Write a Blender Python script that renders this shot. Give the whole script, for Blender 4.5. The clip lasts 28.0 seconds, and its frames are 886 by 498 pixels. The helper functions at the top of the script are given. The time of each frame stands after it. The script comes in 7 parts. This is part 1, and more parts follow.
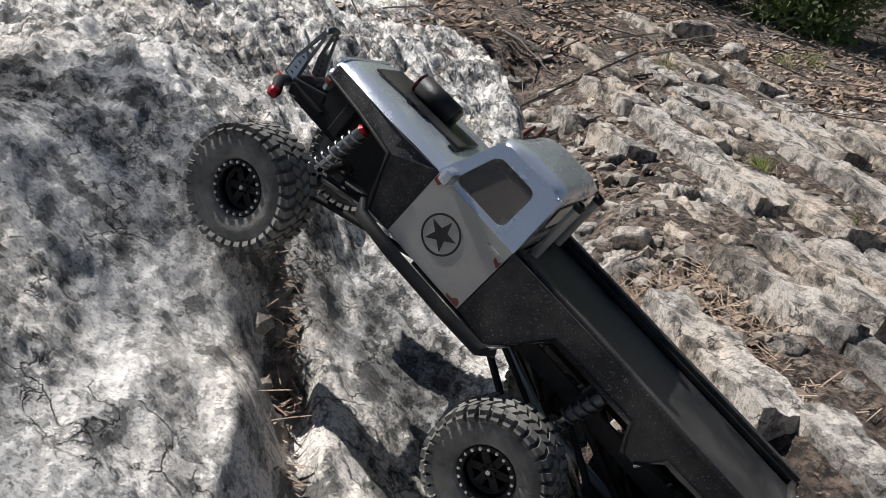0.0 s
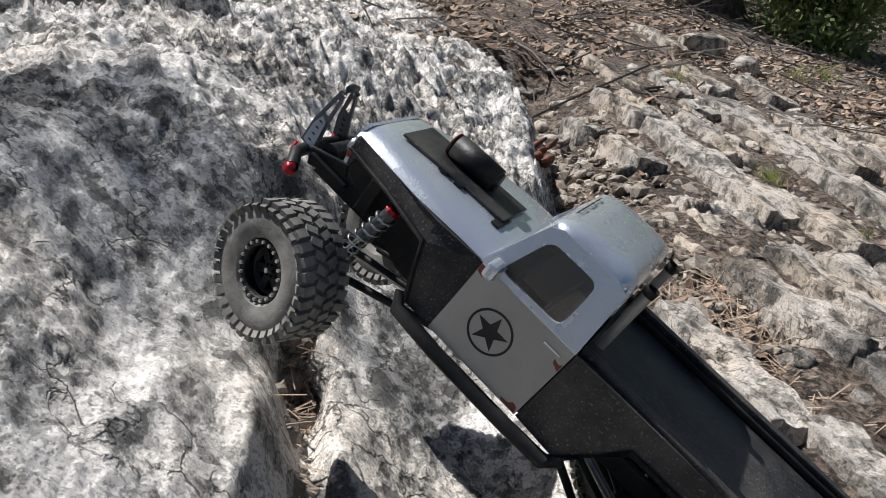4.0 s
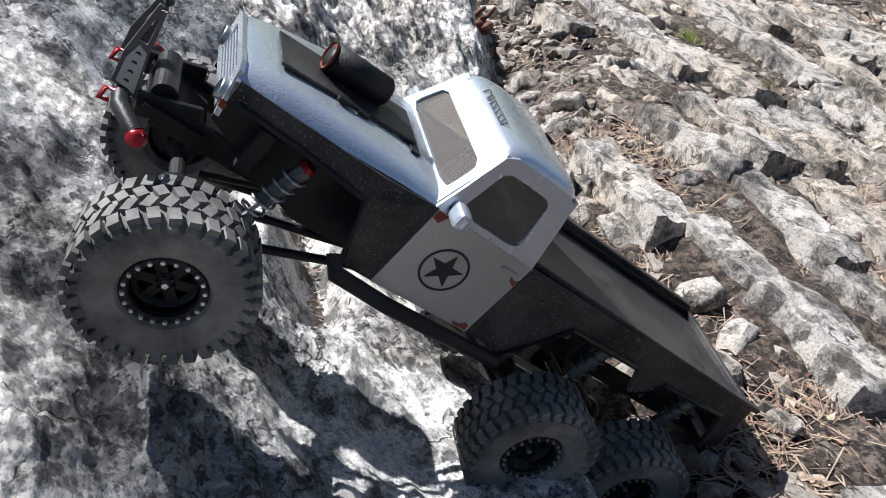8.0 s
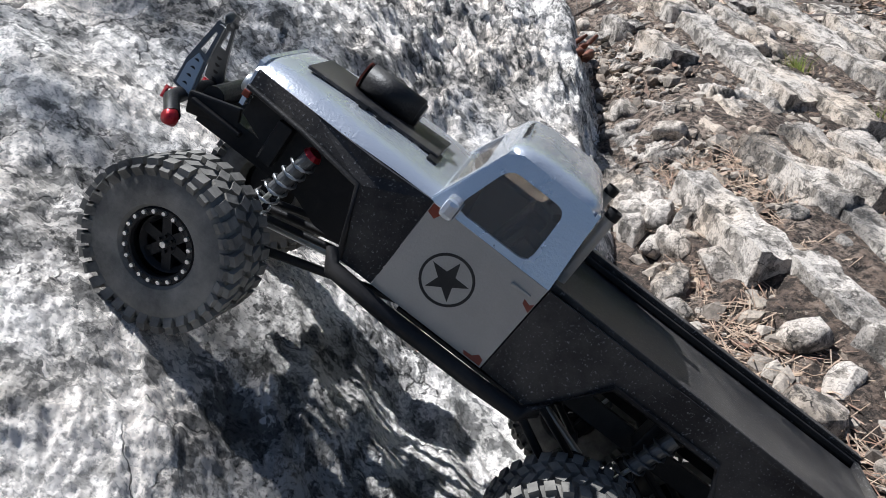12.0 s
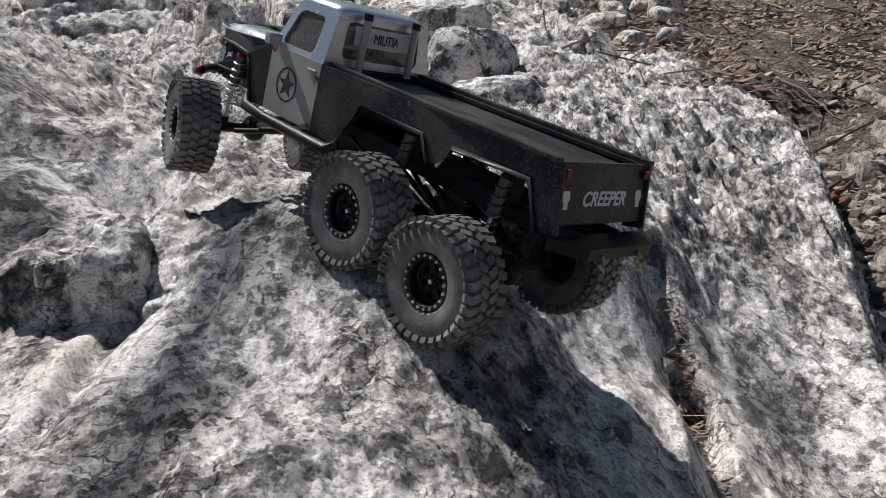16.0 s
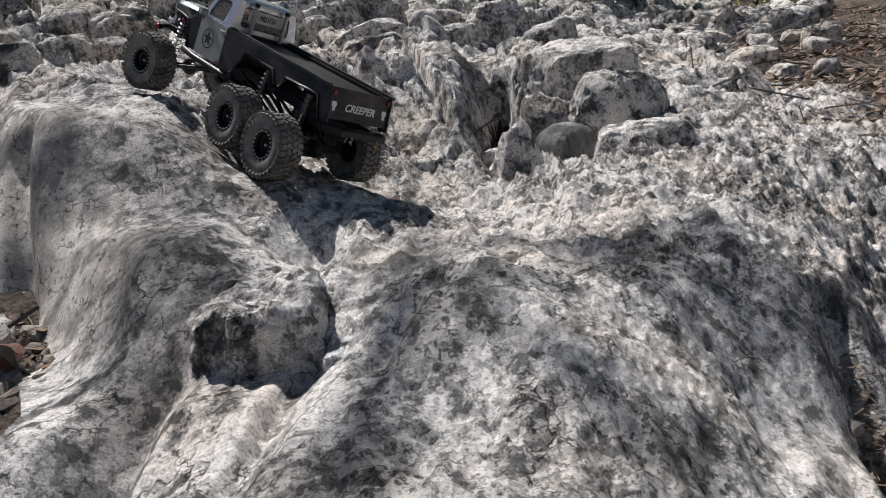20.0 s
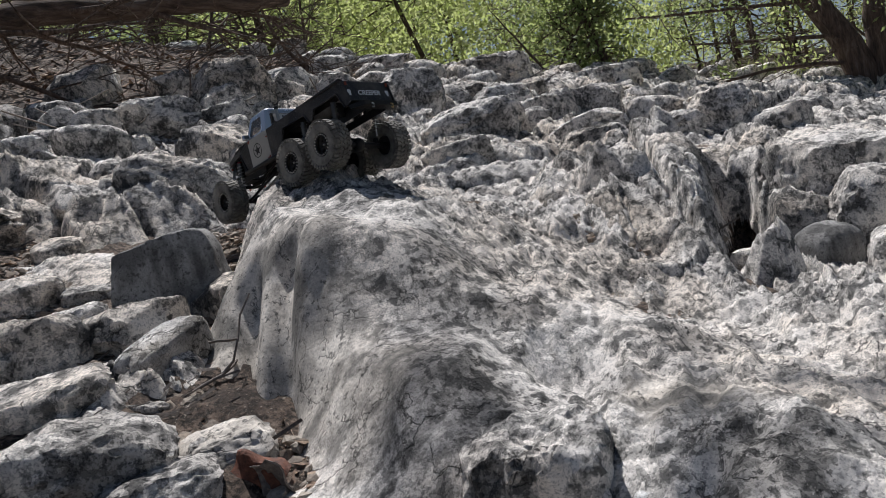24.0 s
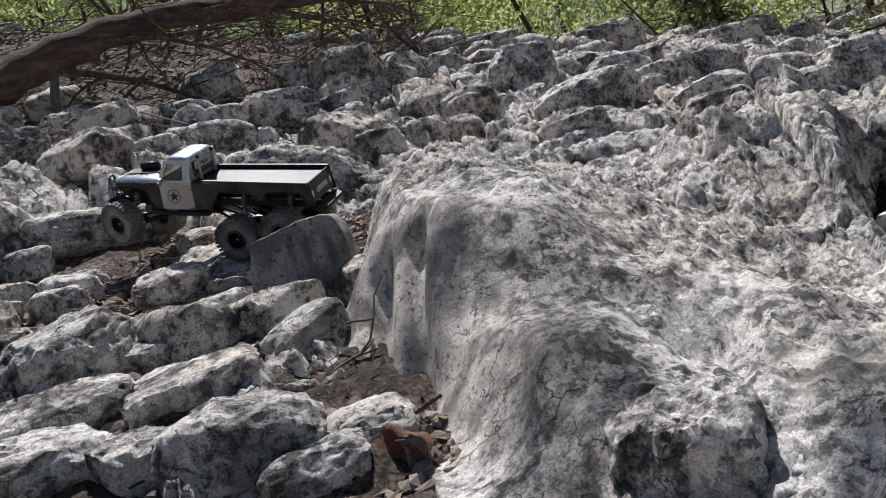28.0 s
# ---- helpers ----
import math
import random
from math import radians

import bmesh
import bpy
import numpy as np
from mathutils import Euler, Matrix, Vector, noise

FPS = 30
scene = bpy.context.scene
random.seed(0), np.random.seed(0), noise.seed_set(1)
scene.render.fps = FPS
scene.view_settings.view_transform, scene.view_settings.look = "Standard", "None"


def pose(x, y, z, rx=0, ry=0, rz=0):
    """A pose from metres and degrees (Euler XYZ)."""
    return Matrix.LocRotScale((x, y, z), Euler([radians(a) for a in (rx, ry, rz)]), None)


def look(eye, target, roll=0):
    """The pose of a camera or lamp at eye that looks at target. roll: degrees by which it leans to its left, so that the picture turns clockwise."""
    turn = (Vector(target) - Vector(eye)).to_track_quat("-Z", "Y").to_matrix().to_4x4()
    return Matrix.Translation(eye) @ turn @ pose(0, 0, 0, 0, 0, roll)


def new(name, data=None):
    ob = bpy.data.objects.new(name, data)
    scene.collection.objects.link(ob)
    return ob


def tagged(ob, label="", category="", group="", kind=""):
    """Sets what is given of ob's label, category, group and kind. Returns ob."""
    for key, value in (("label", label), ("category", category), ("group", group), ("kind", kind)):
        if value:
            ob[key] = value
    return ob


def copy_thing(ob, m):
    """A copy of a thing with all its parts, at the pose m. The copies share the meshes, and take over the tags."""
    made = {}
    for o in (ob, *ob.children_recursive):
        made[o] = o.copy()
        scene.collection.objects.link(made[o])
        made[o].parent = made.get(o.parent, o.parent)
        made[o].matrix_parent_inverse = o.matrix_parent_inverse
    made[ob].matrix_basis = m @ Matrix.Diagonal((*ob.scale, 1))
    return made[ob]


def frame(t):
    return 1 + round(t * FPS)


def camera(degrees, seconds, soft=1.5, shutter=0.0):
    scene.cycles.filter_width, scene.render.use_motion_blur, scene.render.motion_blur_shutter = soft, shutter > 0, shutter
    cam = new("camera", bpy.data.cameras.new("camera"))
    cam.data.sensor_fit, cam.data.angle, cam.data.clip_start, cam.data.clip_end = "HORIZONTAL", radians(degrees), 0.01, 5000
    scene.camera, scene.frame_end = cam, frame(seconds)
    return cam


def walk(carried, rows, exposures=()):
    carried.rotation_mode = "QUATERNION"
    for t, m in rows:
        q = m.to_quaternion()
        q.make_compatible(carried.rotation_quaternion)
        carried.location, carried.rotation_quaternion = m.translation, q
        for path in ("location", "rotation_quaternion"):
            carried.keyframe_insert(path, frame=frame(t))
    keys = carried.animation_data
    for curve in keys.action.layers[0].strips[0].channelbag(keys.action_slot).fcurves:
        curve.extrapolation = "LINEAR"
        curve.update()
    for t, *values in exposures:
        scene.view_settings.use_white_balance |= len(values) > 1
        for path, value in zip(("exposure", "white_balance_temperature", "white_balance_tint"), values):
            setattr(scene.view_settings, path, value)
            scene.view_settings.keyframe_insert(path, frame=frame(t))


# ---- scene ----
cam = camera(58.9, 28.0, 0.45)
METRES, EYE, TILT, LEAN, TURN = 1.0, 1.0, -22.0, 0.0, 0.0
ROWS = [
    (0.0, 0.0, 0.0, 0.0, 0.0, 0.0, -0.0),
    (0.5, -0.0026, -0.0001, 0.0004, 0.05, 0.41, -0.17),
    (1.0, -0.006, -0.0013, 0.0068, -0.0, 0.46, -0.2),
    (1.5, -0.0011, -0.0035, 0.0063, 0.26, 0.8, -0.21),
    (2.0, -0.0064, -0.003, 0.0075, 0.22, 0.84, -0.15),
    (2.5, -0.0031, -0.0047, 0.0092, 0.21, 0.71, -0.13),
    (3.0, -0.0017, -0.0083, 0.0079, 0.14, 0.61, -0.24),
    (3.5, -0.0016, -0.0152, -0.0002, 0.33, 0.72, -0.49),
    (5.5, -0.0204, -0.0171, -0.0005, 1.69, -0.56, -0.38),
    (6.0, -0.0214, -0.0215, -0.0079, 1.15, -1.64, -0.04),
    (6.5, -0.0095, -0.0488, -0.0276, 0.71, -2.88, 0.37),
    (7.0, -0.0122, -0.1861, -0.0512, 0.09, -4.27, 0.98),
    (7.5, -0.0301, -0.2623, -0.0577, -1.76, -6.85, 1.69),
    (8.0, -0.0099, -0.2935, -0.0684, -2.75, -7.65, 2.08),
    (8.5, -0.0046, -0.3145, -0.0672, -3.53, -8.37, 2.08),
    (9.0, -0.0056, -0.3267, -0.0686, -4.23, -8.24, 2.05),
    (9.5, -0.0284, -0.3223, -0.0555, -2.83, -8.26, 1.63),
    (10.0, -0.0186, -0.3213, -0.0559, -0.9, -7.63, 1.16),
    (10.5, -0.0216, -0.3207, -0.0574, 0.73, -7.25, 0.78),
    (11.0, -0.0259, -0.3133, -0.0548, 1.94, -7.15, 0.64),
    (11.5, -0.0237, -0.3135, -0.0527, 2.5, -6.76, 0.59),
    (13.5, -0.0964, -0.3567, -0.0307, 9.79, -1.9, 2.11),
    (14.0, -0.1371, -0.3813, 0.002, 11.18, 0.11, 2.22),
    (14.5, -0.1662, -0.3525, 0.0302, 13.7, 1.01, 2.06),
    (15.0, -0.156, -0.3438, 0.0273, 15.54, 2.25, 1.8),
    (15.5, -0.1659, -0.3569, 0.034, 15.89, 2.62, 1.68),
    (16.0, -0.1776, -0.3627, 0.033, 17.4, 3.33, 1.52),
    (16.5, -0.1814, -0.367, 0.0339, 19.12, 3.81, 1.26),
    (17.0, -0.186, -0.3721, 0.0411, 20.59, 3.83, 1.1),
    (17.5, -0.1958, -0.3841, 0.0418, 21.64, 4.63, 0.98),
    (18.0, -0.2026, -0.3817, 0.0456, 22.94, 4.76, 0.85),
    (18.5, -0.2013, -0.3813, 0.0456, 24.22, 4.88, 0.73),
    (19.0, -0.2021, -0.3781, 0.0476, 24.97, 5.15, 0.71),
    (19.5, -0.204, -0.3781, 0.0486, 25.84, 5.6, 0.76),
    (20.0, -0.2182, -0.3853, 0.0546, 27.1, 6.33, 0.77),
    (20.5, -0.2431, -0.3895, 0.0669, 29.26, 7.12, 0.52),
    (21.0, -0.294, -0.3814, 0.0922, 32.16, 8.52, 0.02),
    (21.5, -0.3603, -0.356, 0.1398, 34.73, 9.58, -0.43),
    (22.0, -0.3572, -0.3711, 0.1376, 37.34, 11.1, -1.24),
    (22.5, -0.3528, -0.38, 0.134, 38.82, 11.78, -1.89),
    (24.5, -0.3634, -0.3895, 0.1349, 41.21, 11.75, -2.84),
    (25.0, -0.3642, -0.389, 0.1324, 41.74, 11.64, -2.85),
    (25.5, -0.3641, -0.3889, 0.131, 42.38, 11.32, -2.87),
    (26.0, -0.3699, -0.3936, 0.1296, 42.57, 11.1, -2.73),
    (26.5, -0.3727, -0.4028, 0.1274, 43.43, 10.94, -2.69),
    (27.0, -0.3727, -0.4042, 0.1264, 44.76, 10.63, -2.68),
    (27.5, -0.3716, -0.4042, 0.1262, 46.88, 10.29, -2.56),
    (28.0, -0.3766, -0.4184, 0.1295, 49.28, 9.85, -2.13),
]
walk(cam, [(t, pose(0, 0, EYE, TILT, LEAN, TURN) @ pose(METRES * x, METRES * y, METRES * z, 90 + pitch, roll, yaw)) for t, x, y, z, yaw, pitch, roll in ROWS], [(0, 0.36, 6250, 10), (3.5, 0.40, 6250, 10), (7, 0.80, 5950, 10), (11, 0.82, 5900, 10), (14, 0.46, 6050, 10), (18, 0.00, 6300, 12), (22, 0.00, 6250, 12), (28, 0.08, 6200, 12)])

# ---- world and sun ----
world = bpy.data.worlds.new("world")
scene.world = world
world.use_nodes = True
wn = world.node_tree.nodes
sky = wn.new("ShaderNodeTexSky")
sky.sky_type, sky.sun_disc = "NISHITA", False
SUN = Vector((-0.410, 0.335, 0.848)).normalized()
sky.sun_elevation = math.asin(SUN.z)
sky.sun_rotation = math.atan2(SUN.x, SUN.y)
world.node_tree.links.new(sky.outputs[0], wn["Background"].inputs[0])
wn["Background"].inputs[1].default_value = 0.044
sun = new("sun", bpy.data.lights.new("sun", "SUN"))
sun.data.energy, sun.data.angle, sun.data.color = 5.0, radians(0.5), (1.0, 0.968, 0.925)
sun.matrix_basis = look(SUN * 30, (0, 0, 0))


# ---- materials ----
def material(name, rough=0.8, metal=0.0, color=(0.5, 0.5, 0.5)):
    m = bpy.data.materials.new(name)
    m.use_nodes = True
    b = m.node_tree.nodes["Principled BSDF"]
    b.inputs["Roughness"].default_value = rough
    b.inputs["Metallic"].default_value = metal
    b.inputs["Base Color"].default_value = (*color, 1)
    return m, m.node_tree, b


def node(tree, kind, **values):
    n = tree.nodes.new(kind)
    for key, value in values.items():
        n.inputs[key.replace("_", " ")].default_value = value
    return n


def coords(tree, jitter=True):
    """Object coordinates, shifted by a random step for each object."""
    tc = tree.nodes.new("ShaderNodeTexCoord")
    if not jitter:
        return tc.outputs["Object"]
    info = tree.nodes.new("ShaderNodeObjectInfo")
    mul = tree.nodes.new("ShaderNodeMath")
    mul.operation = "MULTIPLY"
    mul.inputs[1].default_value = 37.0
    add = tree.nodes.new("ShaderNodeVectorMath")
    tree.links.new(info.outputs["Random"], mul.inputs[0])
    tree.links.new(tc.outputs["Object"], add.inputs[0])
    tree.links.new(mul.outputs[0], add.inputs[1])
    return add.outputs[0]


def noise_of(tree, vec, scale, detail=6.0, rough=0.6, distort=0.0):
    n = node(tree, "ShaderNodeTexNoise", Scale=scale, Detail=detail, Roughness=rough, Distortion=distort)
    tree.links.new(vec, n.inputs["Vector"])
    return n.outputs[0]


def ramp(tree, fac, stops):
    r = tree.nodes.new("ShaderNodeValToRGB")
    el = r.color_ramp.elements
    while len(el) < len(stops):
        el.new(0.5)
    for e, (p, c) in zip(el, stops):
        e.position = p
        e.color = (*c, 1) if isinstance(c, tuple) else (c, c, c, 1)
    tree.links.new(fac, r.inputs[0])
    return r.outputs[0]


def mix(tree, fac, a, b, how="MIX"):
    m = tree.nodes.new("ShaderNodeMix")
    m.data_type, m.blend_type = "RGBA", how
    for socket, value in ((m.inputs["Factor"], fac), (m.inputs["A"], a), (m.inputs["B"], b)):
        if hasattr(value, "links"):
            tree.links.new(value, socket)
        elif isinstance(value, tuple):
            socket.default_value = (*value, 1)
        else:
            socket.default_value = value
    return m.outputs["Result"]


def bump(tree, bsdf, heights, strength=None):
    """Bump from pairs of (height socket, distance in metres)."""
    last = None
    for h, dist in heights:
        b = node(tree, "ShaderNodeBump", Strength=1.0, Distance=dist)
        if strength:
            tree.links.new(strength, b.inputs["Strength"])
        tree.links.new(h, b.inputs["Height"])
        if last:
            tree.links.new(last, b.inputs["Normal"])
        last = b.outputs[0]
    tree.links.new(last, bsdf.inputs["Normal"])


def place(tree):
    """World position in metres, so that grain keeps its size on stones of any size."""
    return tree.nodes.new("ShaderNodeNewGeometry").outputs["Position"]


def streaked(tree, v, tones, dark):
    """A smooth stone face with dark streaks that run down it."""
    mp = tree.nodes.new("ShaderNodeMapping")
    mp.inputs["Scale"].default_value = (1.0, 1.0, 0.09)
    tree.links.new(v, mp.inputs[0])
    streak = noise_of(tree, mp.outputs[0], 11, 4, 0.55)
    patch = noise_of(tree, v, 8, 10, 0.70, 0.2)
    fine = noise_of(tree, v, 170, 6, 0.72)
    lo, mid, hi = tones
    col = ramp(tree, patch, [(0.40, lo), (0.50, mid), (0.59, hi)])
    col = mix(tree, ramp(tree, streak, [(0.50, 0.0), (0.60, 0.8)]), col, dark)
    col = mix(tree, 0.6, col, ramp(tree, fine, [(0.38, 0.45), (0.56, 1.0)]), "MULTIPLY")
    col = mix(tree, ramp(tree, noise_of(tree, v, 70, 9, 0.72), [(0.56, 0.0), (0.60, 0.8)]), col, (0.06, 0.057, 0.053))
    return col, patch, fine


BEIGE = ((0.38, 0.35, 0.31), (0.60, 0.55, 0.485), (0.80, 0.745, 0.67))


def rock_material(name, light, mid, dark, lichen=0.5, scale=1.0, stain=(1.0, 0.94, 0.87), faces=False):
    """Weathered limestone: pale crust, grey bloom, crisp black lichen in the hollows, pits and fine cracks.
    With faces, its steep sides are smooth, beige and streaked."""
    m, tree, b = material(name, 0.92)
    v = place(tree)
    mp = tree.nodes.new("ShaderNodeMapping")
    mp.inputs["Rotation"].default_value = (0, 0, radians(25))
    mp.inputs["Scale"].default_value = (1.0, 0.78, 0.85)
    tree.links.new(v, mp.inputs[0])
    s = mp.outputs[0]
    big = noise_of(tree, v, 2.3 * scale, 6, 0.6)
    area = noise_of(tree, s, 5.0 * scale, 9, 0.64)
    crust = noise_of(tree, s, 23 * scale, 12, 0.66)
    blot = noise_of(tree, s, 70 * scale, 10, 0.64)
    fine = noise_of(tree, v, 230 * scale, 6, 0.70)
    # flakes: angular patches, each a little lighter or darker than the next
    bent = tree.nodes.new("ShaderNodeTexNoise")
    bent.inputs["Scale"].default_value, bent.inputs["Detail"].default_value = 30 * scale, 8.0
    tree.links.new(v, bent.inputs["Vector"])
    little = tree.nodes.new("ShaderNodeVectorMath")
    little.operation = "SCALE"
    little.inputs["Scale"].default_value = 0.07 / scale
    tree.links.new(bent.outputs["Color"], little.inputs[0])
    moved = tree.nodes.new("ShaderNodeVectorMath")
    tree.links.new(s, moved.inputs[0])
    tree.links.new(little.outputs[0], moved.inputs[1])
    flake = node(tree, "ShaderNodeTexVoronoi", Scale=34 * scale)
    tree.links.new(moved.outputs[0], flake.inputs["Vector"])
    own = tree.nodes.new("ShaderNodeSeparateColor")
    tree.links.new(flake.outputs["Color"], own.inputs[0])
    step = tree.nodes.new("ShaderNodeMath")
    step.operation = "MULTIPLY_ADD"
    step.inputs[1].default_value = 0.13
    tree.links.new(own.outputs[0], step.inputs[0])
    tree.links.new(crust, step.inputs[2])
    crusted = step.outputs[0]
    base = ramp(tree, crusted, [(0.465, dark), (0.488, mid), (0.545, mid), (0.560, light)])
    base = mix(tree, 1.0, base, ramp(tree, area, [(0.40, 0.42), (0.47, 0.80), (0.52, 1.0)]), "MULTIPLY")
    base = mix(tree, ramp(tree, big, [(0.46, 0.0), (0.60, 1.0)]), base, stain, "MULTIPLY")
    # lichen: small crisp blotches, thick in some areas and thin in others
    spots = ramp(tree, blot, [(0.530, 0.0), (0.545, 0.9), (0.58, 1.0)])
    here = ramp(tree, area, [(0.43, 1.0), (0.55, 0.30)])
    both = mix(tree, 1.0, spots, here, "MULTIPLY")
    strength = mix(tree, lichen, (0.0, 0.0, 0.0), both)
    col = mix(tree, strength, base, ramp(tree, fine, [(0.42, (0.014, 0.0138, 0.0135)), (0.62, (0.12, 0.117, 0.112))]))
    col = mix(tree, 0.8, col, ramp(tree, fine, [(0.40, 0.42), (0.49, 1.0)]), "MULTIPLY")
    crack = node(tree, "ShaderNodeTexVoronoi", Scale=4.4 * scale)
    crack.feature = "DISTANCE_TO_EDGE"
    warp = tree.nodes.new("ShaderNodeVectorMath")
    tree.links.new(s, warp.inputs[0])
    wv = node(tree, "ShaderNodeTexNoise", Scale=7.0 * scale, Detail=8.0)
    tree.links.new(v, wv.inputs["Vector"])
    sc = tree.nodes.new("ShaderNodeVectorMath")
    sc.operation = "SCALE"
    sc.inputs["Scale"].default_value = 0.38 / scale
    tree.links.new(wv.outputs["Color"], sc.inputs[0])
    tree.links.new(sc.outputs[0], warp.inputs[1])
    tree.links.new(warp.outputs[0], crack.inputs["Vector"])
    line = ramp(tree, crack.outputs["Distance"], [(0.0, 0.18), (0.012, 1.0)])
    some = ramp(tree, noise_of(tree, v, 2.7 * scale, 2), [(0.53, 0.0), (0.61, 1.0)])
    cracked = mix(tree, some, (1.0, 1.0, 1.0), line)
    short = node(tree, "ShaderNodeTexVoronoi", Scale=17 * scale)
    short.feature = "DISTANCE_TO_EDGE"
    tree.links.new(moved.outputs[0], short.inputs["Vector"])
    split = ramp(tree, short.outputs["Distance"], [(0.0, 0.22), (0.035, 1.0)])
    cracked = mix(tree, ramp(tree, noise_of(tree, v, 9 * scale, 3), [(0.52, 0.0), (0.58, 1.0)]), cracked, mix(tree, 1.0, cracked, split, "MULTIPLY"))
    hollow = tree.nodes.new("ShaderNodeMath")
    hollow.operation = "SUBTRACT"
    hollow.inputs[0].default_value = 1.0
    tree.links.new(spots, hollow.inputs[1])
    rough = None
    if faces:
        # how far a place lies from the middle of the ledge's wall, in units of the wall's reach
        off = tree.nodes.new("ShaderNodeVectorMath")
        off.operation = "SUBTRACT"
        off.inputs[1].default_value = (-1.74, 0.70, 0.98)
        tree.links.new(v, off.inputs[0])
        wall = tree.nodes.new("ShaderNodeMapping")
        wall.vector_type = "TEXTURE"
        wall.inputs["Rotation"].default_value = (0, 0, radians(-38))
        wall.inputs["Scale"].default_value = (0.62, 0.24, 0.30)
        tree.links.new(off.outputs[0], wall.inputs[0])
        far = tree.nodes.new("ShaderNodeVectorMath")
        far.operation = "LENGTH"
        tree.links.new(wall.outputs[0], far.inputs[0])
        near = tree.nodes.new("ShaderNodeVectorMath")
        near.operation = "DISTANCE"
        near.inputs[1].default_value = (-0.83, 0.70, 0.86)
        tree.links.new(v, near.inputs[0])
        size = tree.nodes.new("ShaderNodeMath")
        size.operation = "MULTIPLY"
        size.inputs[1].default_value = 8.0
        tree.links.new(near.outputs["Value"], size.inputs[0])
        least = tree.nodes.new("ShaderNodeMath")
        least.operation = "MINIMUM"
        tree.links.new(far.outputs["Value"], least.inputs[0])
        tree.links.new(size.outputs[0], least.inputs[1])
        wild = tree.nodes.new("ShaderNodeMath")
        wild.operation = "MULTIPLY_ADD"
        wild.inputs[1].default_value = 1.6
        tree.links.new(area, wild.inputs[0])
        tree.links.new(least.outputs[0], wild.inputs[2])
        # black lichen on the ledge's flank, its backlit shade darkened into the colour too
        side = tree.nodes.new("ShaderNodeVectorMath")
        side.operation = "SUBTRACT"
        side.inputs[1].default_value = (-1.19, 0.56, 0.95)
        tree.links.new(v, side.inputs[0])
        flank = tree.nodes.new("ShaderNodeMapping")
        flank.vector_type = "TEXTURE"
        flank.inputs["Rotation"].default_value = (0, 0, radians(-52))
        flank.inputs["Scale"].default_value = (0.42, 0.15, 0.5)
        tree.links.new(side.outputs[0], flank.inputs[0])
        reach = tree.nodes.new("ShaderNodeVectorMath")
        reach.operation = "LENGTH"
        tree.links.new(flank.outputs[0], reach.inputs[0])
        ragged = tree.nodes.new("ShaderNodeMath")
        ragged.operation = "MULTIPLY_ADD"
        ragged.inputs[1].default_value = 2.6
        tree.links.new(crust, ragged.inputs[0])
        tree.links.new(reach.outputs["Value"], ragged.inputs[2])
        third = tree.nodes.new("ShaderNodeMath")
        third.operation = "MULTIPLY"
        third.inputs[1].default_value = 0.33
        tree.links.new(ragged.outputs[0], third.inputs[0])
        lichen_shade = ramp(tree, third.outputs[0], [(0.56, 0.75), (0.80, 0.0)])
        col = mix(tree, lichen_shade, col, mix(tree, 1.0, col, (0.22, 0.22, 0.23), "MULTIPLY"))
        plain, _, _ = streaked(tree, v, BEIGE, (0.12, 0.115, 0.105))
        half = tree.nodes.new("ShaderNodeMath")
        half.operation = "MULTIPLY"
        half.inputs[1].default_value = 0.5
        tree.links.new(wild.outputs[0], half.inputs[0])
        steep = ramp(tree, half.outputs[0], [(0.74, 1.0), (0.98, 0.0)])
        col = mix(tree, steep, col, plain)
        rough = ramp(tree, half.outputs[0], [(0.74, 0.3), (0.98, 1.0)])
    col = mix(tree, 1.0, col, cracked, "MULTIPLY")
    tree.links.new(col, b.inputs["Base Color"])
    bump(tree, b, [(crusted, 0.011 / scale), (blot, 0.0065 / scale), (hollow.outputs[0], 0.0018 / scale), (fine, 0.0026 / scale), (cracked, 0.005)], rough)
    return m


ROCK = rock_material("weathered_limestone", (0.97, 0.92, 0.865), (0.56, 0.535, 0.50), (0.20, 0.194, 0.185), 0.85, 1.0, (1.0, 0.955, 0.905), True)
BOULDER = rock_material("grey_boulder", (0.92, 0.87, 0.81), (0.49, 0.465, 0.435), (0.14, 0.135, 0.128), 0.8, 0.85)
SLAB = rock_material("tan_strata", (0.62, 0.56, 0.495), (0.35, 0.313, 0.273), (0.14, 0.124, 0.106), 0.55, 1.1, (1.0, 0.92, 0.83))
PALE = rock_material("pale_slab", (0.90, 0.89, 0.87), (0.66, 0.65, 0.63), (0.36, 0.35, 0.33), 0.2)


def face_material(name, tones, dark):
    m, tree, b = material(name, 0.9)
    col, patch, fine = streaked(tree, place(tree), tones, dark)
    tree.links.new(col, b.inputs["Base Color"])
    bump(tree, b, [(patch, 0.012), (fine, 0.003)])
    return m


# dark tones: the ledge's shadow on the upright slab is put into the colour
SHADE_TONED = face_material("shade_toned_face", ((0.17, 0.165, 0.16), (0.27, 0.265, 0.255), (0.38, 0.37, 0.355)), (0.07, 0.068, 0.066))


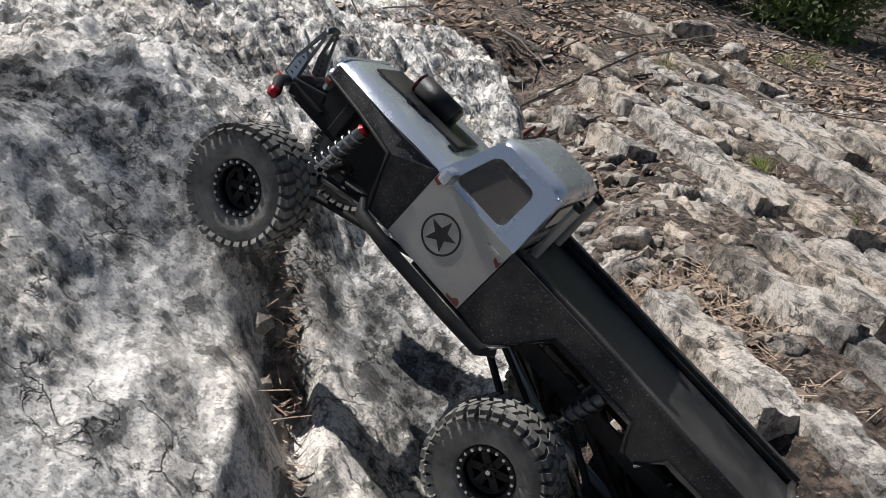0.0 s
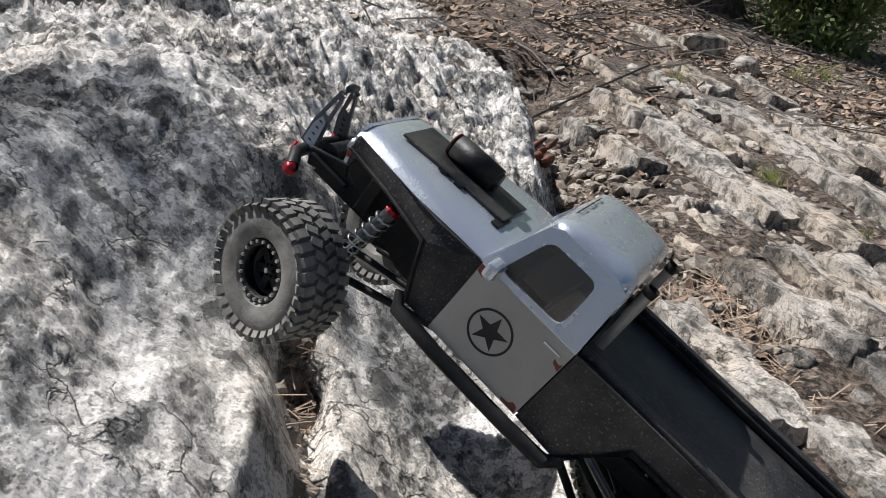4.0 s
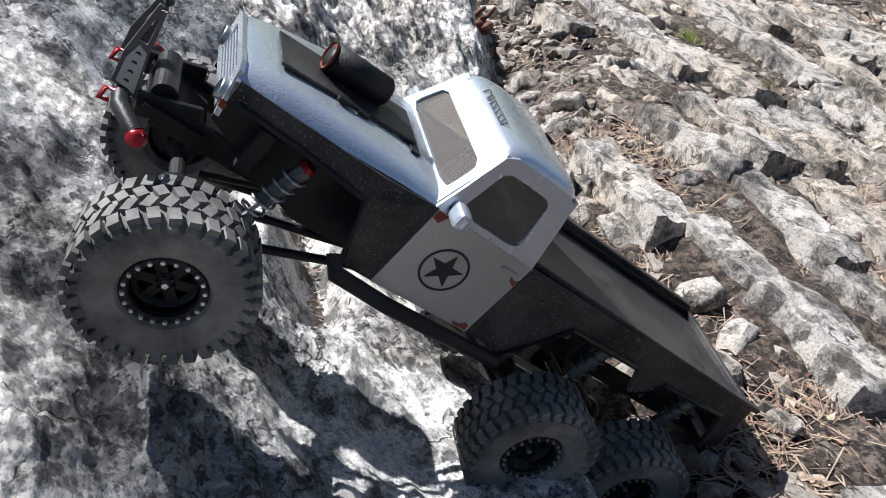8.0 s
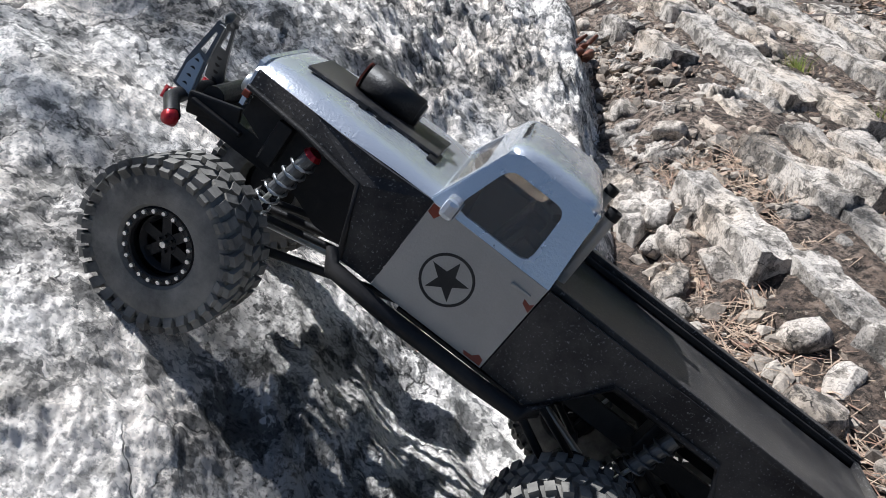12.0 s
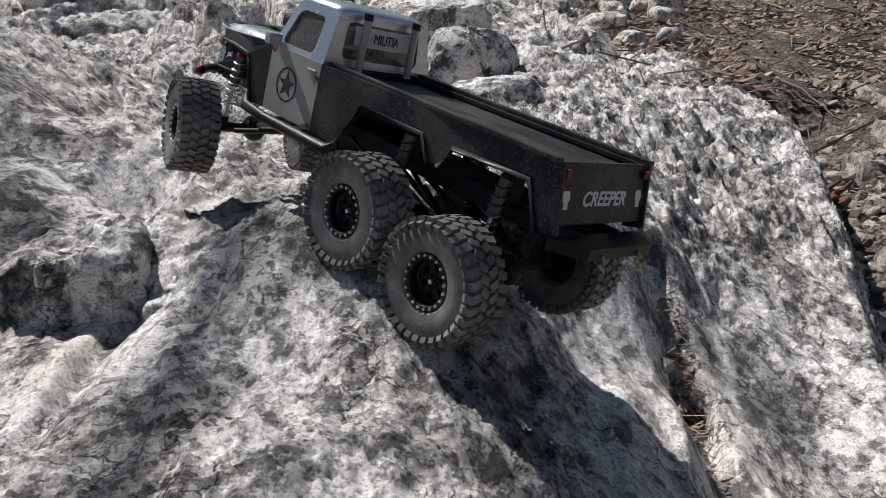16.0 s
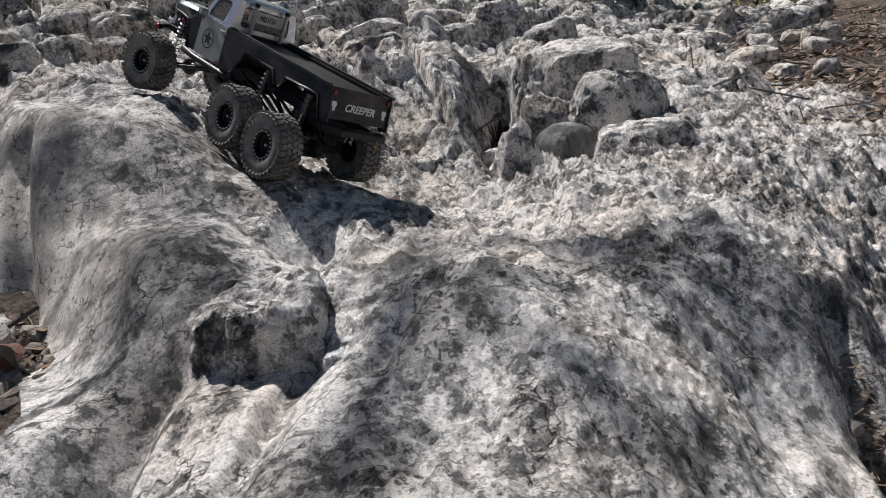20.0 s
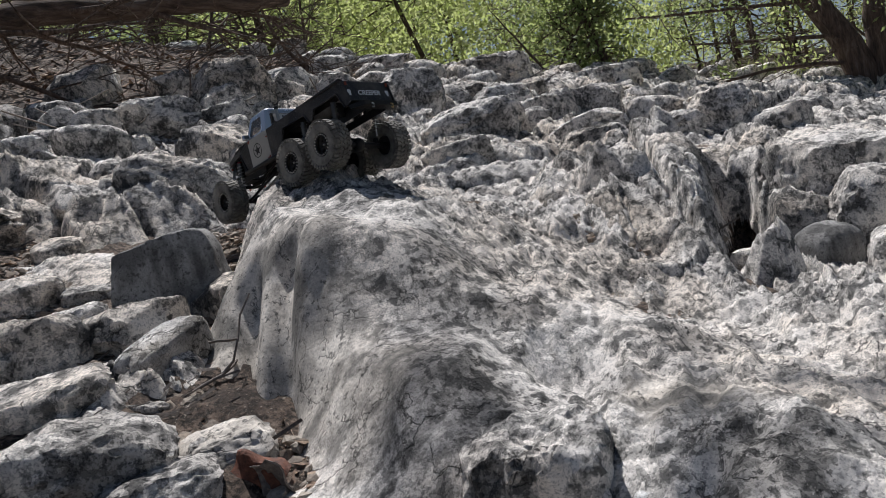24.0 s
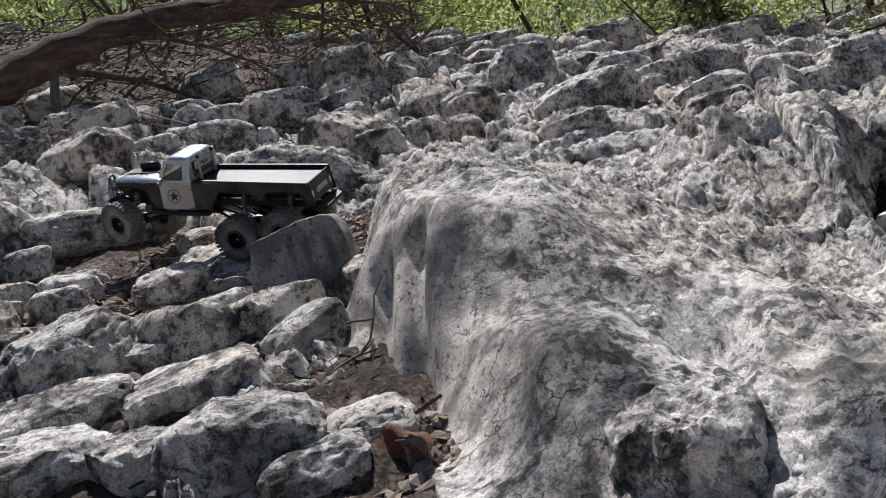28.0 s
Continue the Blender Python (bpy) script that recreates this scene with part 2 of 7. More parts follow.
def dirt_material():
    """Soil under leaf mould: dark crumbs, pale grit, brown fibres."""
    m, tree, b = material("leaf_litter_soil", 0.95)
    v = place(tree)
    n1 = noise_of(tree, v, 6, 9, 0.72)
    n2 = noise_of(tree, v, 55, 8, 0.75)
    n3 = noise_of(tree, v, 120, 5, 0.7)
    col = ramp(tree, n1, [(0.36, (0.060, 0.043, 0.034)), (0.5, (0.22, 0.16, 0.122)), (0.64, (0.42, 0.335, 0.27))])
    col = mix(tree, ramp(tree, n2, [(0.44, 0.0), (0.56, 1.0)]), (0.03, 0.022, 0.016), col)
    col = mix(tree, ramp(tree, n3, [(0.60, 0.0), (0.66, 0.8)]), col, (0.44, 0.37, 0.30))
    tree.links.new(col, b.inputs["Base Color"])
    bump(tree, b, [(n1, 0.03), (n2, 0.018), (n3, 0.004)])
    return m


DIRT = dirt_material()


def varied(name, colors, rough=0.7, island=False, metal=0.0):
    """A plain material whose colour varies from piece to piece."""
    m, tree, b = material(name, rough, metal)
    if island:
        g = tree.nodes.new("ShaderNodeNewGeometry").outputs["Random Per Island"]
    else:
        g = tree.nodes.new("ShaderNodeObjectInfo").outputs["Random"]
    n = len(colors)
    col = ramp(tree, g, [(i / max(1, n - 1), c) for i, c in enumerate(colors)])
    v = coords(tree, False)
    f = noise_of(tree, v, 130, 6, 0.7)
    col = mix(tree, 0.8, col, ramp(tree, f, [(0.36, 0.4), (0.6, 1.0)]), "MULTIPLY")
    tree.links.new(col, b.inputs["Base Color"])
    bump(tree, b, [(f, 0.003)])
    return m


RUBBLE = varied("rubble", [(0.16, 0.13, 0.105), (0.33, 0.285, 0.235), (0.48, 0.425, 0.36), (0.22, 0.165, 0.12), (0.40, 0.345, 0.28)], 0.92, True)
LITTER = varied("dry_litter", [(0.20, 0.13, 0.095), (0.38, 0.265, 0.18), (0.54, 0.42, 0.31), (0.27, 0.155, 0.105)], 0.85, True)
TWIG = varied("dry_twig", [(0.15, 0.12, 0.10), (0.24, 0.205, 0.18), (0.10, 0.08, 0.065)], 0.85, True)


def leaf_material(name, colors):
    m = varied(name, colors, 0.55, True)
    b = m.node_tree.nodes["Principled BSDF"]
    b.inputs["Transmission Weight"].default_value = 0.0
    tr = m.node_tree.nodes.new("ShaderNodeBsdfTranslucent")
    add = m.node_tree.nodes.new("ShaderNodeMixShader")
    add.inputs[0].default_value = 0.68
    out = m.node_tree.nodes["Material Output"]
    col = b.inputs["Base Color"].links[0].from_socket
    m.node_tree.links.new(col, tr.inputs["Color"])
    m.node_tree.links.new(b.outputs[0], add.inputs[1])
    m.node_tree.links.new(tr.outputs[0], add.inputs[2])
    m.node_tree.links.new(add.outputs[0], out.inputs[0])
    return m


LEAF = leaf_material("spring_foliage", [(0.44, 0.53, 0.16), (0.57, 0.66, 0.23), (0.72, 0.78, 0.36), (0.50, 0.55, 0.22)])
CEDAR = leaf_material("cedar_foliage", [(0.25, 0.32, 0.12), (0.34, 0.42, 0.16), (0.46, 0.53, 0.22)])
GRASS = leaf_material("grass_blades", [(0.16, 0.24, 0.05), (0.30, 0.34, 0.09), (0.42, 0.38, 0.16)])


def bark_material(name, along):
    m, tree, b = material(name, 0.95)
    v = coords(tree)
    mp = tree.nodes.new("ShaderNodeMapping")
    mp.inputs["Scale"].default_value = along
    tree.links.new(v, mp.inputs[0])
    n = noise_of(tree, mp.outputs[0], 38, 7, 0.7)
    col = ramp(tree, n, [(0.32, (0.035, 0.024, 0.019)), (0.52, (0.12, 0.082, 0.062)), (0.72, (0.23, 0.18, 0.15))])
    tree.links.new(col, b.inputs["Base Color"])
    bump(tree, b, [(n, 0.02)])
    return m


BARK = bark_material("bark", (1, 1, 0.18))
LOG = bark_material("dead_trunk_bark", (1, 0.10, 0.7))


def paint(name, color, rough, metal=0.0, speck=0.0, dust=0.25, coat=0.0):
    """Scuffed, dusty model-truck paint."""
    m, tree, b = material(name, rough, metal)
    v = coords(tree, False)
    big = noise_of(tree, v, 14, 6, 0.65)
    fine = noise_of(tree, v, 420, 3, 0.6)
    dirty = ramp(tree, big, [(0.42, 0.0), (0.75, dust)])
    col = mix(tree, dirty, color, (0.30, 0.27, 0.23))
    if speck:
        col = mix(tree, ramp(tree, fine, [(0.60, 0.0), (0.70, speck)]), col, (0.55, 0.55, 0.55))
    tree.links.new(col, b.inputs["Base Color"])
    tree.links.new(ramp(tree, big, [(0.3, rough * 0.8), (0.7, min(1.0, rough * 1.35))]), b.inputs["Roughness"])
    b.inputs["Coat Weight"].default_value = coat
    b.inputs["Specular IOR Level"].default_value = 0.5 if metal else 0.25
    bump(tree, b, [(fine, 0.0004)])
    return m


BLACK = paint("black_textured_paint", (0.016, 0.016, 0.018), 0.36, 0.0, 0.30, 0.26)
SILVER = paint("silver_blue_paint", (0.60, 0.64, 0.70), 0.24, 0.65, 0.0, 0.10, 0.45)
DOOR = paint("weathered_grey_door", (0.42, 0.41, 0.38), 0.42, 0.35, 0.10, 0.35)
DECAL = paint("black_decal", (0.02, 0.02, 0.02), 0.6, 0.0, 0.0, 0.15)
RUST = paint("rust_red_primer", (0.22, 0.055, 0.035), 0.8, 0.0, 0.0, 0.2)
PLASTIC = paint("black_plastic", (0.011, 0.011, 0.012), 0.42, 0.0, 0.0, 0.10)
STEEL = paint("brushed_steel", (0.42, 0.44, 0.45), 0.35, 0.9, 0.0, 0.15)
BOLT = paint("bright_bolt_steel", (0.75, 0.74, 0.70), 0.3, 0.9, 0.0, 0.05)
RED = paint("red_anodised", (0.34, 0.012, 0.02), 0.3, 0.5, 0.0, 0.1)
GOLD = paint("brass", (0.60, 0.42, 0.15), 0.3, 0.9, 0.0, 0.1)
GUN = paint("dark_gunmetal", (0.10, 0.105, 0.11), 0.4, 0.7, 0.0, 0.2)
WHITE = paint("white_sticker", (0.72, 0.74, 0.76), 0.6, 0.0, 0.0, 0.1)
SIGNW = paint("cream_sign", (0.78, 0.76, 0.70), 0.7, 0.0, 0.0, 0.2)


def rubber_material():
    m, tree, b = material("dusty_rubber", 0.85)
    v = coords(tree, False)
    big = noise_of(tree, v, 22, 6, 0.65)
    col = ramp(tree, big, [(0.35, (0.085, 0.082, 0.075)), (0.65, (0.25, 0.238, 0.212))])
    tree.links.new(col, b.inputs["Base Color"])
    bump(tree, b, [(noise_of(tree, v, 260, 4), 0.0006)])
    return m


RUBBER = rubber_material()


def glass_material():
    m, tree, b = material("smoked_window", 0.06, 0.0, (0.55, 0.50, 0.44))
    b.inputs["Transmission Weight"].default_value = 0.85
    b.inputs["IOR"].default_value = 1.3
    return m


GLASS = glass_material()


def weathered(name, lo, hi, rough, metal=0.0):
    m, tree, b = material(name, rough, metal)
    v = coords(tree)
    n = noise_of(tree, v, 60, 6, 0.7)
    tree.links.new(ramp(tree, n, [(0.36, lo), (0.64, hi)]), b.inputs["Base Color"])
    bump(tree, b, [(n, 0.003)])
    return m


REDBARK = weathered("red_brown_bark", (0.05, 0.018, 0.010), (0.20, 0.075, 0.042), 0.8)
POST = weathered("rusty_post_steel", (0.10, 0.085, 0.075), (0.26, 0.24, 0.22), 0.6, 0.4)


# ---- numeric noise ----
def lattice(ix, iy, iz, seed):
    h = (ix * 374761393 + iy * 668265263 + iz * 1274126177 + seed * 974634777) & 0xFFFFFFFF
    h = ((h ^ (h >> 13)) * 1103515245) & 0xFFFFFFFF
    h = ((h ^ (h >> 16)) * 2654435761) & 0xFFFFFFFF
    return (h >> 8).astype(np.float64) / 16777216.0


def vnoise(p, scale, seed=0):
    """Smooth value noise in -1..1 at the points p (n, 3)."""
    q = p * scale
    i = np.floor(q).astype(np.int64)
    f = q - i
    f = f * f * f * (f * (f * 6 - 15) + 10)
    out = np.zeros(len(p))
    for dx in (0, 1):
        wx = f[:, 0] if dx else 1 - f[:, 0]
        for dy in (0, 1):
            wy = f[:, 1] if dy else 1 - f[:, 1]
            for dz in (0, 1):
                wz = f[:, 2] if dz else 1 - f[:, 2]
                out += wx * wy * wz * lattice(i[:, 0] + dx, i[:, 1] + dy, i[:, 2] + dz, seed)
    return out * 2 - 1


def fbm(p, scale, octaves, seed=0, gain=0.5):
    out, amp = np.zeros(len(p)), 1.0
    for k in range(octaves):
        out += amp * vnoise(p, scale * 2.03 ** k, seed + k)
        amp *= gain
    return out


def ridged(p, scale, octaves, seed=0, gain=0.55):
    out, amp = np.zeros(len(p)), 1.0
    for k in range(octaves):
        out += amp * (1 - 2 * np.abs(vnoise(p, scale * 2.07 ** k, seed + k)))
        amp *= gain
    return out


def cells(u, v, seed=0):
    """Cellular noise at (u, v): distance to the border of the cell, and the cell's own random number and slant."""
    iu, iv = np.floor(u).astype(np.int64), np.floor(v).astype(np.int64)
    f1, f2 = np.full(u.shape, 9.0), np.full(u.shape, 9.0)
    own, su, sv = np.zeros(u.shape), np.zeros(u.shape), np.zeros(u.shape)
    for a in (-1, 0, 1):
        for b in (-1, 0, 1):
            cu, cv = iu + a, iv + b
            zero = np.zeros_like(cu)
            pu = cu + 0.15 + 0.7 * lattice(cu, cv, zero, seed)
            pv = cv + 0.15 + 0.7 * lattice(cu, cv, zero, seed + 1)
            d = np.hypot(u - pu, v - pv)
            closer = d < f1
            f2 = np.where(closer, f1, np.minimum(f2, d))
            own = np.where(closer, lattice(cu, cv, zero, seed + 2), own)
            su, sv = np.where(closer, u - pu, su), np.where(closer, v - pv, sv)
            f1 = np.where(closer, d, f1)
    return f2 - f1, own, su, sv


# ---- the lie of the land ----
def spine(x, y, ax, ay, bx, by, left, right, ha, hb, power=2.2, steep=None):
    """A rounded rib from a to b: its width on either side and its height at both ends."""
    dx, dy = bx - ax, by - ay
    length = math.hypot(dx, dy)
    ux, uy = dx / length, dy / length
    s = ((x - ax) * ux + (y - ay) * uy) / length
    d = -(x - ax) * uy + (y - ay) * ux
    e = np.maximum(0, np.maximum(-s, s - 1)) * length
    w = np.where(d > 0, left, right)
    q = np.sqrt((d / w) ** 2 + (e / (0.5 * (left + right))) ** 2)
    return (ha + (hb - ha) * np.clip(s, 0, 1)) * np.exp(-q ** np.where(d > 0, steep or power, power))


def slope(x, y):
    """The hillside: it climbs to the left and levels out on its crest."""
    z = 0.44 - 0.27 * x + 0.048 * y
    z = z + 0.05 * np.maximum(0, y - 2.6) * np.clip((x + 0.6) / 1.2, 0, 1)
    back = np.clip(1.25 - y / 7.5, 0, 1)
    z = z + 0.25 * back * np.maximum(0, -x - 3.25)
    top = 2.55 + 0.02 * (np.hypot(x, y) - 9) + 1.1 * back * np.clip((-x - 3.5) / 3, 0, 1)
    k = 0.35
    z = -np.logaddexp(-z / k, -top / k) * k
    floor_z = -0.5
    return np.logaddexp(z / k, floor_z / k) * k


def outcrop(x, y):
    """Height of the bedrock above the hillside: the dome, the ledge, the long rib, and the mass behind them."""
    dome = spine(x, y, -0.510, 0.042, -0.633, 0.418, 0.530, 0.384, 0.245, 0.261, 2.4)
    ledge = spine(x, y, -1.295, 0.726, -2.105, 1.220, 0.240, 0.453, 0.175, 0.275, 3.2, 4.2)
    crown = spine(x, y, -1.539, 0.826, -1.866, 1.147, 0.137, 0.201, 0.120, 0.024, 2.4)
    rib = spine(x, y, -0.479, 1.135, -0.224, 3.208, 0.443, 0.347, 0.198, -0.007)
    rib_top = spine(x, y, -0.625, 1.998, -0.612, 2.599, 0.230, 0.264, 0.036, 0.165)
    behind = spine(x, y, -0.928, 1.287, -1.899, 1.702, 0.326, 0.360, 0.078, 0.049)
    wall_end = spine(x, y, -1.67, 0.68, -1.88, 0.79, 0.115, 0.14, 0.12, 0.15, 3)
    z = dome + ledge + crown + rib + rib_top + behind + wall_end
    # hollows: beside the dome, on its far flank, the deep pocket, the groove below the ledge, the saddle
    z = z + spine(x, y, -0.952, -0.056, -0.855, 0.412, 0.125, 0.174, -0.034, -0.088, 2)
    z = z + spine(x, y, -0.043, 0.420, -0.065, 1.125, 0.131, 0.228, -0.063, -0.076)
    z = z + spine(x, y, -0.994, 2.002, -1.401, 2.644, 0.171, 0.200, -0.111, -0.193, 2.5)
    z = z + spine(x, y, -1.104, 0.790, -0.918, 0.311, 0.140, 0.090, -0.095, 0.010, 2)
    z = z + spine(x, y, -0.751, 1.053, -1.300, 1.403, 0.142, 0.160, -0.037, -0.054, 2)
    # its right-hand edge breaks off to the gully
    edge = np.interp(y, [0.2, 0.9, 1.6, 2.4, 3.0, 3.5, 4.3, 6.0], [0.17, 0.13, 0.17, 0.22, 0.16, 0.0, -0.2, -0.6])
    return z - 0.22 * np.clip((x - edge) / 0.10, 0, 1)


def hole(x, y):
    """The deep dark gap between the ledge and the long rib."""
    return spine(x, y, -1.14, 1.96, -1.44, 2.70, 0.085, 0.07, -0.34, -0.26, 4)


def clefts(x, y):
    """Deep joints in the bedrock, and the flutes down the face of the ledge."""
    z = hole(x, y)
    z += spine(x, y, -1.28, 1.90, -2.06, 3.1, 0.022, 0.022, -0.10, -0.08, 3)
    z += spine(x, y, -1.82, 0.73, -1.62, 0.47, 0.030, 0.036, -0.085, -0.110, 2)
    z += spine(x, y, -1.68, 0.74, -1.50, 0.44, 0.032, 0.040, -0.085, -0.110, 2)
    z += spine(x, y, -1.03, 0.36, -0.93, -0.05, 0.040, 0.050, -0.05, -0.08, 2)
    z += spine(x, y, -0.75, 1.35, -1.25, 1.95, 0.03, 0.03, -0.06, -0.09, 2)
    # the joint full of dead leaves beside the dome
    z += spine(x, y, -0.235, 1.02, -0.185, 0.80, 0.022, 0.030, -0.05, -0.07, 2)
    z += spine(x, y, -0.185, 0.80, -0.125, 0.50, 0.026, 0.030, -0.07, -0.06, 2)
    # slanting ridges on the near side of the cleft
    z += spine(x, y, -1.36, 2.05, -1.80, 2.95, 0.30, 0.13, 0.06, 0.18, 3, 3)
    z += spine(x, y, -1.62, 1.75, -2.10, 2.60, 0.10, 0.08, 0.06, 0.09, 3)
    z += spine(x, y, -1.42, 1.70, -1.72, 2.20, 0.07, 0.06, 0.05, 0.06, 3)
    return z


def gully(x, y):
    return spine(x, y, 0.13, 0.4, 0.295, 3.2, 0.12, 0.19, -0.13, -0.2, 2) + spine(x, y, -0.06, 0.2, -0.02, 1.3, 0.30, 0.14, -0.16, -0.10, 2)


def ground_z(x, y):
    return slope(x, y) + gully(x, y)


def at(x, y):
    """The height of the land at one place."""
    a, b = np.array([float(x)]), np.array([float(y)])
    return float(ground_z(a, b)[0])


def surface(x, y):
    a, b = np.array([float(x)]), np.array([float(y)])
    return float(max(ground_z(a, b)[0], (slope(a, b) + outcrop(a, b) - 0.02)[0]))


def fan(columns, rows, r0, r1, a0, a1, cx=-0.2, cy=-0.55):
    """A grid of rays round a place: finer near it."""
    r = np.geomspace(r0, r1, rows)
    a = np.radians(np.linspace(a0, a1, columns))
    rr, aa = np.meshgrid(r, a, indexing="ij")
    return cx - rr * np.sin(aa), cy + rr * np.cos(aa)


def sheet(name, x, y, z, keep, mat):
    rows, cols = x.shape
    ids = np.arange(rows * cols).reshape(rows, cols)
    quads = np.stack([ids[:-1, :-1], ids[:-1, 1:], ids[1:, 1:], ids[1:, :-1]], -1).reshape(-1, 4)
    if keep is not None:
        quads = quads[keep.ravel()[quads].any(1)]
    used = np.unique(quads)
    index = np.full(rows * cols, -1)
    index[used] = np.arange(len(used))
    quads = index[quads]
    co = np.stack([x, y, z], -1).reshape(-1, 3)[used].astype(np.float32)
    me = bpy.data.meshes.new(name)
    me.vertices.add(len(co))
    me.vertices.foreach_set("co", co.ravel())
    me.loops.add(quads.size)
    me.loops.foreach_set("vertex_index", quads.ravel().astype(np.int32)[:])
    me.polygons.add(len(quads))
    me.polygons.foreach_set("loop_start", np.arange(0, quads.size, 4, dtype=np.int32))
    me.polygons.foreach_set("use_smooth", np.ones(len(quads), dtype=bool))
    me.update(calc_edges=True)
    me.materials.append(mat)
    return new(name, me)


def build_ground():
    x, y = fan(420, 460, 0.02, 400, -60, 100)
    z = ground_z(x, y)
    p = np.stack([x, y, z], -1).reshape(-1, 3)
    near = np.clip(1.6 - np.hypot(x, y) / 12, 0.15, 1)
    z = z + near * (0.03 * fbm(p, 3.0, 5, 5).reshape(x.shape) + 0.012 * fbm(p, 22.0, 3, 9).reshape(x.shape))
    z = z + 1.25 * hole(x, y)
    hide = slope(x, y) + outcrop(x, y) + hole(x, y) - 0.09 > z
    tagged(sheet("ground", x, y, z, ~hide, DIRT), "brown soil hillside with dry leaf litter", "ground", kind="structure")
    x, y = fan(60, 70, 0.02, 400, 100, 300)
    z = ground_z(x, y)
    tagged(sheet("ground", x, y, z, None, DIRT), "brown soil hillside behind the rocks", "ground", kind="structure")


def rock_detail(p):
    """Weathering of the bedrock: broad swells, grooves that run down the slope, flaked steps, pits and knobs."""
    run = np.stack([p[:, 0] * 0.9 + p[:, 1] * 0.43, (p[:, 1] * 0.9 - p[:, 0] * 0.43) * 0.62, p[:, 2] * 0.7], -1)
    long = run * [1.0, 0.45, 0.8]
    swell = 0.026 * fbm(p, 3.6, 2, 21) + 0.015 * ridged(long, 6.5, 3, 31, 0.5)
    pits = fbm(run, 38.0, 4, 41, 0.6)
    knobs = ridged(run, 19.0, 5, 61, 0.58)
    back = np.clip((p[:, 1] - 1.0) / 0.7, 0, 1)
    face = np.clip(1.5 - np.hypot((p[:, 0] + 1.70 + 0.55 * (p[:, 1] - 0.70)) / 0.55, (p[:, 1] - 0.70 + 0.4 * (p[:, 0] + 1.70)) / 0.24), 0, 1)
    where = np.clip(0.42 + 1.3 * fbm(p, 2.4, 2, 71), 0.12, 0.95) * (1 - 0.92 * face) + 1.7 * back
    where = where * (1 - 0.5 * np.clip(1.6 - np.hypot(p[:, 0] + 0.52, p[:, 1] - 0.28) / 0.38, 0, 1))
    # flakes: each little plate of crust at its own height and tilt
    warp = 0.35 * fbm(p, 20.0, 3, 161)
    e, own, tu, tv = cells(run[:, 0] / 0.042 + warp, run[:, 1] / 0.042 - warp, 45)
    plate = (own - 0.5 + 0.7 * (tu * np.cos(9 * own) + tv * np.sin(9 * own))) * np.clip(e / 0.12, 0.3, 1)
    hole = np.clip((pits - 0.08) / 0.14, 0, 1)
    flake = np.clip((fbm(p, 52.0, 3, 141, 0.6) - 0.10) / 0.12, 0, 1)
    rough = (0.40 + 0.60 * where) * (1 - 0.9 * face)
    return swell * (1 - 0.6 * face) + where * (0.0095 * knobs + 0.0055 * plate) - rough * (0.0030 * hole + 0.0018 * flake) + 0.0011 * (1 - 0.7 * face) * ridged(run, 90.0, 2, 51)


def build_outcrop():
    x, y = fan(1000, 800, 0.28, 4.6, -45, 95)
    top = slope(x, y) + outcrop(x, y)
    p = np.stack([x, y, top * 1.5], -1).reshape(-1, 3)
    z = top - 0.015 + rock_detail(p).reshape(x.shape)
    # the joint between the dome and the block beside it, and the cleft behind the ledge
    z += spine(x, y, -0.76, 0.12, -0.90, 0.52, 0.012, 0.05, -0.035, -0.02, 2)
    z += spine(x, y, -0.74, 0.40, -0.72, 0.56, 0.02, 0.03, -0.03, -0.02, 2)
    z += clefts(x, y)
    # the wall of the ledge ends in a clean foot; beyond it lies the open ground
    foot = np.interp(x, [-2.06, -1.85, -1.75, -1.64, -1.53, -1.436, -1.308, -1.196, -1.10, -1.02], [0.70, 0.59, 0.54, 0.505, 0.474, 0.410, 0.340, 0.260, 0.1, -0.2])
    z -= 0.30 * np.clip((foot - y) / 0.04, 0, 1) * (x < -1.02)
    keep = z > ground_z(x, y) - 0.06
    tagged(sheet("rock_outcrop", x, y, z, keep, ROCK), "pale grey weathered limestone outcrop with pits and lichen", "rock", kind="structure")


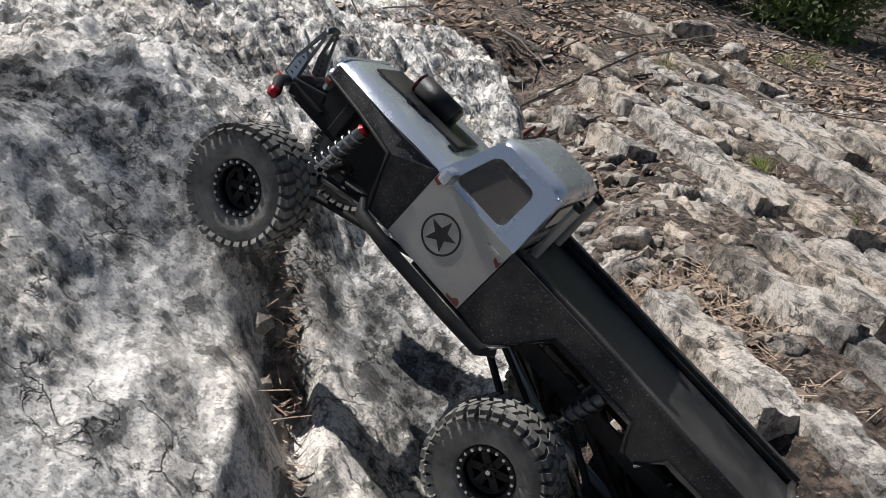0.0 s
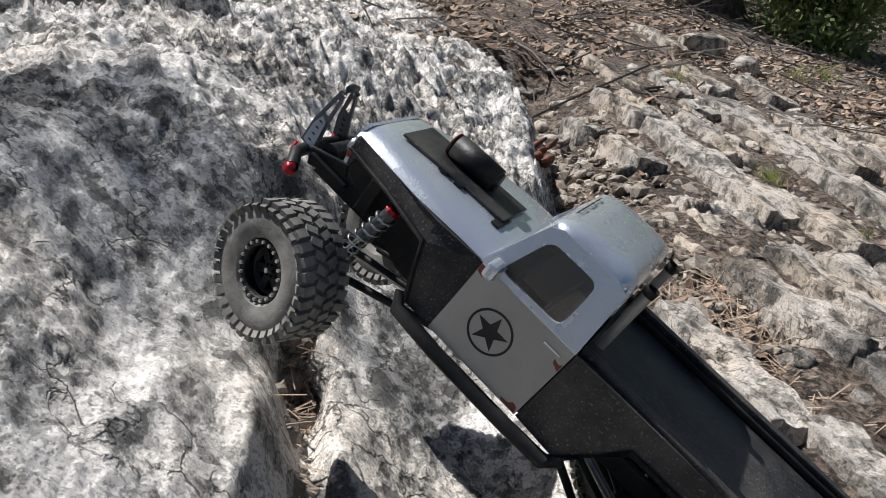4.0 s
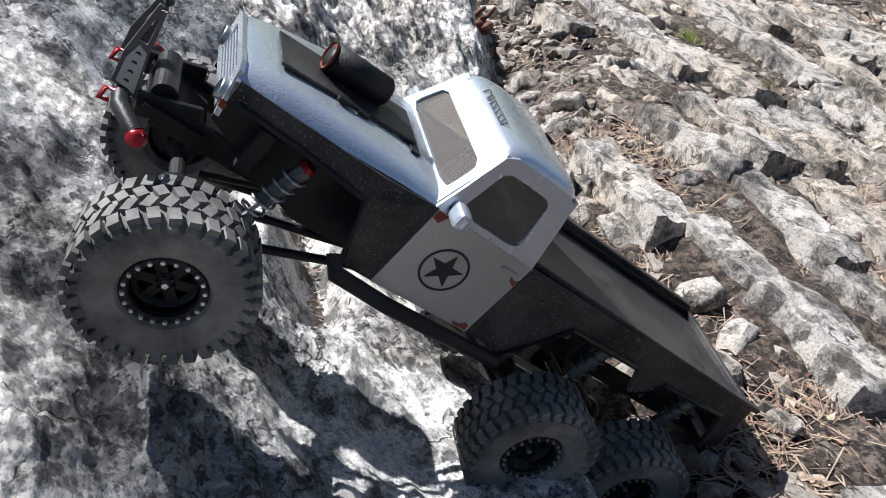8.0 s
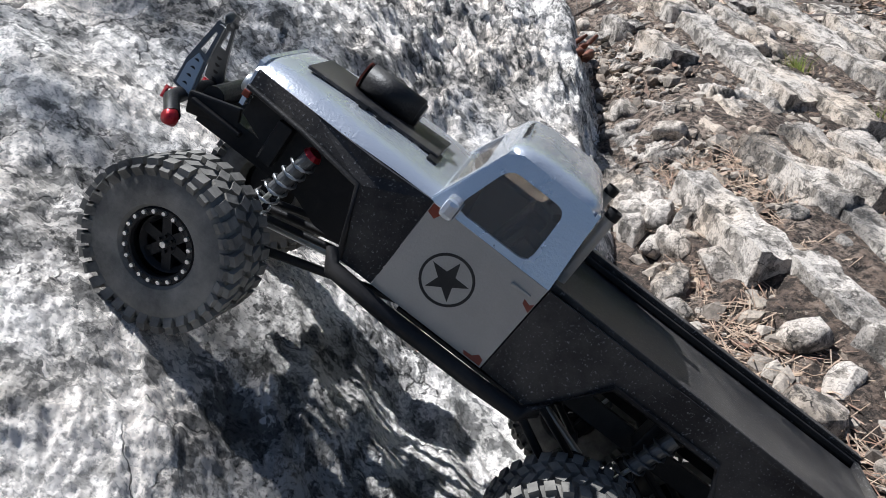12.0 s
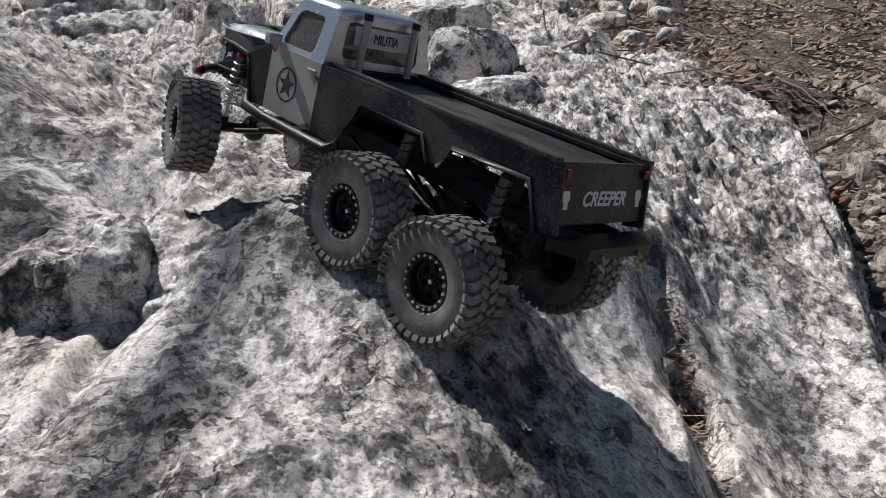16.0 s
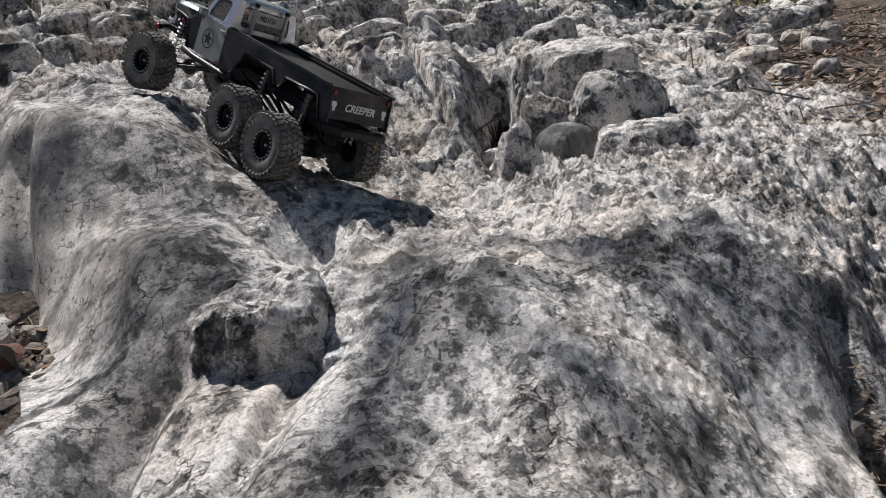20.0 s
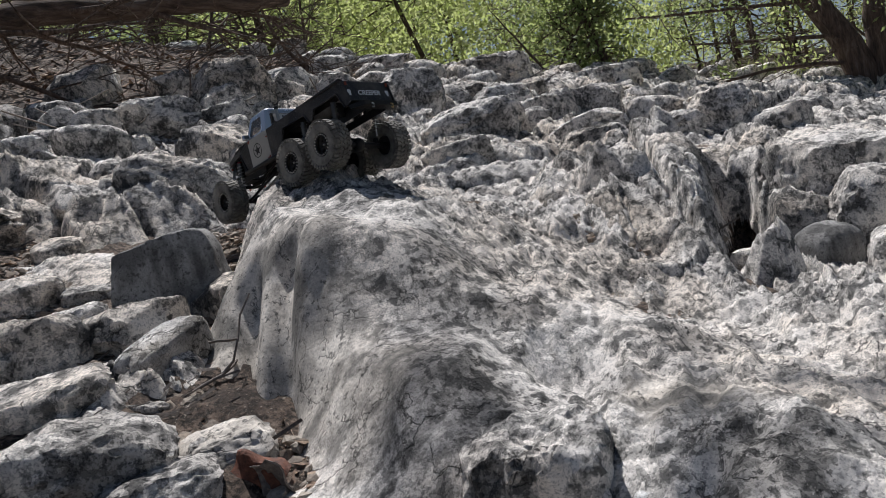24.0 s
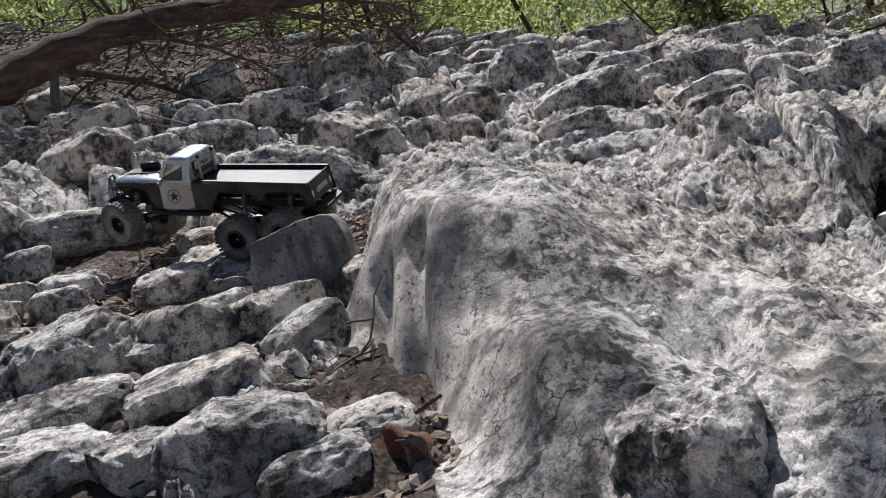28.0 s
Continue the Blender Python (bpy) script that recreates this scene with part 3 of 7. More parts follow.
def build_rocky_slope():
    """Bedrock broken into close-set blocks over the rest of the hillside."""
    x, y = fan(900, 760, 0.5, 11.0, -12, 100)
    base = slope(x, y)
    p = np.stack([x, y, base], -1).reshape(-1, 3)
    wu, wv = 0.25 * fbm(p, 1.7, 3, 81).reshape(x.shape), 0.25 * fbm(p, 1.7, 3, 85).reshape(x.shape)
    h = np.zeros_like(x)
    for size, tall, seed in ((0.62, 0.16, 5), (0.27, 0.075, 15), (0.11, 0.020, 25)):
        e, r, a, b = cells((x + wu) / size, (y + wv) / (0.8 * size), seed)
        turn = 6.28 * ((r * 7.13) % 1)
        joint = np.clip(e / 0.16, 0, 1) ** 0.6
        h += tall * (0.25 + 0.75 * r) * joint + 0.55 * tall * (a * np.cos(turn) + b * np.sin(turn)) * joint
    h += (0.020 * ridged(p, 7.0, 4, 91, 0.6) + 0.004 * ridged(p, 28.0, 3, 95)).reshape(x.shape)
    edge = np.clip((-0.25 - 0.02 * y - x + 0.25 * wu) / 0.25, 0, 1) * np.clip(1 - outcrop(x, y) / 0.16, 0, 1)
    litter = np.clip((np.hypot(x + 6.3, (y - 2.2) * 0.55) - 1.5) / 0.8, 0, 1) * np.clip((8.9 - np.hypot(x, y) + wu) / 0.7, 0, 1)
    low = np.clip((0.95 - np.hypot((x + 2.0) * 0.7, y - 0.25)) / 0.3, 0, 1)
    z = base - 0.10 + clefts(x, y) + h * (0.2 + 0.8 * edge * litter) - 0.10 * (1 - edge * litter) - 0.10 * low
    # trodden lower where the way leads between the blocks
    way = np.full(x.shape, 9.0)
    for px, py in ((-2.2, 1.3), (-2.4, 1.2), (-2.6, 1.1), (-2.65, 0.95), (-2.65, 0.8), (-2.8, 0.7), (-3.0, 0.6), (-3.2, 0.5)):
        way = np.minimum(way, np.hypot(x - px, y - py))
    way = np.clip((0.42 - way) / 0.2, 0, 1)
    z = z * (1 - way) + way * (base - 0.09 + 0.35 * h)
    keep = (z > ground_z(x, y) - 0.05) & (x < -0.2)
    tagged(sheet("rocky_slope", x, y, z, keep, BOULDER), "grey limestone hillside broken into close-set blocks", "rock", kind="structure")


def build_strata_bed():
    """Tilted layers of tan limestone beside the outcrop: ribs that run side by side, broken across."""
    x, y = fan(640, 760, 0.5, 9.0, -60, 12)
    base = ground_z(x, y)
    p = np.stack([x, y, base], -1).reshape(-1, 3)
    u, v = x * 0.21 - y * 0.98, x * 0.98 + y * 0.21
    w1, w2 = 0.10 * fbm(p, 2.2, 4, 101).reshape(x.shape), 0.06 * fbm(p, 3.0, 4, 105).reshape(x.shape)
    vv = (v + w2) / 0.155
    row = np.floor(vv).astype(np.int64)
    across = vv - row
    zero = np.zeros_like(row)
    uu = (u + w1) / (0.22 + 0.35 * lattice(row, zero, zero, 7)) + 9 * lattice(row, zero, zero, 8)
    piece = np.floor(uu).astype(np.int64)
    along = np.minimum(uu - piece, 1 - (uu - piece))
    r = lattice(row, piece, zero, 9)
    whole = np.clip(across / 0.10, 0, 1) * np.clip(along / 0.03, 0, 1)
    h = (0.015 + 0.075 * r) * (1 - 0.6 * across) * whole
    e2, r2, a2, b2 = cells((u + w1) / 0.10, (v + w2) / 0.07, 35)
    h += 0.6 * (0.035 + 0.02 * (r < 0.4)) * (r2 - 0.3) * np.sqrt(np.clip(e2 * 2.2, 0, 1)) * np.where(r < 0.4, 1.3, 0.5)
    h += (0.012 * ridged(p, 14.0, 4, 111, 0.6) + 0.012 * fbm(p, 6.0, 3, 115)).reshape(x.shape)
    rocky = np.clip(0.8 + 1.0 * fbm(p, 1.3, 2, 121).reshape(x.shape), 0, 1) * np.clip((3.5 + 0.35 * x - y + 3 * w1) / 0.6, 0, 1)
    z = base - 0.045 + h * (0.3 + 0.7 * rocky) - 0.05 * (1 - rocky)
    keep = (z > base - 0.05) & (x > 0.0)
    tagged(sheet("rock_strata", x, y, z, keep, SLAB), "tan limestone strata broken into tilted slabs", "rock", kind="structure")


build_ground()
build_outcrop()
build_rocky_slope()
build_strata_bed()


# ---- helpers for meshes ----
def mesh_of(bm, name, mat, smooth=False):
    me = bpy.data.meshes.new(name)
    bm.to_mesh(me)
    bm.free()
    for q in (mat if isinstance(mat, (list, tuple)) else [mat]):
        me.materials.append(q)
    if smooth:
        me.polygons.foreach_set("use_smooth", np.ones(len(me.polygons), dtype=bool))
    return me


def part(name, bm, mat, parent=None, label="", smooth=False, m=None):
    ob = new(name, mesh_of(bm, name, mat, smooth))
    ob.parent = parent
    if m is not None:
        ob.matrix_basis = m
    return tagged(ob, label)


def raw(name, verts, faces, mat, smooth=False):
    me = bpy.data.meshes.new(name)
    me.from_pydata(verts, [], faces)
    me.materials.append(mat)
    if smooth:
        me.polygons.foreach_set("use_smooth", np.ones(len(me.polygons), dtype=bool))
    return me


def boulder_mesh(seed, detail, mat, cuts=9, rough=1.0, square=4.2):
    """A blocky, broken, weathered stone about one metre across."""
    rng = random.Random(seed)
    bm = bmesh.new()
    bmesh.ops.create_icosphere(bm, subdivisions=detail, radius=1)
    co = np.array([v.co[:] for v in bm.verts])
    turned = np.array(Matrix.Rotation(rng.uniform(-0.3, 0.3), 3, "X") @ Matrix.Rotation(rng.uniform(-0.3, 0.3), 3, "Y"))
    co = co @ turned
    co = 0.5 * co / (np.abs(co) ** square).sum(1, keepdims=True) ** (1 / square)
    s = np.array([1.0, rng.uniform(0.85, 1.0), rng.uniform(0.8, 0.95)])
    co *= s
    for _ in range(cuts):
        n = np.array([rng.gauss(0, 1), rng.gauss(0, 1), rng.gauss(0.2, 0.9)])
        n /= np.linalg.norm(n)
        d = (np.abs(n) * s * 0.5).sum() * rng.uniform(0.58, 0.82)
        co -= np.outer(np.maximum(0, co @ n - d) * 0.98, n)
    off = np.array([seed * 3.7, seed * 1.3, 0])
    unit = co / np.maximum(1e-6, np.linalg.norm(co, axis=1, keepdims=True))
    d = 0.030 * fbm(co + off, 2.6, 2, seed) + 0.024 * ridged(co + off, 5.5, 4, seed + 50, 0.6) - 0.030 * np.maximum(0, fbm(co + off, 13.0, 3, seed + 90))
    co += unit * (d * rough)[:, None]
    for v, c in zip(bm.verts, co):
        v.co = c
    me = mesh_of(bm, "boulder", mat, True)
    me.set_sharp_from_angle(angle=radians(38))
    return me


STONES = [boulder_mesh(i + 1, 5, BOULDER) for i in range(9)]
LIGHT_STONES = [boulder_mesh(i + 31, 5, ROCK) for i in range(6)]
FIELD = [boulder_mesh(i + 11, 4, BOULDER, 9) for i in range(9)] + [boulder_mesh(i + 41, 4, ROCK, 9) for i in range(7)]
FAR = [boulder_mesh(i + 61, 3, BOULDER, 9, 1.2) for i in range(7)] + [boulder_mesh(i + 91, 3, ROCK, 9, 1.2) for i in range(6)]
BLOCKS = [boulder_mesh(i + 121, 3, SLAB, 16, 0.6, 5.0) for i in range(10)]


def stone(me, x, y, size, sink=0.25, turn=0.0, tilt=(0, 0), dz=0.0, name="boulder", label="", group="boulders of the slope", category="boulder"):
    """One stone resting in the ground. size: its three measures in metres."""
    ob = new(name, me)
    sx, sy, sz = size
    ob.matrix_basis = pose(x, y, surface(x, y) + sz * (0.5 - sink) * 0.8 + dz, tilt[0], tilt[1], turn) @ Matrix.Diagonal((sx, sy, sz, 1))
    return tagged(ob, label or "weathered grey limestone boulder half sunk in the slope", category, group)


def near_path(x, y):
    """Where the truck drives, so that no loose stone stands in its way."""
    track = ((0.2, 0.35), (-0.25, 0.35), (-0.6, 0.5), (-1.0, 0.95), (-1.6, 1.25), (-2.2, 1.35), (-2.6, 1.2), (-2.65, 0.8), (-3.0, 0.6))
    return min(math.hypot(x - a, y - b) for a, b in track)


def build_boulders():
    # the larger stones of the left-hand slope: place, three measures, turn, tilts, depth in the ground
    rows = (
        (-2.34, 0.19, 0.32, 0.26, 0.25, 75, 8, -6, 0.30, 0), (-1.96, 0.29, 0.28, 0.23, 0.16, 68, 10, -3, 0.30, 1), (-2.09, 0.06, 0.28, 0.22, 0.16, 77, 6, 4, 0.32, 1),
        (-1.65, 0.22, 0.28, 0.24, 0.23, 66, 0, 12, 0.28, 0), (-1.53, 0.27, 0.19, 0.17, 0.12, 62, 4, 0, 0.35, 0), (-1.55, 0.41, 0.17, 0.15, 0.11, 58, 6, -4, 0.42, 1),
        (-2.50, 0.10, 0.14, 0.14, 0.17, 78, 0, 5, 0.30, 0), (-2.30, 0.50, 0.25, 0.22, 0.17, 67, 4, -4, 0.35, 1), (-2.60, 0.56, 0.21, 0.18, 0.18, 68, 4, 4, 0.30, 1),
        (-3.40, 0.66, 0.52, 0.40, 0.24, 72, 0, 6, 0.35, 0), (-2.75, 0.30, 0.16, 0.14, 0.15, 75, 0, 0, 0.30, 1), (-2.93, 0.22, 0.16, 0.14, 0.17, 70, 0, 5, 0.30, 0),
        (-1.91, -0.03, 0.25, 0.22, 0.16, 79, 4, 6, 0.35, 1), (-1.78, 0.09, 0.19, 0.17, 0.16, 73, 6, 4, 0.35, 0), (-2.47, 0.70, 0.17, 0.14, 0.13, 64, 4, 4, 0.35, 0),
        (-2.70, 0.04, 0.22, 0.24, 0.24, 60, 0, 5, 0.30, 1), (-3.10, 0.02, 0.26, 0.22, 0.22, 70, 4, 0, 0.30, 0), (-2.15, 0.42, 0.10, 0.09, 0.08, 30, 5, 0, 0.35, 1),
        (-2.95, 0.45, 0.12, 0.10, 0.10, 40, 0, 8, 0.35, 1), (-1.80, 0.42, 0.09, 0.07, 0.06, 20, 0, 8, 0.35, 1), (-2.20, 0.30, 0.12, 0.10, 0.12, 50, 8, 0, 0.30, 0),
        (-3.75, 0.35, 0.30, 0.26, 0.26, 35, 0, 5, 0.30, 1),
    )
    for k, (x, y, sx, sy, sz, turn, tx, ty, sink, pale) in enumerate(rows):
        stone((LIGHT_STONES if pale else STONES)[k % 6], x, y, (sx, sy, sz * 0.9), sink + 0.12, turn, (tx, ty),
              label="pale pitted limestone block wedged in the slope" if pale else "dark lichened limestone boulder wedged in the slope")
    stone(boulder_mesh(78, 5, SHADE_TONED, 12, 0.35, 7.0), -2.25, 0.79, (0.32, 0.17, 0.40), 0.50, 40, (-6, -10), name="rock_slab", label="upright limestone slab against the outcrop, its shade painted in dark grey")
    stone(boulder_mesh(77, 5, PALE, 12, 0.6, 4.5), -1.92, 0.55, (0.22, 0.12, 0.14), 0.25, 102, (6, -14), name="rock_slab", label="pale cracked limestone slab leaning on the outcrop")
    stone(boulder_mesh(83, 5, ROCK, 10, 1.4, 6.0), -0.955, 0.495, (0.20, 0.20, 0.22), 0.68, 25, (3, -5), 0.012, name="rock_block", label="square limestone block joined to the outcrop")
    # single blocks on the rise behind the ledge
    for k, (x, y, sx, sy, sz, turn, pale) in enumerate((
        (-4.27, 1.13, 0.33, 0.28, 0.32, 69, 0), (-4.13, 1.51, 0.18, 0.16, 0.26, 64, 1), (-4.06, 1.66, 0.23, 0.19, 0.24, 62, 1), (-4.07, 2.00, 0.42, 0.34, 0.30, 58, 0),
        (-4.35, 2.74, 0.46, 0.40, 0.50, 52, 0), (-4.53, 2.44, 0.26, 0.22, 0.32, 56, 0), (-4.26, 2.56, 0.24, 0.20, 0.28, 53, 1), (-3.30, 2.28, 0.26, 0.24, 0.30, 48, 0),
        (-3.32, 1.99, 0.26, 0.22, 0.26, 52, 0), (-3.79, 3.68, 0.43, 0.36, 0.50, 40, 1), (-3.13, 3.42, 0.60, 0.46, 0.38, 36, 1), (-2.70, 2.67, 0.34, 0.28, 0.28, 38, 1),
        (-3.13, 4.28, 0.37, 0.30, 0.42, 31, 0), (-2.96, 4.45, 0.48, 0.38, 0.42, 28, 1), (-2.56, 4.65, 0.36, 0.30, 0.30, 24, 1), (-2.11, 4.60, 0.40, 0.34, 0.42, 19, 1),
        (-2.22, 4.19, 0.29, 0.24, 0.25, 22, 1), (-4.44, 5.62, 0.68, 0.55, 0.45, 34, 0), (-3.84, 6.67, 0.55, 0.45, 0.40, 26, 0), (-3.55, 2.90, 0.34, 0.28, 0.33, 44, 0),
        (-3.87, 1.19, 0.23, 0.19, 0.22, 66, 1), (-4.16, 0.69, 0.28, 0.24, 0.28, 75, 1), (-4.39, 0.98, 0.20, 0.17, 0.24, 72, 0), (-3.15, 5.00, 0.40, 0.32, 0.34, 28, 1),
        (-3.92, 2.30, 0.28, 0.24, 0.33, 57, 0), (-2.55, 3.70, 0.42, 0.34, 0.30, 30, 1), (-2.30, 3.30, 0.34, 0.30, 0.26, 30, 0), (-3.50, 4.30, 0.42, 0.36, 0.36, 35, 1),
    )):
        stone((LIGHT_STONES if pale else STONES)[(k + 2) % 6], x, y, (sx, sy, sz), 0.3, turn, ((k * 37) % 17 - 8, (k * 23) % 19 - 9))
    # the blocks beyond the cleft
    stone(boulder_mesh(84, 5, ROCK, 11, 0.9, 5.0), -1.06, 2.70, (0.52, 0.62, 0.56), 0.32, 20, (4, 6), label="large pale limestone block standing over the cleft")
    stone(boulder_mesh(85, 5, BOULDER, 9, 0.9, 3.4), -0.88, 2.34, (0.34, 0.30, 0.38), 0.30, 40, (0, 8), label="dark rounded limestone boulder beside the cleft")
    stone(boulder_mesh(86, 5, SHADE_TONED, 7, 0.5, 2.6), -0.98, 2.08, (0.20, 0.17, 0.20), 0.25, 70, (10, 0), label="smooth rounded grey boulder at the foot of the cleft")
    stone(boulder_mesh(87, 5, ROCK, 9, 0.8, 3.4), -0.72, 2.03, (0.28, 0.22, 0.20), 0.35, 15, (0, 4), label="pale rounded limestone boulder beside the cleft")
    for k, (x, y, size) in enumerate(((-1.17, 1.98, 0.10), (-1.06, 1.90, 0.07), (-1.27, 1.88, 0.12), (-1.00, 2.00, 0.06))):
        stone(FIELD[k], x, y, (size, size * 0.8, size * 0.7), 0.2, 40 * k, label="small grey stone lying in the mouth of the cleft")
    # the slanting mass beside the foot of the ledge
    stone(boulder_mesh(79, 5, BOULDER, 9, 0.8, 4.0), -3.12, 1.42, (0.50, 0.36, 0.44), 0.40, 62, (10, 14), label="large slanting grey limestone boulder")
    stone(boulder_mesh(80, 5, BOULDER, 9, 0.9, 4.0), -3.55, 2.0, (0.46, 0.40, 0.34), 0.40, 20, (0, 10), label="large slanting grey limestone boulder")
    rng = random.Random(11)
    placed = []
    tries = 0
    while len(placed) < 290 and tries < 16000:
        tries += 1
        x, y = rng.uniform(-8.5, -0.2), rng.uniform(0.0, 9.0)
        if y < 1.6 and x > -1.75 or y > 1.0 and x > -3.0 and y < 4.2 - 0.5 * (x + 0.3):
            if rng.random() > 0.04 or x > -1.75:
                continue
        d = math.hypot(x + 0.3, y + 0.3)
        if d > 9.2 or math.hypot(x + 6.3, (y - 2.2) * 0.55) < 1.5:
            continue
        if any(math.hypot(x - q[0], y - q[1]) < 0.5 * q[2] for q in rows):
            continue
        size = rng.uniform(0.07, 0.20) * (1 + 0.10 * d) if d < 3 else rng.uniform(0.13, 0.42)
        if float(outcrop(np.array([x]), np.array([y]))[0]) > 0.12:
            continue
        if any(math.hypot(x - a, y - b) < 0.40 * (size + s) for a, b, s in placed):
            continue
        if near_path(x, y) < 0.16 + 0.5 * size:
            continue
        placed.append((x, y, size))
        me = rng.choice(FIELD if d < 4 else FAR)
        stone(me, x, y, (size, size * rng.uniform(0.7, 1.0), size * rng.uniform(0.6, 0.9)), rng.uniform(0.25, 0.45), rng.uniform(0, 360), (rng.uniform(-15, 15), rng.uniform(-15, 15)))
    # broken blocks among the strata
    for k in range(220):
        x, y = 0.27 + 2.0 * rng.random() ** 2, rng.uniform(0.05, 3.6)
        size = 0.025 + 0.075 * rng.random() ** 2
        stone(rng.choice(BLOCKS), x, y, (size, size * rng.uniform(0.5, 0.9), size * rng.uniform(0.4, 0.8)), rng.uniform(0.1, 0.3), rng.uniform(0, 360), (rng.uniform(-25, 25), rng.uniform(-25, 25)),
              name="rock", label="angular tan limestone block lying among the strata", group="blocks among the strata", category="rock")


def build_lone_block():
    stone(BLOCKS[2], 1.45, 4.75, (0.30, 0.20, 0.17), 0.15, 10, name="rock", label="square sunlit tan block lying on the leaf litter", group="", category="rock")
    stone(BLOCKS[5], 1.62, 4.45, (0.16, 0.14, 0.13), 0.2, 40, name="rock", label="small grey block beside the leaf litter", group="", category="rock")


def slab_mesh(seed):
    """A long slab with chipped edges, one metre by one by one before it is scaled."""
    rng = random.Random(seed)
    bm = bmesh.new()
    bmesh.ops.create_cube(bm, size=1)
    bmesh.ops.subdivide_edges(bm, edges=bm.edges[:], cuts=13, use_grid_fill=True)
    co = np.array([v.co[:] for v in bm.verts])
    s = np.array([4.0, 1.0, 0.6])
    q = co * s
    for _ in range(9):
        n = np.array([rng.gauss(0, 1.2), rng.gauss(0, 1), rng.gauss(0, 0.6)])
        n /= np.linalg.norm(n)
        d = (np.abs(n) * s * 0.5).sum() * rng.uniform(0.82, 0.95)
        q -= np.outer(np.maximum(0, q @ n - d) * 0.98, n)
    off = np.array([seed * 2.3, 0, seed * 0.7])
    q[:, 1] += 0.10 * fbm(q + off, 1.1, 4, seed)
    q[:, 0] += 0.10 * fbm(q + off + 9, 1.6, 3, seed + 5)
    q[:, 2] += 0.05 * fbm(q + off + 5, 1.3, 4, seed + 9) - 0.05 * np.maximum(0, ridged(q + off, 2.6, 3, seed + 3) - 0.6)
    co = q / s
    for v, c in zip(bm.verts, co):
        v.co = c
    me = mesh_of(bm, "rock_slab", SLAB, True)
    me.set_sharp_from_angle(angle=radians(45))
    return me


def lay_slab(me, x0, y0, x1, y1, wide, high, tip, dz=0.0, pitch=0.0):
    """A slab laid from one end to the other along the slope."""
    ob = new("rock_slab", me)
    x, y = 0.5 * (x0 + x1), 0.5 * (y0 + y1)
    length = math.hypot(x1 - x0, y1 - y0)
    fall = math.degrees(math.atan2(at(x0, y0) - at(x1, y1), length))
    ob.matrix_basis = pose(x, y, at(x, y) + dz - 0.5 * high, 0, 0, math.degrees(math.atan2(y1 - y0, x1 - x0))) @ pose(0, 0, 0, 0, fall + pitch, 0) @ pose(0, 0, 0, tip, 0, 0) @ Matrix.Diagonal((length * 1.05, wide, high, 1))
    return tagged(ob, "tan layered limestone slab lying in parallel strata", "rock", "strata beside the outcrop")


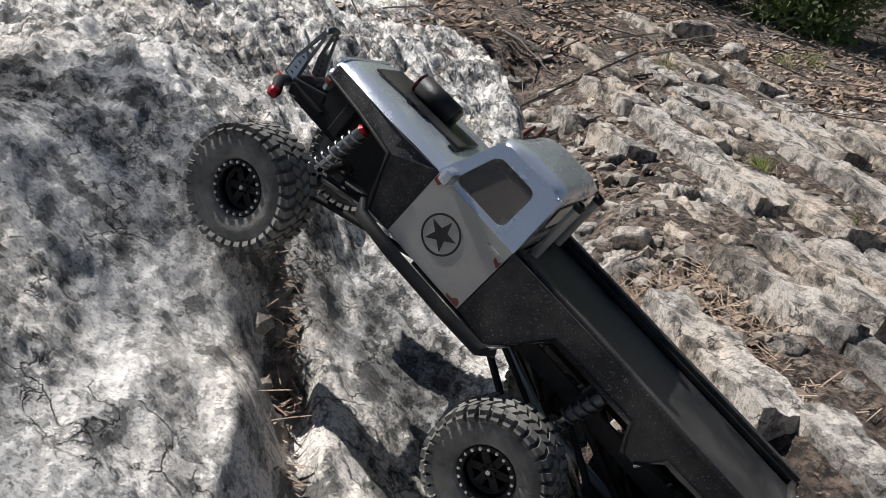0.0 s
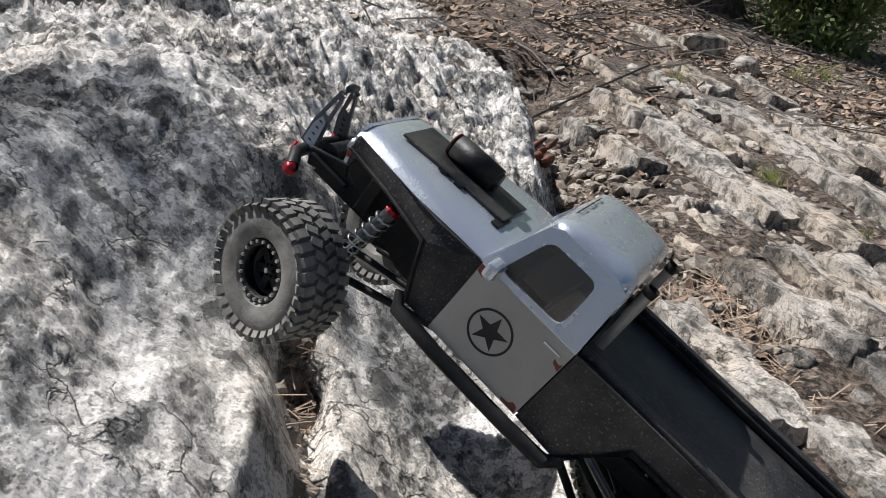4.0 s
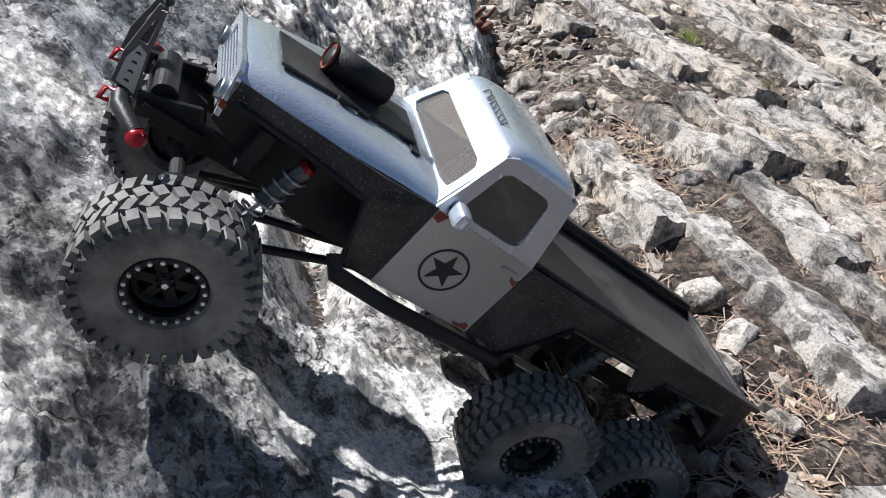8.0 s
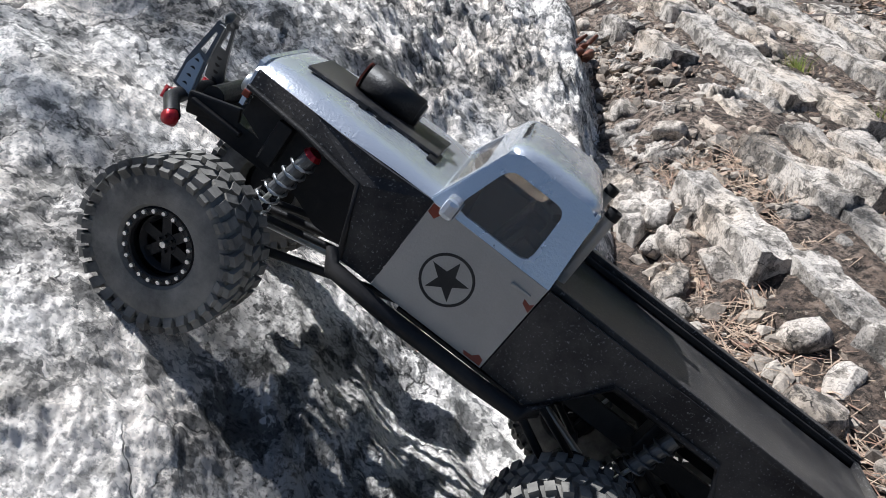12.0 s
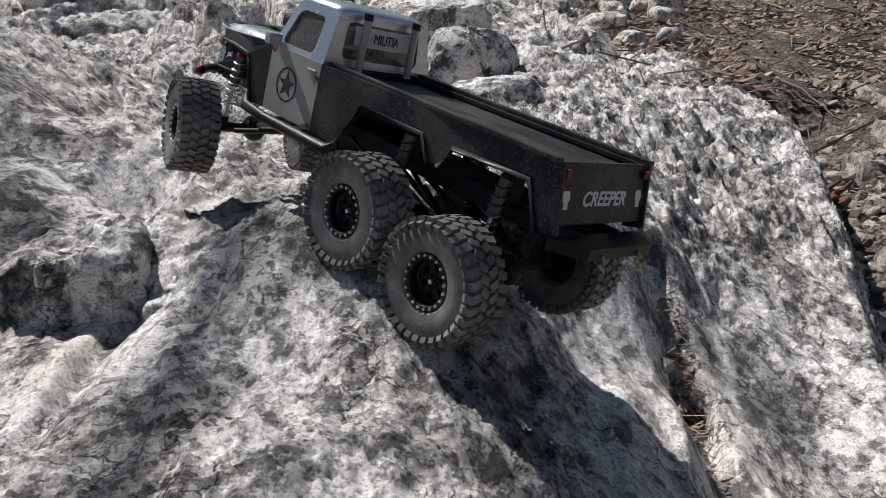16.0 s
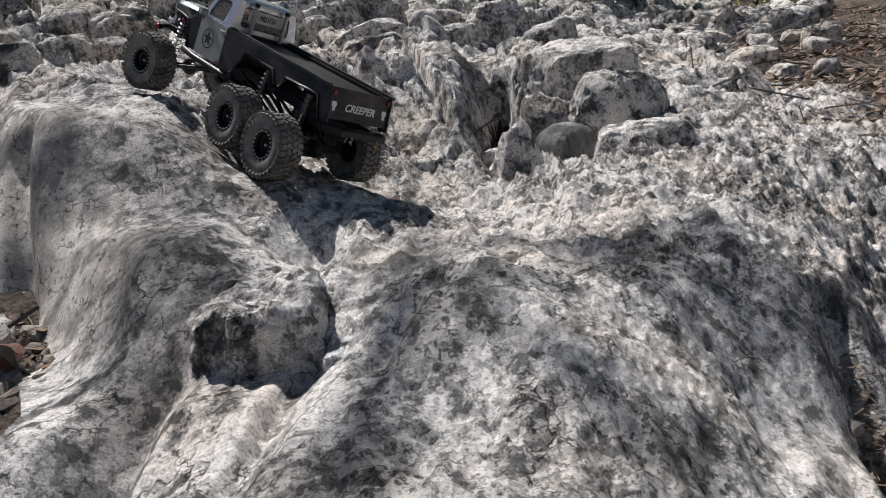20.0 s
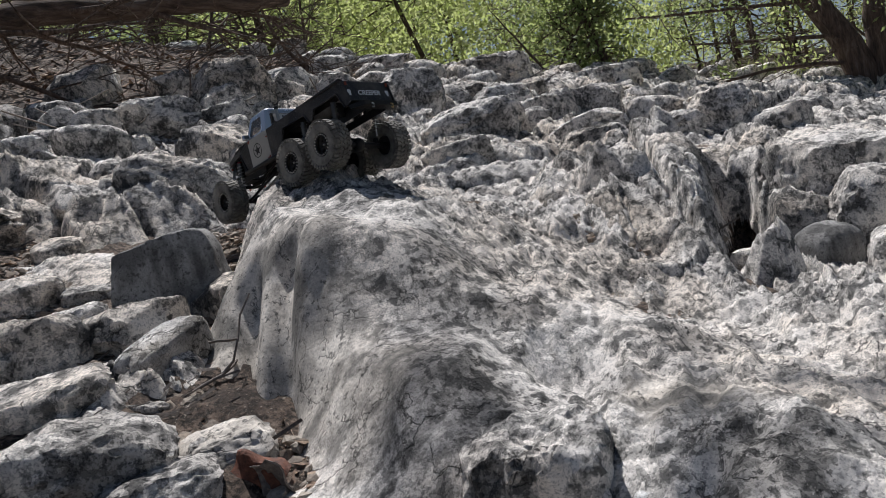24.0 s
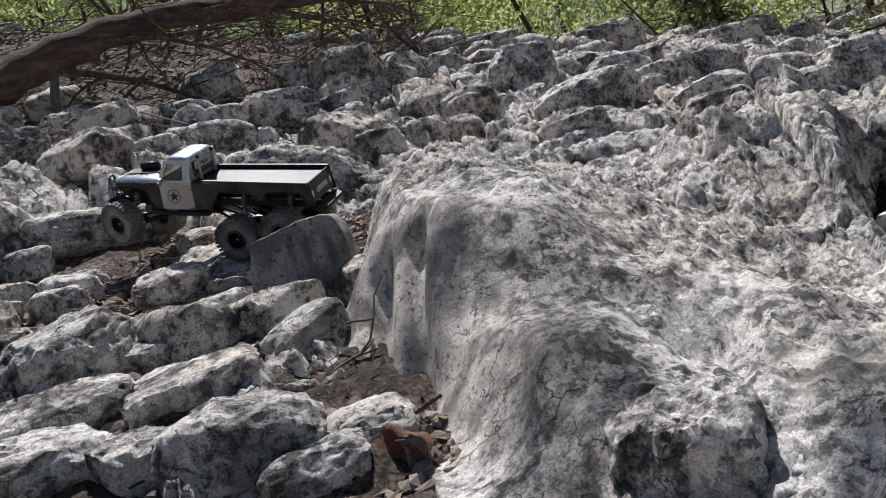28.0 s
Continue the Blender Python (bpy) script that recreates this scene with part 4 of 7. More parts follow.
def build_strata():
    slabs = [slab_mesh(i + 3) for i in range(10)]
    rng = random.Random(5)
    ribs = (
        (0.66, 2.55, 0.80, 1.86, 0.10, 0.10), (1.06, 3.25, 1.20, 2.60, 0.15, 0.11), (1.20, 2.62, 1.34, 2.02, 0.16, 0.11), (1.58, 3.05, 1.66, 2.40, 0.13, 0.12),
        (1.88, 3.48, 2.00, 2.47, 0.20, 0.14), (1.00, 1.64, 1.08, 1.22, 0.12, 0.13), (1.26, 1.98, 1.34, 1.46, 0.10, 0.12), (0.69, 1.58, 0.80, 1.20, 0.09, 0.09),
        (0.88, 2.22, 0.98, 1.70, 0.10, 0.09), (0.86, 1.68, 0.93, 1.25, 0.08, 0.08), (0.38, 1.22, 0.43, 0.86, 0.07, 0.07), (0.48, 0.90, 0.53, 0.70, 0.06, 0.06),
        (0.54, 0.70, 0.59, 0.45, 0.08, 0.07), (1.08, 3.86, 1.17, 3.45, 0.13, 0.11), (0.57, 3.02, 0.66, 2.64, 0.13, 0.12), (0.58, 3.50, 0.68, 3.12, 0.11, 0.09),
        (1.10, 4.95, 1.19, 4.40, 0.13, 0.10), (1.42, 4.0, 1.49, 3.55, 0.12, 0.09), (1.36, 3.35, 1.44, 2.65, 0.10, 0.09), (0.56, 1.45, 0.64, 1.10, 0.07, 0.07),
        (0.66, 1.12, 0.72, 0.80, 0.08, 0.07), (0.84, 1.18, 0.90, 0.86, 0.08, 0.08), (1.04, 1.18, 1.10, 0.74, 0.10, 0.09), (1.52, 2.35, 1.62, 1.65, 0.14, 0.12),
        (1.80, 2.45, 1.90, 1.75, 0.15, 0.11), (0.70, 0.76, 0.75, 0.48, 0.08, 0.07), (0.90, 0.80, 0.95, 0.50, 0.08, 0.07), (0.48, 2.40, 0.55, 2.10, 0.07, 0.06),
    )
    for k, (x0, y0, x1, y1, wide, high) in enumerate(ribs):
        lay_slab(slabs[k % 10], x0, y0, x1, y1, wide * 1.2, high * 1.6, rng.uniform(-20, -12), rng.uniform(0.035, 0.055), rng.uniform(-2, 2))
    for row in range(15):
        v = 0.52 + 0.15 * row + rng.uniform(-0.02, 0.02)
        u = rng.uniform(-3.4, -3.0)
        while u < 0.6:
            length = rng.uniform(0.15, 0.5)
            cu = u + length / 2
            x, y = 0.21 * cu + 0.98 * v, -0.98 * cu + 0.21 * v
            u += length + rng.uniform(0.0, 0.25)
            if rng.random() < (0.15 if v > 1.15 else 0.55) or not (0.36 < x < 2.8 and 0.1 < y < 3.4):
                continue
            if any(min(math.hypot(x - (a + (c - a) * q), y - (b + (d - b) * q)) for q in (0, 0.25, 0.5, 0.75, 1)) < 0.13 for a, b, c, d, _, _ in ribs):
                continue
            h = 0.5 * length
            lay_slab(rng.choice(slabs), x - 0.21 * h, y + 0.98 * h, x + 0.21 * h, y - 0.98 * h, rng.uniform(0.07, 0.13), rng.uniform(0.10, 0.14), rng.uniform(-22, -8), rng.uniform(0.03, 0.055), rng.uniform(-4, 4))


def scatter(name, count, region, make, mat, label, category, seed):
    """Loose pieces that nobody could count, in one mesh."""
    rng = random.Random(seed)
    spots = np.array([region(rng) for _ in range(count)])
    height = np.maximum(ground_z(spots[:, 0], spots[:, 1]), slope(spots[:, 0], spots[:, 1]) + outcrop(spots[:, 0], spots[:, 1]) + clefts(spots[:, 0], spots[:, 1]) - 0.02)
    verts, faces = [], []
    for (x, y), z in zip(spots, height):
        v, f = make(rng)
        m = pose(x, y, z, rng.uniform(-25, 25), rng.uniform(-25, 25), rng.uniform(0, 360))
        b = len(verts)
        verts += [tuple(m @ Vector(q)) for q in v]
        faces += [tuple(b + i for i in q) for q in f]
    return tagged(new(name, raw(name, verts, faces, mat)), label, category, kind="stuff")


PIECES = []


def pebble(rng, lo=0.005, hi=0.036):
    """A broken stone with flat, uneven faces."""
    if not PIECES:
        for k in range(12):
            bm = bmesh.new()
            bmesh.ops.create_icosphere(bm, subdivisions=1, radius=1)
            co = np.array([v.co[:] for v in bm.verts])
            own = random.Random(k)
            for _ in range(7):
                n = np.array([own.gauss(0, 1) for _ in range(3)])
                n /= np.linalg.norm(n)
                co -= np.outer(np.maximum(0, co @ n - own.uniform(0.45, 0.8)), n)
            PIECES.append((co, [tuple(v.index for v in f.verts) for f in bm.faces]))
            bm.free()
    co, faces = rng.choice(PIECES)
    s = lo + (hi - lo) * rng.random() ** 2.6
    return co * [s, s * rng.uniform(0.6, 1), s * rng.uniform(0.4, 0.8)], faces


def dead_leaf(rng):
    a, b = rng.uniform(0.008, 0.022), rng.uniform(0.004, 0.009)
    h = rng.uniform(0.002, 0.012)
    return [(-a, 0, h), (0, -b, 0.003), (a, 0, h), (0, b, 0.005)], [(0, 1, 2, 3)]


def big_leaf(rng):
    v, f = dead_leaf(rng)
    return [tuple(2.4 * q for q in p) for p in v], f


def big_twig(rng):
    v, f = twig(rng)
    k = rng.uniform(1.5, 4)
    return [(k * p[0], 1.6 * p[1], 1.6 * p[2] + 0.02) for p in v], f


def twig(rng):
    n, w = rng.uniform(0.03, 0.14), rng.uniform(0.0008, 0.003)
    k = rng.uniform(-0.02, 0.02)
    v = []
    for s, o in ((-n, 0), (0, k), (n, 0)):
        v += [(s, o - w, 0.004), (s, o + w, 0.004), (s, o, 0.004 + 2 * w)]
    return v, [(0, 1, 4, 3), (1, 2, 5, 4), (2, 0, 3, 5), (3, 4, 7, 6), (4, 5, 8, 7), (5, 3, 6, 8)]


def needle(rng):
    n, w = rng.uniform(0.02, 0.05), rng.uniform(0.0006, 0.0012)
    h = rng.uniform(0.002, 0.012)
    return [(-n, -w, h), (n, -w, 0.003), (n, w, 0.003), (-n, w, h)], [(0, 1, 2, 3)]


def right_side(rng):
    while True:
        x, y = rng.uniform(0.2, 3.2), rng.uniform(0.1, 6.5) * rng.uniform(0.3, 1)
        if x > 0.22:
            return x, y


def near_right(rng):
    return rng.uniform(0.30, 1.1), rng.uniform(0.15, 1.4)


def far_right(rng):
    return rng.uniform(-1.0, 4.0), rng.uniform(3.0, 8.0)


def open_ground():
    """Places on the left-hand slope that the bedrock leaves free."""
    g = np.random.default_rng(4)
    x, y = g.uniform(-4.5, -1.3, 40000), g.uniform(0.0, 2.2, 40000)
    free = outcrop(x, y) < 0.05
    return list(zip(x[free], y[free]))


OPEN = open_ground()
FOOT = [q for q in OPEN if math.hypot(q[0] + 1.70, (q[1] - 0.42) * 1.6) < 0.30 and float(outcrop(np.array([q[0]]), np.array([q[1]]))[0]) < 0.012]


def left_side(rng):
    return rng.choice(OPEN)


def ledge_foot(rng):
    return rng.choice(FOOT)


def joint(rng):
    t = rng.random()
    return -0.235 + 0.11 * t + rng.gauss(0, 0.009), 1.02 - 0.52 * t


def crest(rng):
    a = rng.uniform(2.5, 9)
    return -6.5 + rng.uniform(-3, 2.5) , rng.uniform(0.5, 8)


def build_scatter():
    scatter("gravel", 11000, right_side, pebble, RUBBLE, "loose tan limestone rubble between the strata", "gravel", 1)
    scatter("gravel", 8000, left_side, pebble, RUBBLE, "loose grey limestone rubble between boulders", "gravel", 2)
    scatter("leaf_litter", 6000, far_right, big_leaf, LITTER, "brown dead leaves on the shaded slope", "leaves", 3)
    scatter("leaf_litter", 9000, left_side, dead_leaf, LITTER, "brown dead leaves between the boulders", "leaves", 4)
    scatter("leaf_litter", 2500, right_side, dead_leaf, LITTER, "brown pine needles and dead leaves on rubble", "leaves", 5)
    scatter("leaf_litter", 700, ledge_foot, dead_leaf, LITTER, "curled brown leaves at the foot of the ledge", "leaves", 14)
    scatter("gravel", 500, ledge_foot, pebble, RUBBLE, "small broken stones at the foot of the ledge", "gravel", 15)
    scatter("twigs", 50, ledge_foot, twig, TWIG, "dry twigs at the foot of the ledge", "twigs", 16)
    scatter("needles", 4500, near_right, needle, LITTER, "thick brown needles between the lower blocks", "needles", 17)
    scatter("leaf_litter", 900, near_right, dead_leaf, LITTER, "curled brown leaves between the lower blocks", "leaves", 18)
    scatter("needles", 7000, far_right, needle, LITTER, "brown fallen needles on the shaded slope", "needles", 10)
    scatter("needles", 5000, right_side, needle, LITTER, "brown fallen needles between the strata", "needles", 11)
    scatter("needles", 2500, left_side, needle, LITTER, "brown fallen needles between the boulders", "needles", 12)
    scatter("needles", 4000, crest, needle, LITTER, "brown fallen needles below the trees", "needles", 13)
    scatter("leaf_litter", 260, joint, dead_leaf, LITTER, "dead leaves caught in the joint of the rock", "leaves", 19)
    scatter("needles", 500, joint, needle, LITTER, "brown needles caught in the joint of the rock", "needles", 20)
    scatter("gravel", 120, joint, pebble, RUBBLE, "crumbs of stone in the joint of the rock", "gravel", 21)
    scatter("twigs", 420, far_right, big_twig, TWIG, "dry grey twigs on the slope", "twigs", 6)
    scatter("twigs", 220, left_side, twig, TWIG, "dry grey twigs between the boulders", "twigs", 7)
    scatter("twigs", 1500, crest, big_twig, TWIG, "dry grey twigs below the trees", "twigs", 8)
    scatter("leaf_litter", 9000, crest, big_leaf, LITTER, "brown dead leaves below the trees", "leaves", 9)


build_boulders()
build_lone_block()
build_strata()


# ---- trees ----
def limb(verts, faces, pts, radii, sides=7):
    """A tapered, bending tube through pts."""
    first = len(verts)
    n = len(pts)
    for i, (p, r) in enumerate(zip(pts, radii)):
        d = (pts[min(i + 1, n - 1)] - pts[max(i - 1, 0)]).normalized()
        a = d.orthogonal().normalized()
        b = d.cross(a)
        for k in range(sides):
            t = 2 * math.pi * k / sides
            verts.append(tuple(p + (a * math.cos(t) + b * math.sin(t)) * r))
    for i in range(n - 1):
        for k in range(sides):
            q = first + i * sides
            faces.append((q + k, q + (k + 1) % sides, q + sides + (k + 1) % sides, q + sides + k))


def grow(rng, verts, faces, tips, start, way, length, radius, depth, droop=0.0, wander=0.25, sides=7):
    pts, radii = [start.copy()], [radius]
    p, d = start.copy(), way.normalized()
    steps = 7
    for i in range(steps):
        d = (d + Vector((rng.gauss(0, wander), rng.gauss(0, wander), rng.gauss(0, wander) - droop)) * 0.35).normalized()
        p = p + d * length / steps
        pts.append(p.copy())
        radii.append(max(0.003, radius * (1 - 0.75 * (i + 1) / steps)))
    limb(verts, faces, pts, radii, sides)
    if depth == 0:
        tips += pts[3:]
        return
    for i in range(2, steps + 1):
        for _ in range(2 if depth > 1 else 1):
            if rng.random() < 0.8:
                side = Vector((rng.gauss(0, 1), rng.gauss(0, 1), rng.gauss(0.1, 0.4))).normalized()
                grow(rng, verts, faces, tips, pts[i], (d * 0.5 + side).normalized(), length * rng.uniform(0.35, 0.6), radii[i] * 0.6, depth - 1, droop, wander, max(4, sides - 2))


def leaves(rng, tips, per, spread, size):
    """Many small leaves in clumps round the tips of the twigs."""
    verts, faces = [], []
    for t in tips:
        for _ in range(per):
            c = t + Vector((rng.gauss(0, spread), rng.gauss(0, spread), rng.gauss(0, spread * 0.7)))
            a = Vector((rng.gauss(0, 1), rng.gauss(0, 1), rng.gauss(0, 1))).normalized()
            b = a.orthogonal().normalized()
            s = size * rng.uniform(0.5, 1.2)
            q = len(verts)
            verts += [tuple(c - a * s), tuple(c - b * s * 0.45), tuple(c + a * s), tuple(c + b * s * 0.45)]
            faces.append((q, q + 1, q + 2, q + 3))
    return verts, faces


def tree(seed, height, radius, mat, label, per=10, spread=0.16, size=0.05, lean=(0, 0), depth=2, name="tree", bare=0.25):
    rng = random.Random(seed)
    verts, faces, tips = [], [], []
    p = Vector((0, 0, -0.15))
    d = Vector((lean[0], lean[1], 1)).normalized()
    pts, radii = [p.copy()], [radius * 1.25]
    steps = 9
    for i in range(steps):
        d = (d + Vector((rng.gauss(0, 0.09), rng.gauss(0, 0.09), 0.05))).normalized()
        p = p + d * height / steps
        pts.append(p.copy())
        radii.append(radius * (1 - 0.8 * (i + 1) / steps))
    limb(verts, faces, pts, radii, 9)
    for i in range(1, steps + 1):
        if i / steps < bare:
            continue
        for _ in range(3):
            side = Vector((rng.gauss(0, 1), rng.gauss(0, 1), rng.gauss(0.15, 0.35))).normalized()
            grow(rng, verts, faces, tips, pts[i], side, height * rng.uniform(0.18, 0.34) * (1.15 - 0.5 * i / steps), radii[i] * 0.5, depth - 1, 0.05)
    root = tagged(new(name), label, "tree", "trees of the hilltop")
    a = new("trunk", raw("trunk", verts, faces, BARK, True))
    a.parent = root
    if per:
        v, f = leaves(rng, tips, per, spread, size)
        b = new("crown", raw("crown", v, f, mat))
        b.parent = root
    return root


def put(root, x, y, turn=0.0, dz=0.0, scale=1.0):
    root.matrix_basis = pose(x, y, at(x, y) + dz, 0, 0, turn) @ Matrix.Scale(scale, 4)
    return root


def shade_tree():
    """The tall tree beside the slope: its thin boughs reach over the rock and dapple it."""
    g = random.Random(82)
    root = tagged(new("tree"), "tall tree whose thin leafy boughs hang over the rock", "tree", "trees of the hilltop")
    base = Vector((-3.6, -1.9, at(-3.6, -1.9) - 0.2))
    line = [base + Vector((0.02 * k + g.gauss(0, 0.03), 0.30 * k + g.gauss(0, 0.03), 0.86 * k)) for k in range(10)]
    verts, faces = [], []
    limb(verts, faces, line, [0.17 - 0.014 * k for k in range(10)], 12)
    ob = new("trunk", raw("trunk", verts, faces, BARK, True))
    ob.parent = root
    # each bough: the places on the rock that its leaves shade, their number and their spread
    for spots, count, spread in ((((-0.86, 0.84, 0.86), (-0.62, 0.90, 0.85), (-0.42, 0.84, 0.78), (-0.24, 0.95, 0.66)), 26, 0.055),
                                 (((-0.75, 0.62, 0.88), (-0.55, 0.45, 0.87), (-0.40, 0.55, 0.80), (-0.52, 0.34, 0.85)), 9, 0.13),
                                 (((-0.22, 0.24, 0.62), (-0.30, 0.34, 0.70)), 9, 0.08),
                                 (((-1.18, 0.50, 0.92), (-1.05, 0.30, 0.86)), 12, 0.09)):
        tips = [Vector(q) + SUN * 8.1 for q in spots]
        verts, faces = [], []
        start = line[8]
        limb(verts, faces, [start, start.lerp(tips[0], 0.5) + Vector((0, 0, 0.15))] + tips, [0.035, 0.022] + [0.012 - 0.002 * k for k in range(len(tips))], 7)
        ob = new("bough", raw("bough", verts, faces, BARK, True))
        ob.parent = root
        along = [a.lerp(b, k / 3) for a, b in zip(tips, tips[1:]) for k in range(3)] + tips[-1:]
        v, f = leaves(g, along, count // 3, spread, 0.05)
        ob = new("foliage", raw("foliage", v, f, LEAF))
        ob.parent = root


def forked_cedar():
    """The old cedar on the crest: two leaning stems, long dead boughs and thin green sprays."""
    g = random.Random(71)
    root = tagged(new("tree"), "gnarled dark cedar with a forked leaning trunk", "tree", "trees of the hilltop")
    stems = (((-1.80, 7.30, 1.10), (-1.84, 7.27, 1.48), (-1.91, 7.24, 1.72), (-1.99, 7.21, 1.90), (-2.08, 7.15, 2.08), (-2.20, 7.06, 2.28), (-2.45, 6.90, 2.70), (-2.60, 6.85, 3.4)),
             ((-1.72, 7.33, 1.10), (-1.68, 7.34, 1.50), (-1.70, 7.33, 1.90), (-1.62, 7.36, 2.40), (-1.66, 7.40, 3.2)))
    for k, stem in enumerate(stems):
        verts, faces = [], []
        limb(verts, faces, [Vector(q) for q in stem], [0.14 - 0.03 * k - 0.011 * i for i in range(len(stem))], 12)
        ob = new("trunk", raw("trunk", verts, faces, BARK, True))
        ob.parent = root
    dead = (((-1.93, 7.20, 1.76), (-1.97, 7.01, 1.80), (-2.38, 6.91, 1.88), (-2.72, 6.81, 1.94), (-3.04, 6.69, 2.01)),
            ((-2.12, 7.10, 2.14), (-2.15, 6.87, 2.13), (-2.56, 6.76, 2.20), (-3.07, 6.58, 2.28), (-3.46, 6.41, 2.35)),
            ((-1.86, 7.25, 1.55), (-2.10, 7.00, 1.60), (-2.45, 6.85, 1.64), (-2.80, 6.75, 1.62)),
            ((-2.20, 7.06, 2.28), (-2.50, 7.00, 2.45), (-2.95, 6.95, 2.50), (-3.35, 6.90, 2.62)),
            ((-1.68, 7.34, 1.80), (-1.40, 7.20, 1.90), (-1.05, 7.10, 1.92), (-0.75, 7.00, 2.00)))
    for bough in dead:
        pts = [Vector(q) for q in bough]
        verts, faces, tips = [], [], []
        limb(verts, faces, pts, [0.022 - 0.0035 * i for i in range(len(pts))], 7)
        for a, b in zip(pts[1:], pts[2:]):
            for k in range(3):
                way = Vector((g.gauss(-0.4, 0.6), g.gauss(-0.1, 0.6), g.gauss(0.1, 0.5)))
                grow(g, verts, faces, tips, a.lerp(b, k / 3), way, g.uniform(0.25, 0.55), 0.006, 1, 0.05, 0.3, 5)
        ob = new("dead_bough", raw("dead_bough", verts, faces, BARK, True))
        ob.parent = root
        if bough is not dead[2]:
            v, f = leaves(g, tips[::3], 5, 0.07, 0.028)
            ob = new("foliage", raw("foliage", v, f, CEDAR))
            ob.parent = root
    tips = [Vector((g.uniform(-3.4, -0.8), g.uniform(6.7, 7.6), g.uniform(2.7, 3.6))) for _ in range(40)]
    v, f = leaves(g, tips, 40, 0.2, 0.04)
    ob = new("crown", raw("crown", v, f, CEDAR))
    ob.parent = root


def build_trees():
    rng = random.Random(3)
    green = [tree(20 + k, rng.uniform(4.0, 5.5), 0.045, LEAF, "slender tree in fresh green spring leaf", 6, 0.26, 0.06, depth=2) for k in range(3)]
    dark = [tree(40 + k, rng.uniform(3.6, 5.0), 0.06, CEDAR, "dark green cedar with bare lower twigs", 6, 0.16, 0.045, depth=2, bare=0.12) for k in range(3)]
    spots = []
    first = {}
    for k in range(70):
        a = radians(rng.uniform(-38, 84))
        r = rng.uniform(10.5, 24)
        x, y = -0.3 - r * math.sin(a), -0.3 + r * math.cos(a)
        if any(math.hypot(x - u, y - v) < 1.0 for u, v in spots):
            continue
        spots.append((x, y))
        kind = dark[k % 3] if rng.random() < (0.6 if math.degrees(a) > 50 or math.degrees(a) < 5 else 0.25) else green[k % 3]
        s = rng.uniform(0.8, 1.5)
        if abs(math.degrees(a) - 52) < 34:
            s = min(s, 0.062 * r)
        if kind not in first:
            first[kind] = True
            put(kind, x, y, rng.uniform(0, 360), 0, s)
        else:
            copy_thing(kind, pose(x, y, at(x, y), 0, 0, rng.uniform(0, 360)) @ Matrix.Scale(s, 4))
    # the far woods: leaf masses behind the nearer trunks
    g = random.Random(17)
    tips = []
    for k in range(1150):
        a = radians(g.uniform(-45, 92))
        r = g.uniform(17, 34)
        x, y = -0.3 - r * math.sin(a), -0.3 + r * math.cos(a)
        tips.append(Vector((x, y, at(x, y) + g.uniform(0.0, 1.0) ** 1.3 * (2.0 + 0.26 * r))))
    v, f = leaves(g, tips, 55, 0.55, 0.075)
    tagged(new("far_woods", raw("far_woods", v, f, LEAF)), "sunlit green spring woods beyond the crest", "woods", kind="stuff")
    tips = []
    for k in range(520):
        a = radians(g.uniform(22, 56))
        r = g.uniform(10.8, 16)
        x, y = -0.3 - r * math.sin(a), -0.3 + r * math.cos(a)
        tips.append(Vector((x, y, at(x, y) + g.uniform(0.0, 1.0) ** 1.6 * (0.5 + 0.13 * r))))
    v, f = leaves(g, tips, 60, 0.32, 0.05)
    tagged(new("bushes", raw("bushes", v, f, LEAF)), "bright green bushes along the crest", "bushes", kind="stuff")
    verts, faces = [], []
    for k in range(40):
        a = radians(g.uniform(-45, 92))
        r = g.uniform(12, 28)
        p = Vector((-0.3 - r * math.sin(a), -0.3 + r * math.cos(a), 0))
        p.z = at(p.x, p.y) - 0.3
        lean = Vector((g.gauss(0, 0.12), g.gauss(0, 0.12), 1))
        limb(verts, faces, [p + lean * (7 * i / 5) + Vector((g.gauss(0, 0.06), g.gauss(0, 0.06), 0)) for i in range(6)], [g.uniform(0.02, 0.055) * (1 - 0.12 * i) for i in range(6)], 6)
    tagged(new("far_trunks", raw("far_trunks", verts, faces, BARK, True)), "slim grey-brown trunks of the far woods", "woods", kind="stuff")
    # the trees on the crest that stand out by themselves
    forked_cedar()
    put(tree(73, 2.4, 0.07, CEDAR, "small feathery cedar on the rock crest", 13, 0.17, 0.035, (-0.12, 0), 2, bare=0.2), -4.6, 8.2)
    put(tree(74, 3.6, 0.06, CEDAR, "cedar with many bare branches", 2, 0.2, 0.05, (0.05, 0), 2, bare=0.1), -8.6, 5.0)
    put(tree(75, 3.2, 0.055, CEDAR, "cedar with many bare branches", 2, 0.2, 0.05, (-0.05, 0), 2, bare=0.1), -7.9, 6.0)
    put(tree(76, 4.5, 0.30, CEDAR, "stout dark trunk with low green sprays", 22, 0.2, 0.05, (0.0, 0), 2, bare=0.3), 2.35, 7.6)
    put(tree(77, 1.5, 0.03, CEDAR, "low green cedar spray beside the stout trunk", 26, 0.14, 0.04, (0.5, -0.3), 2, bare=0.02), 2.85, 7.1)
    shade_tree()
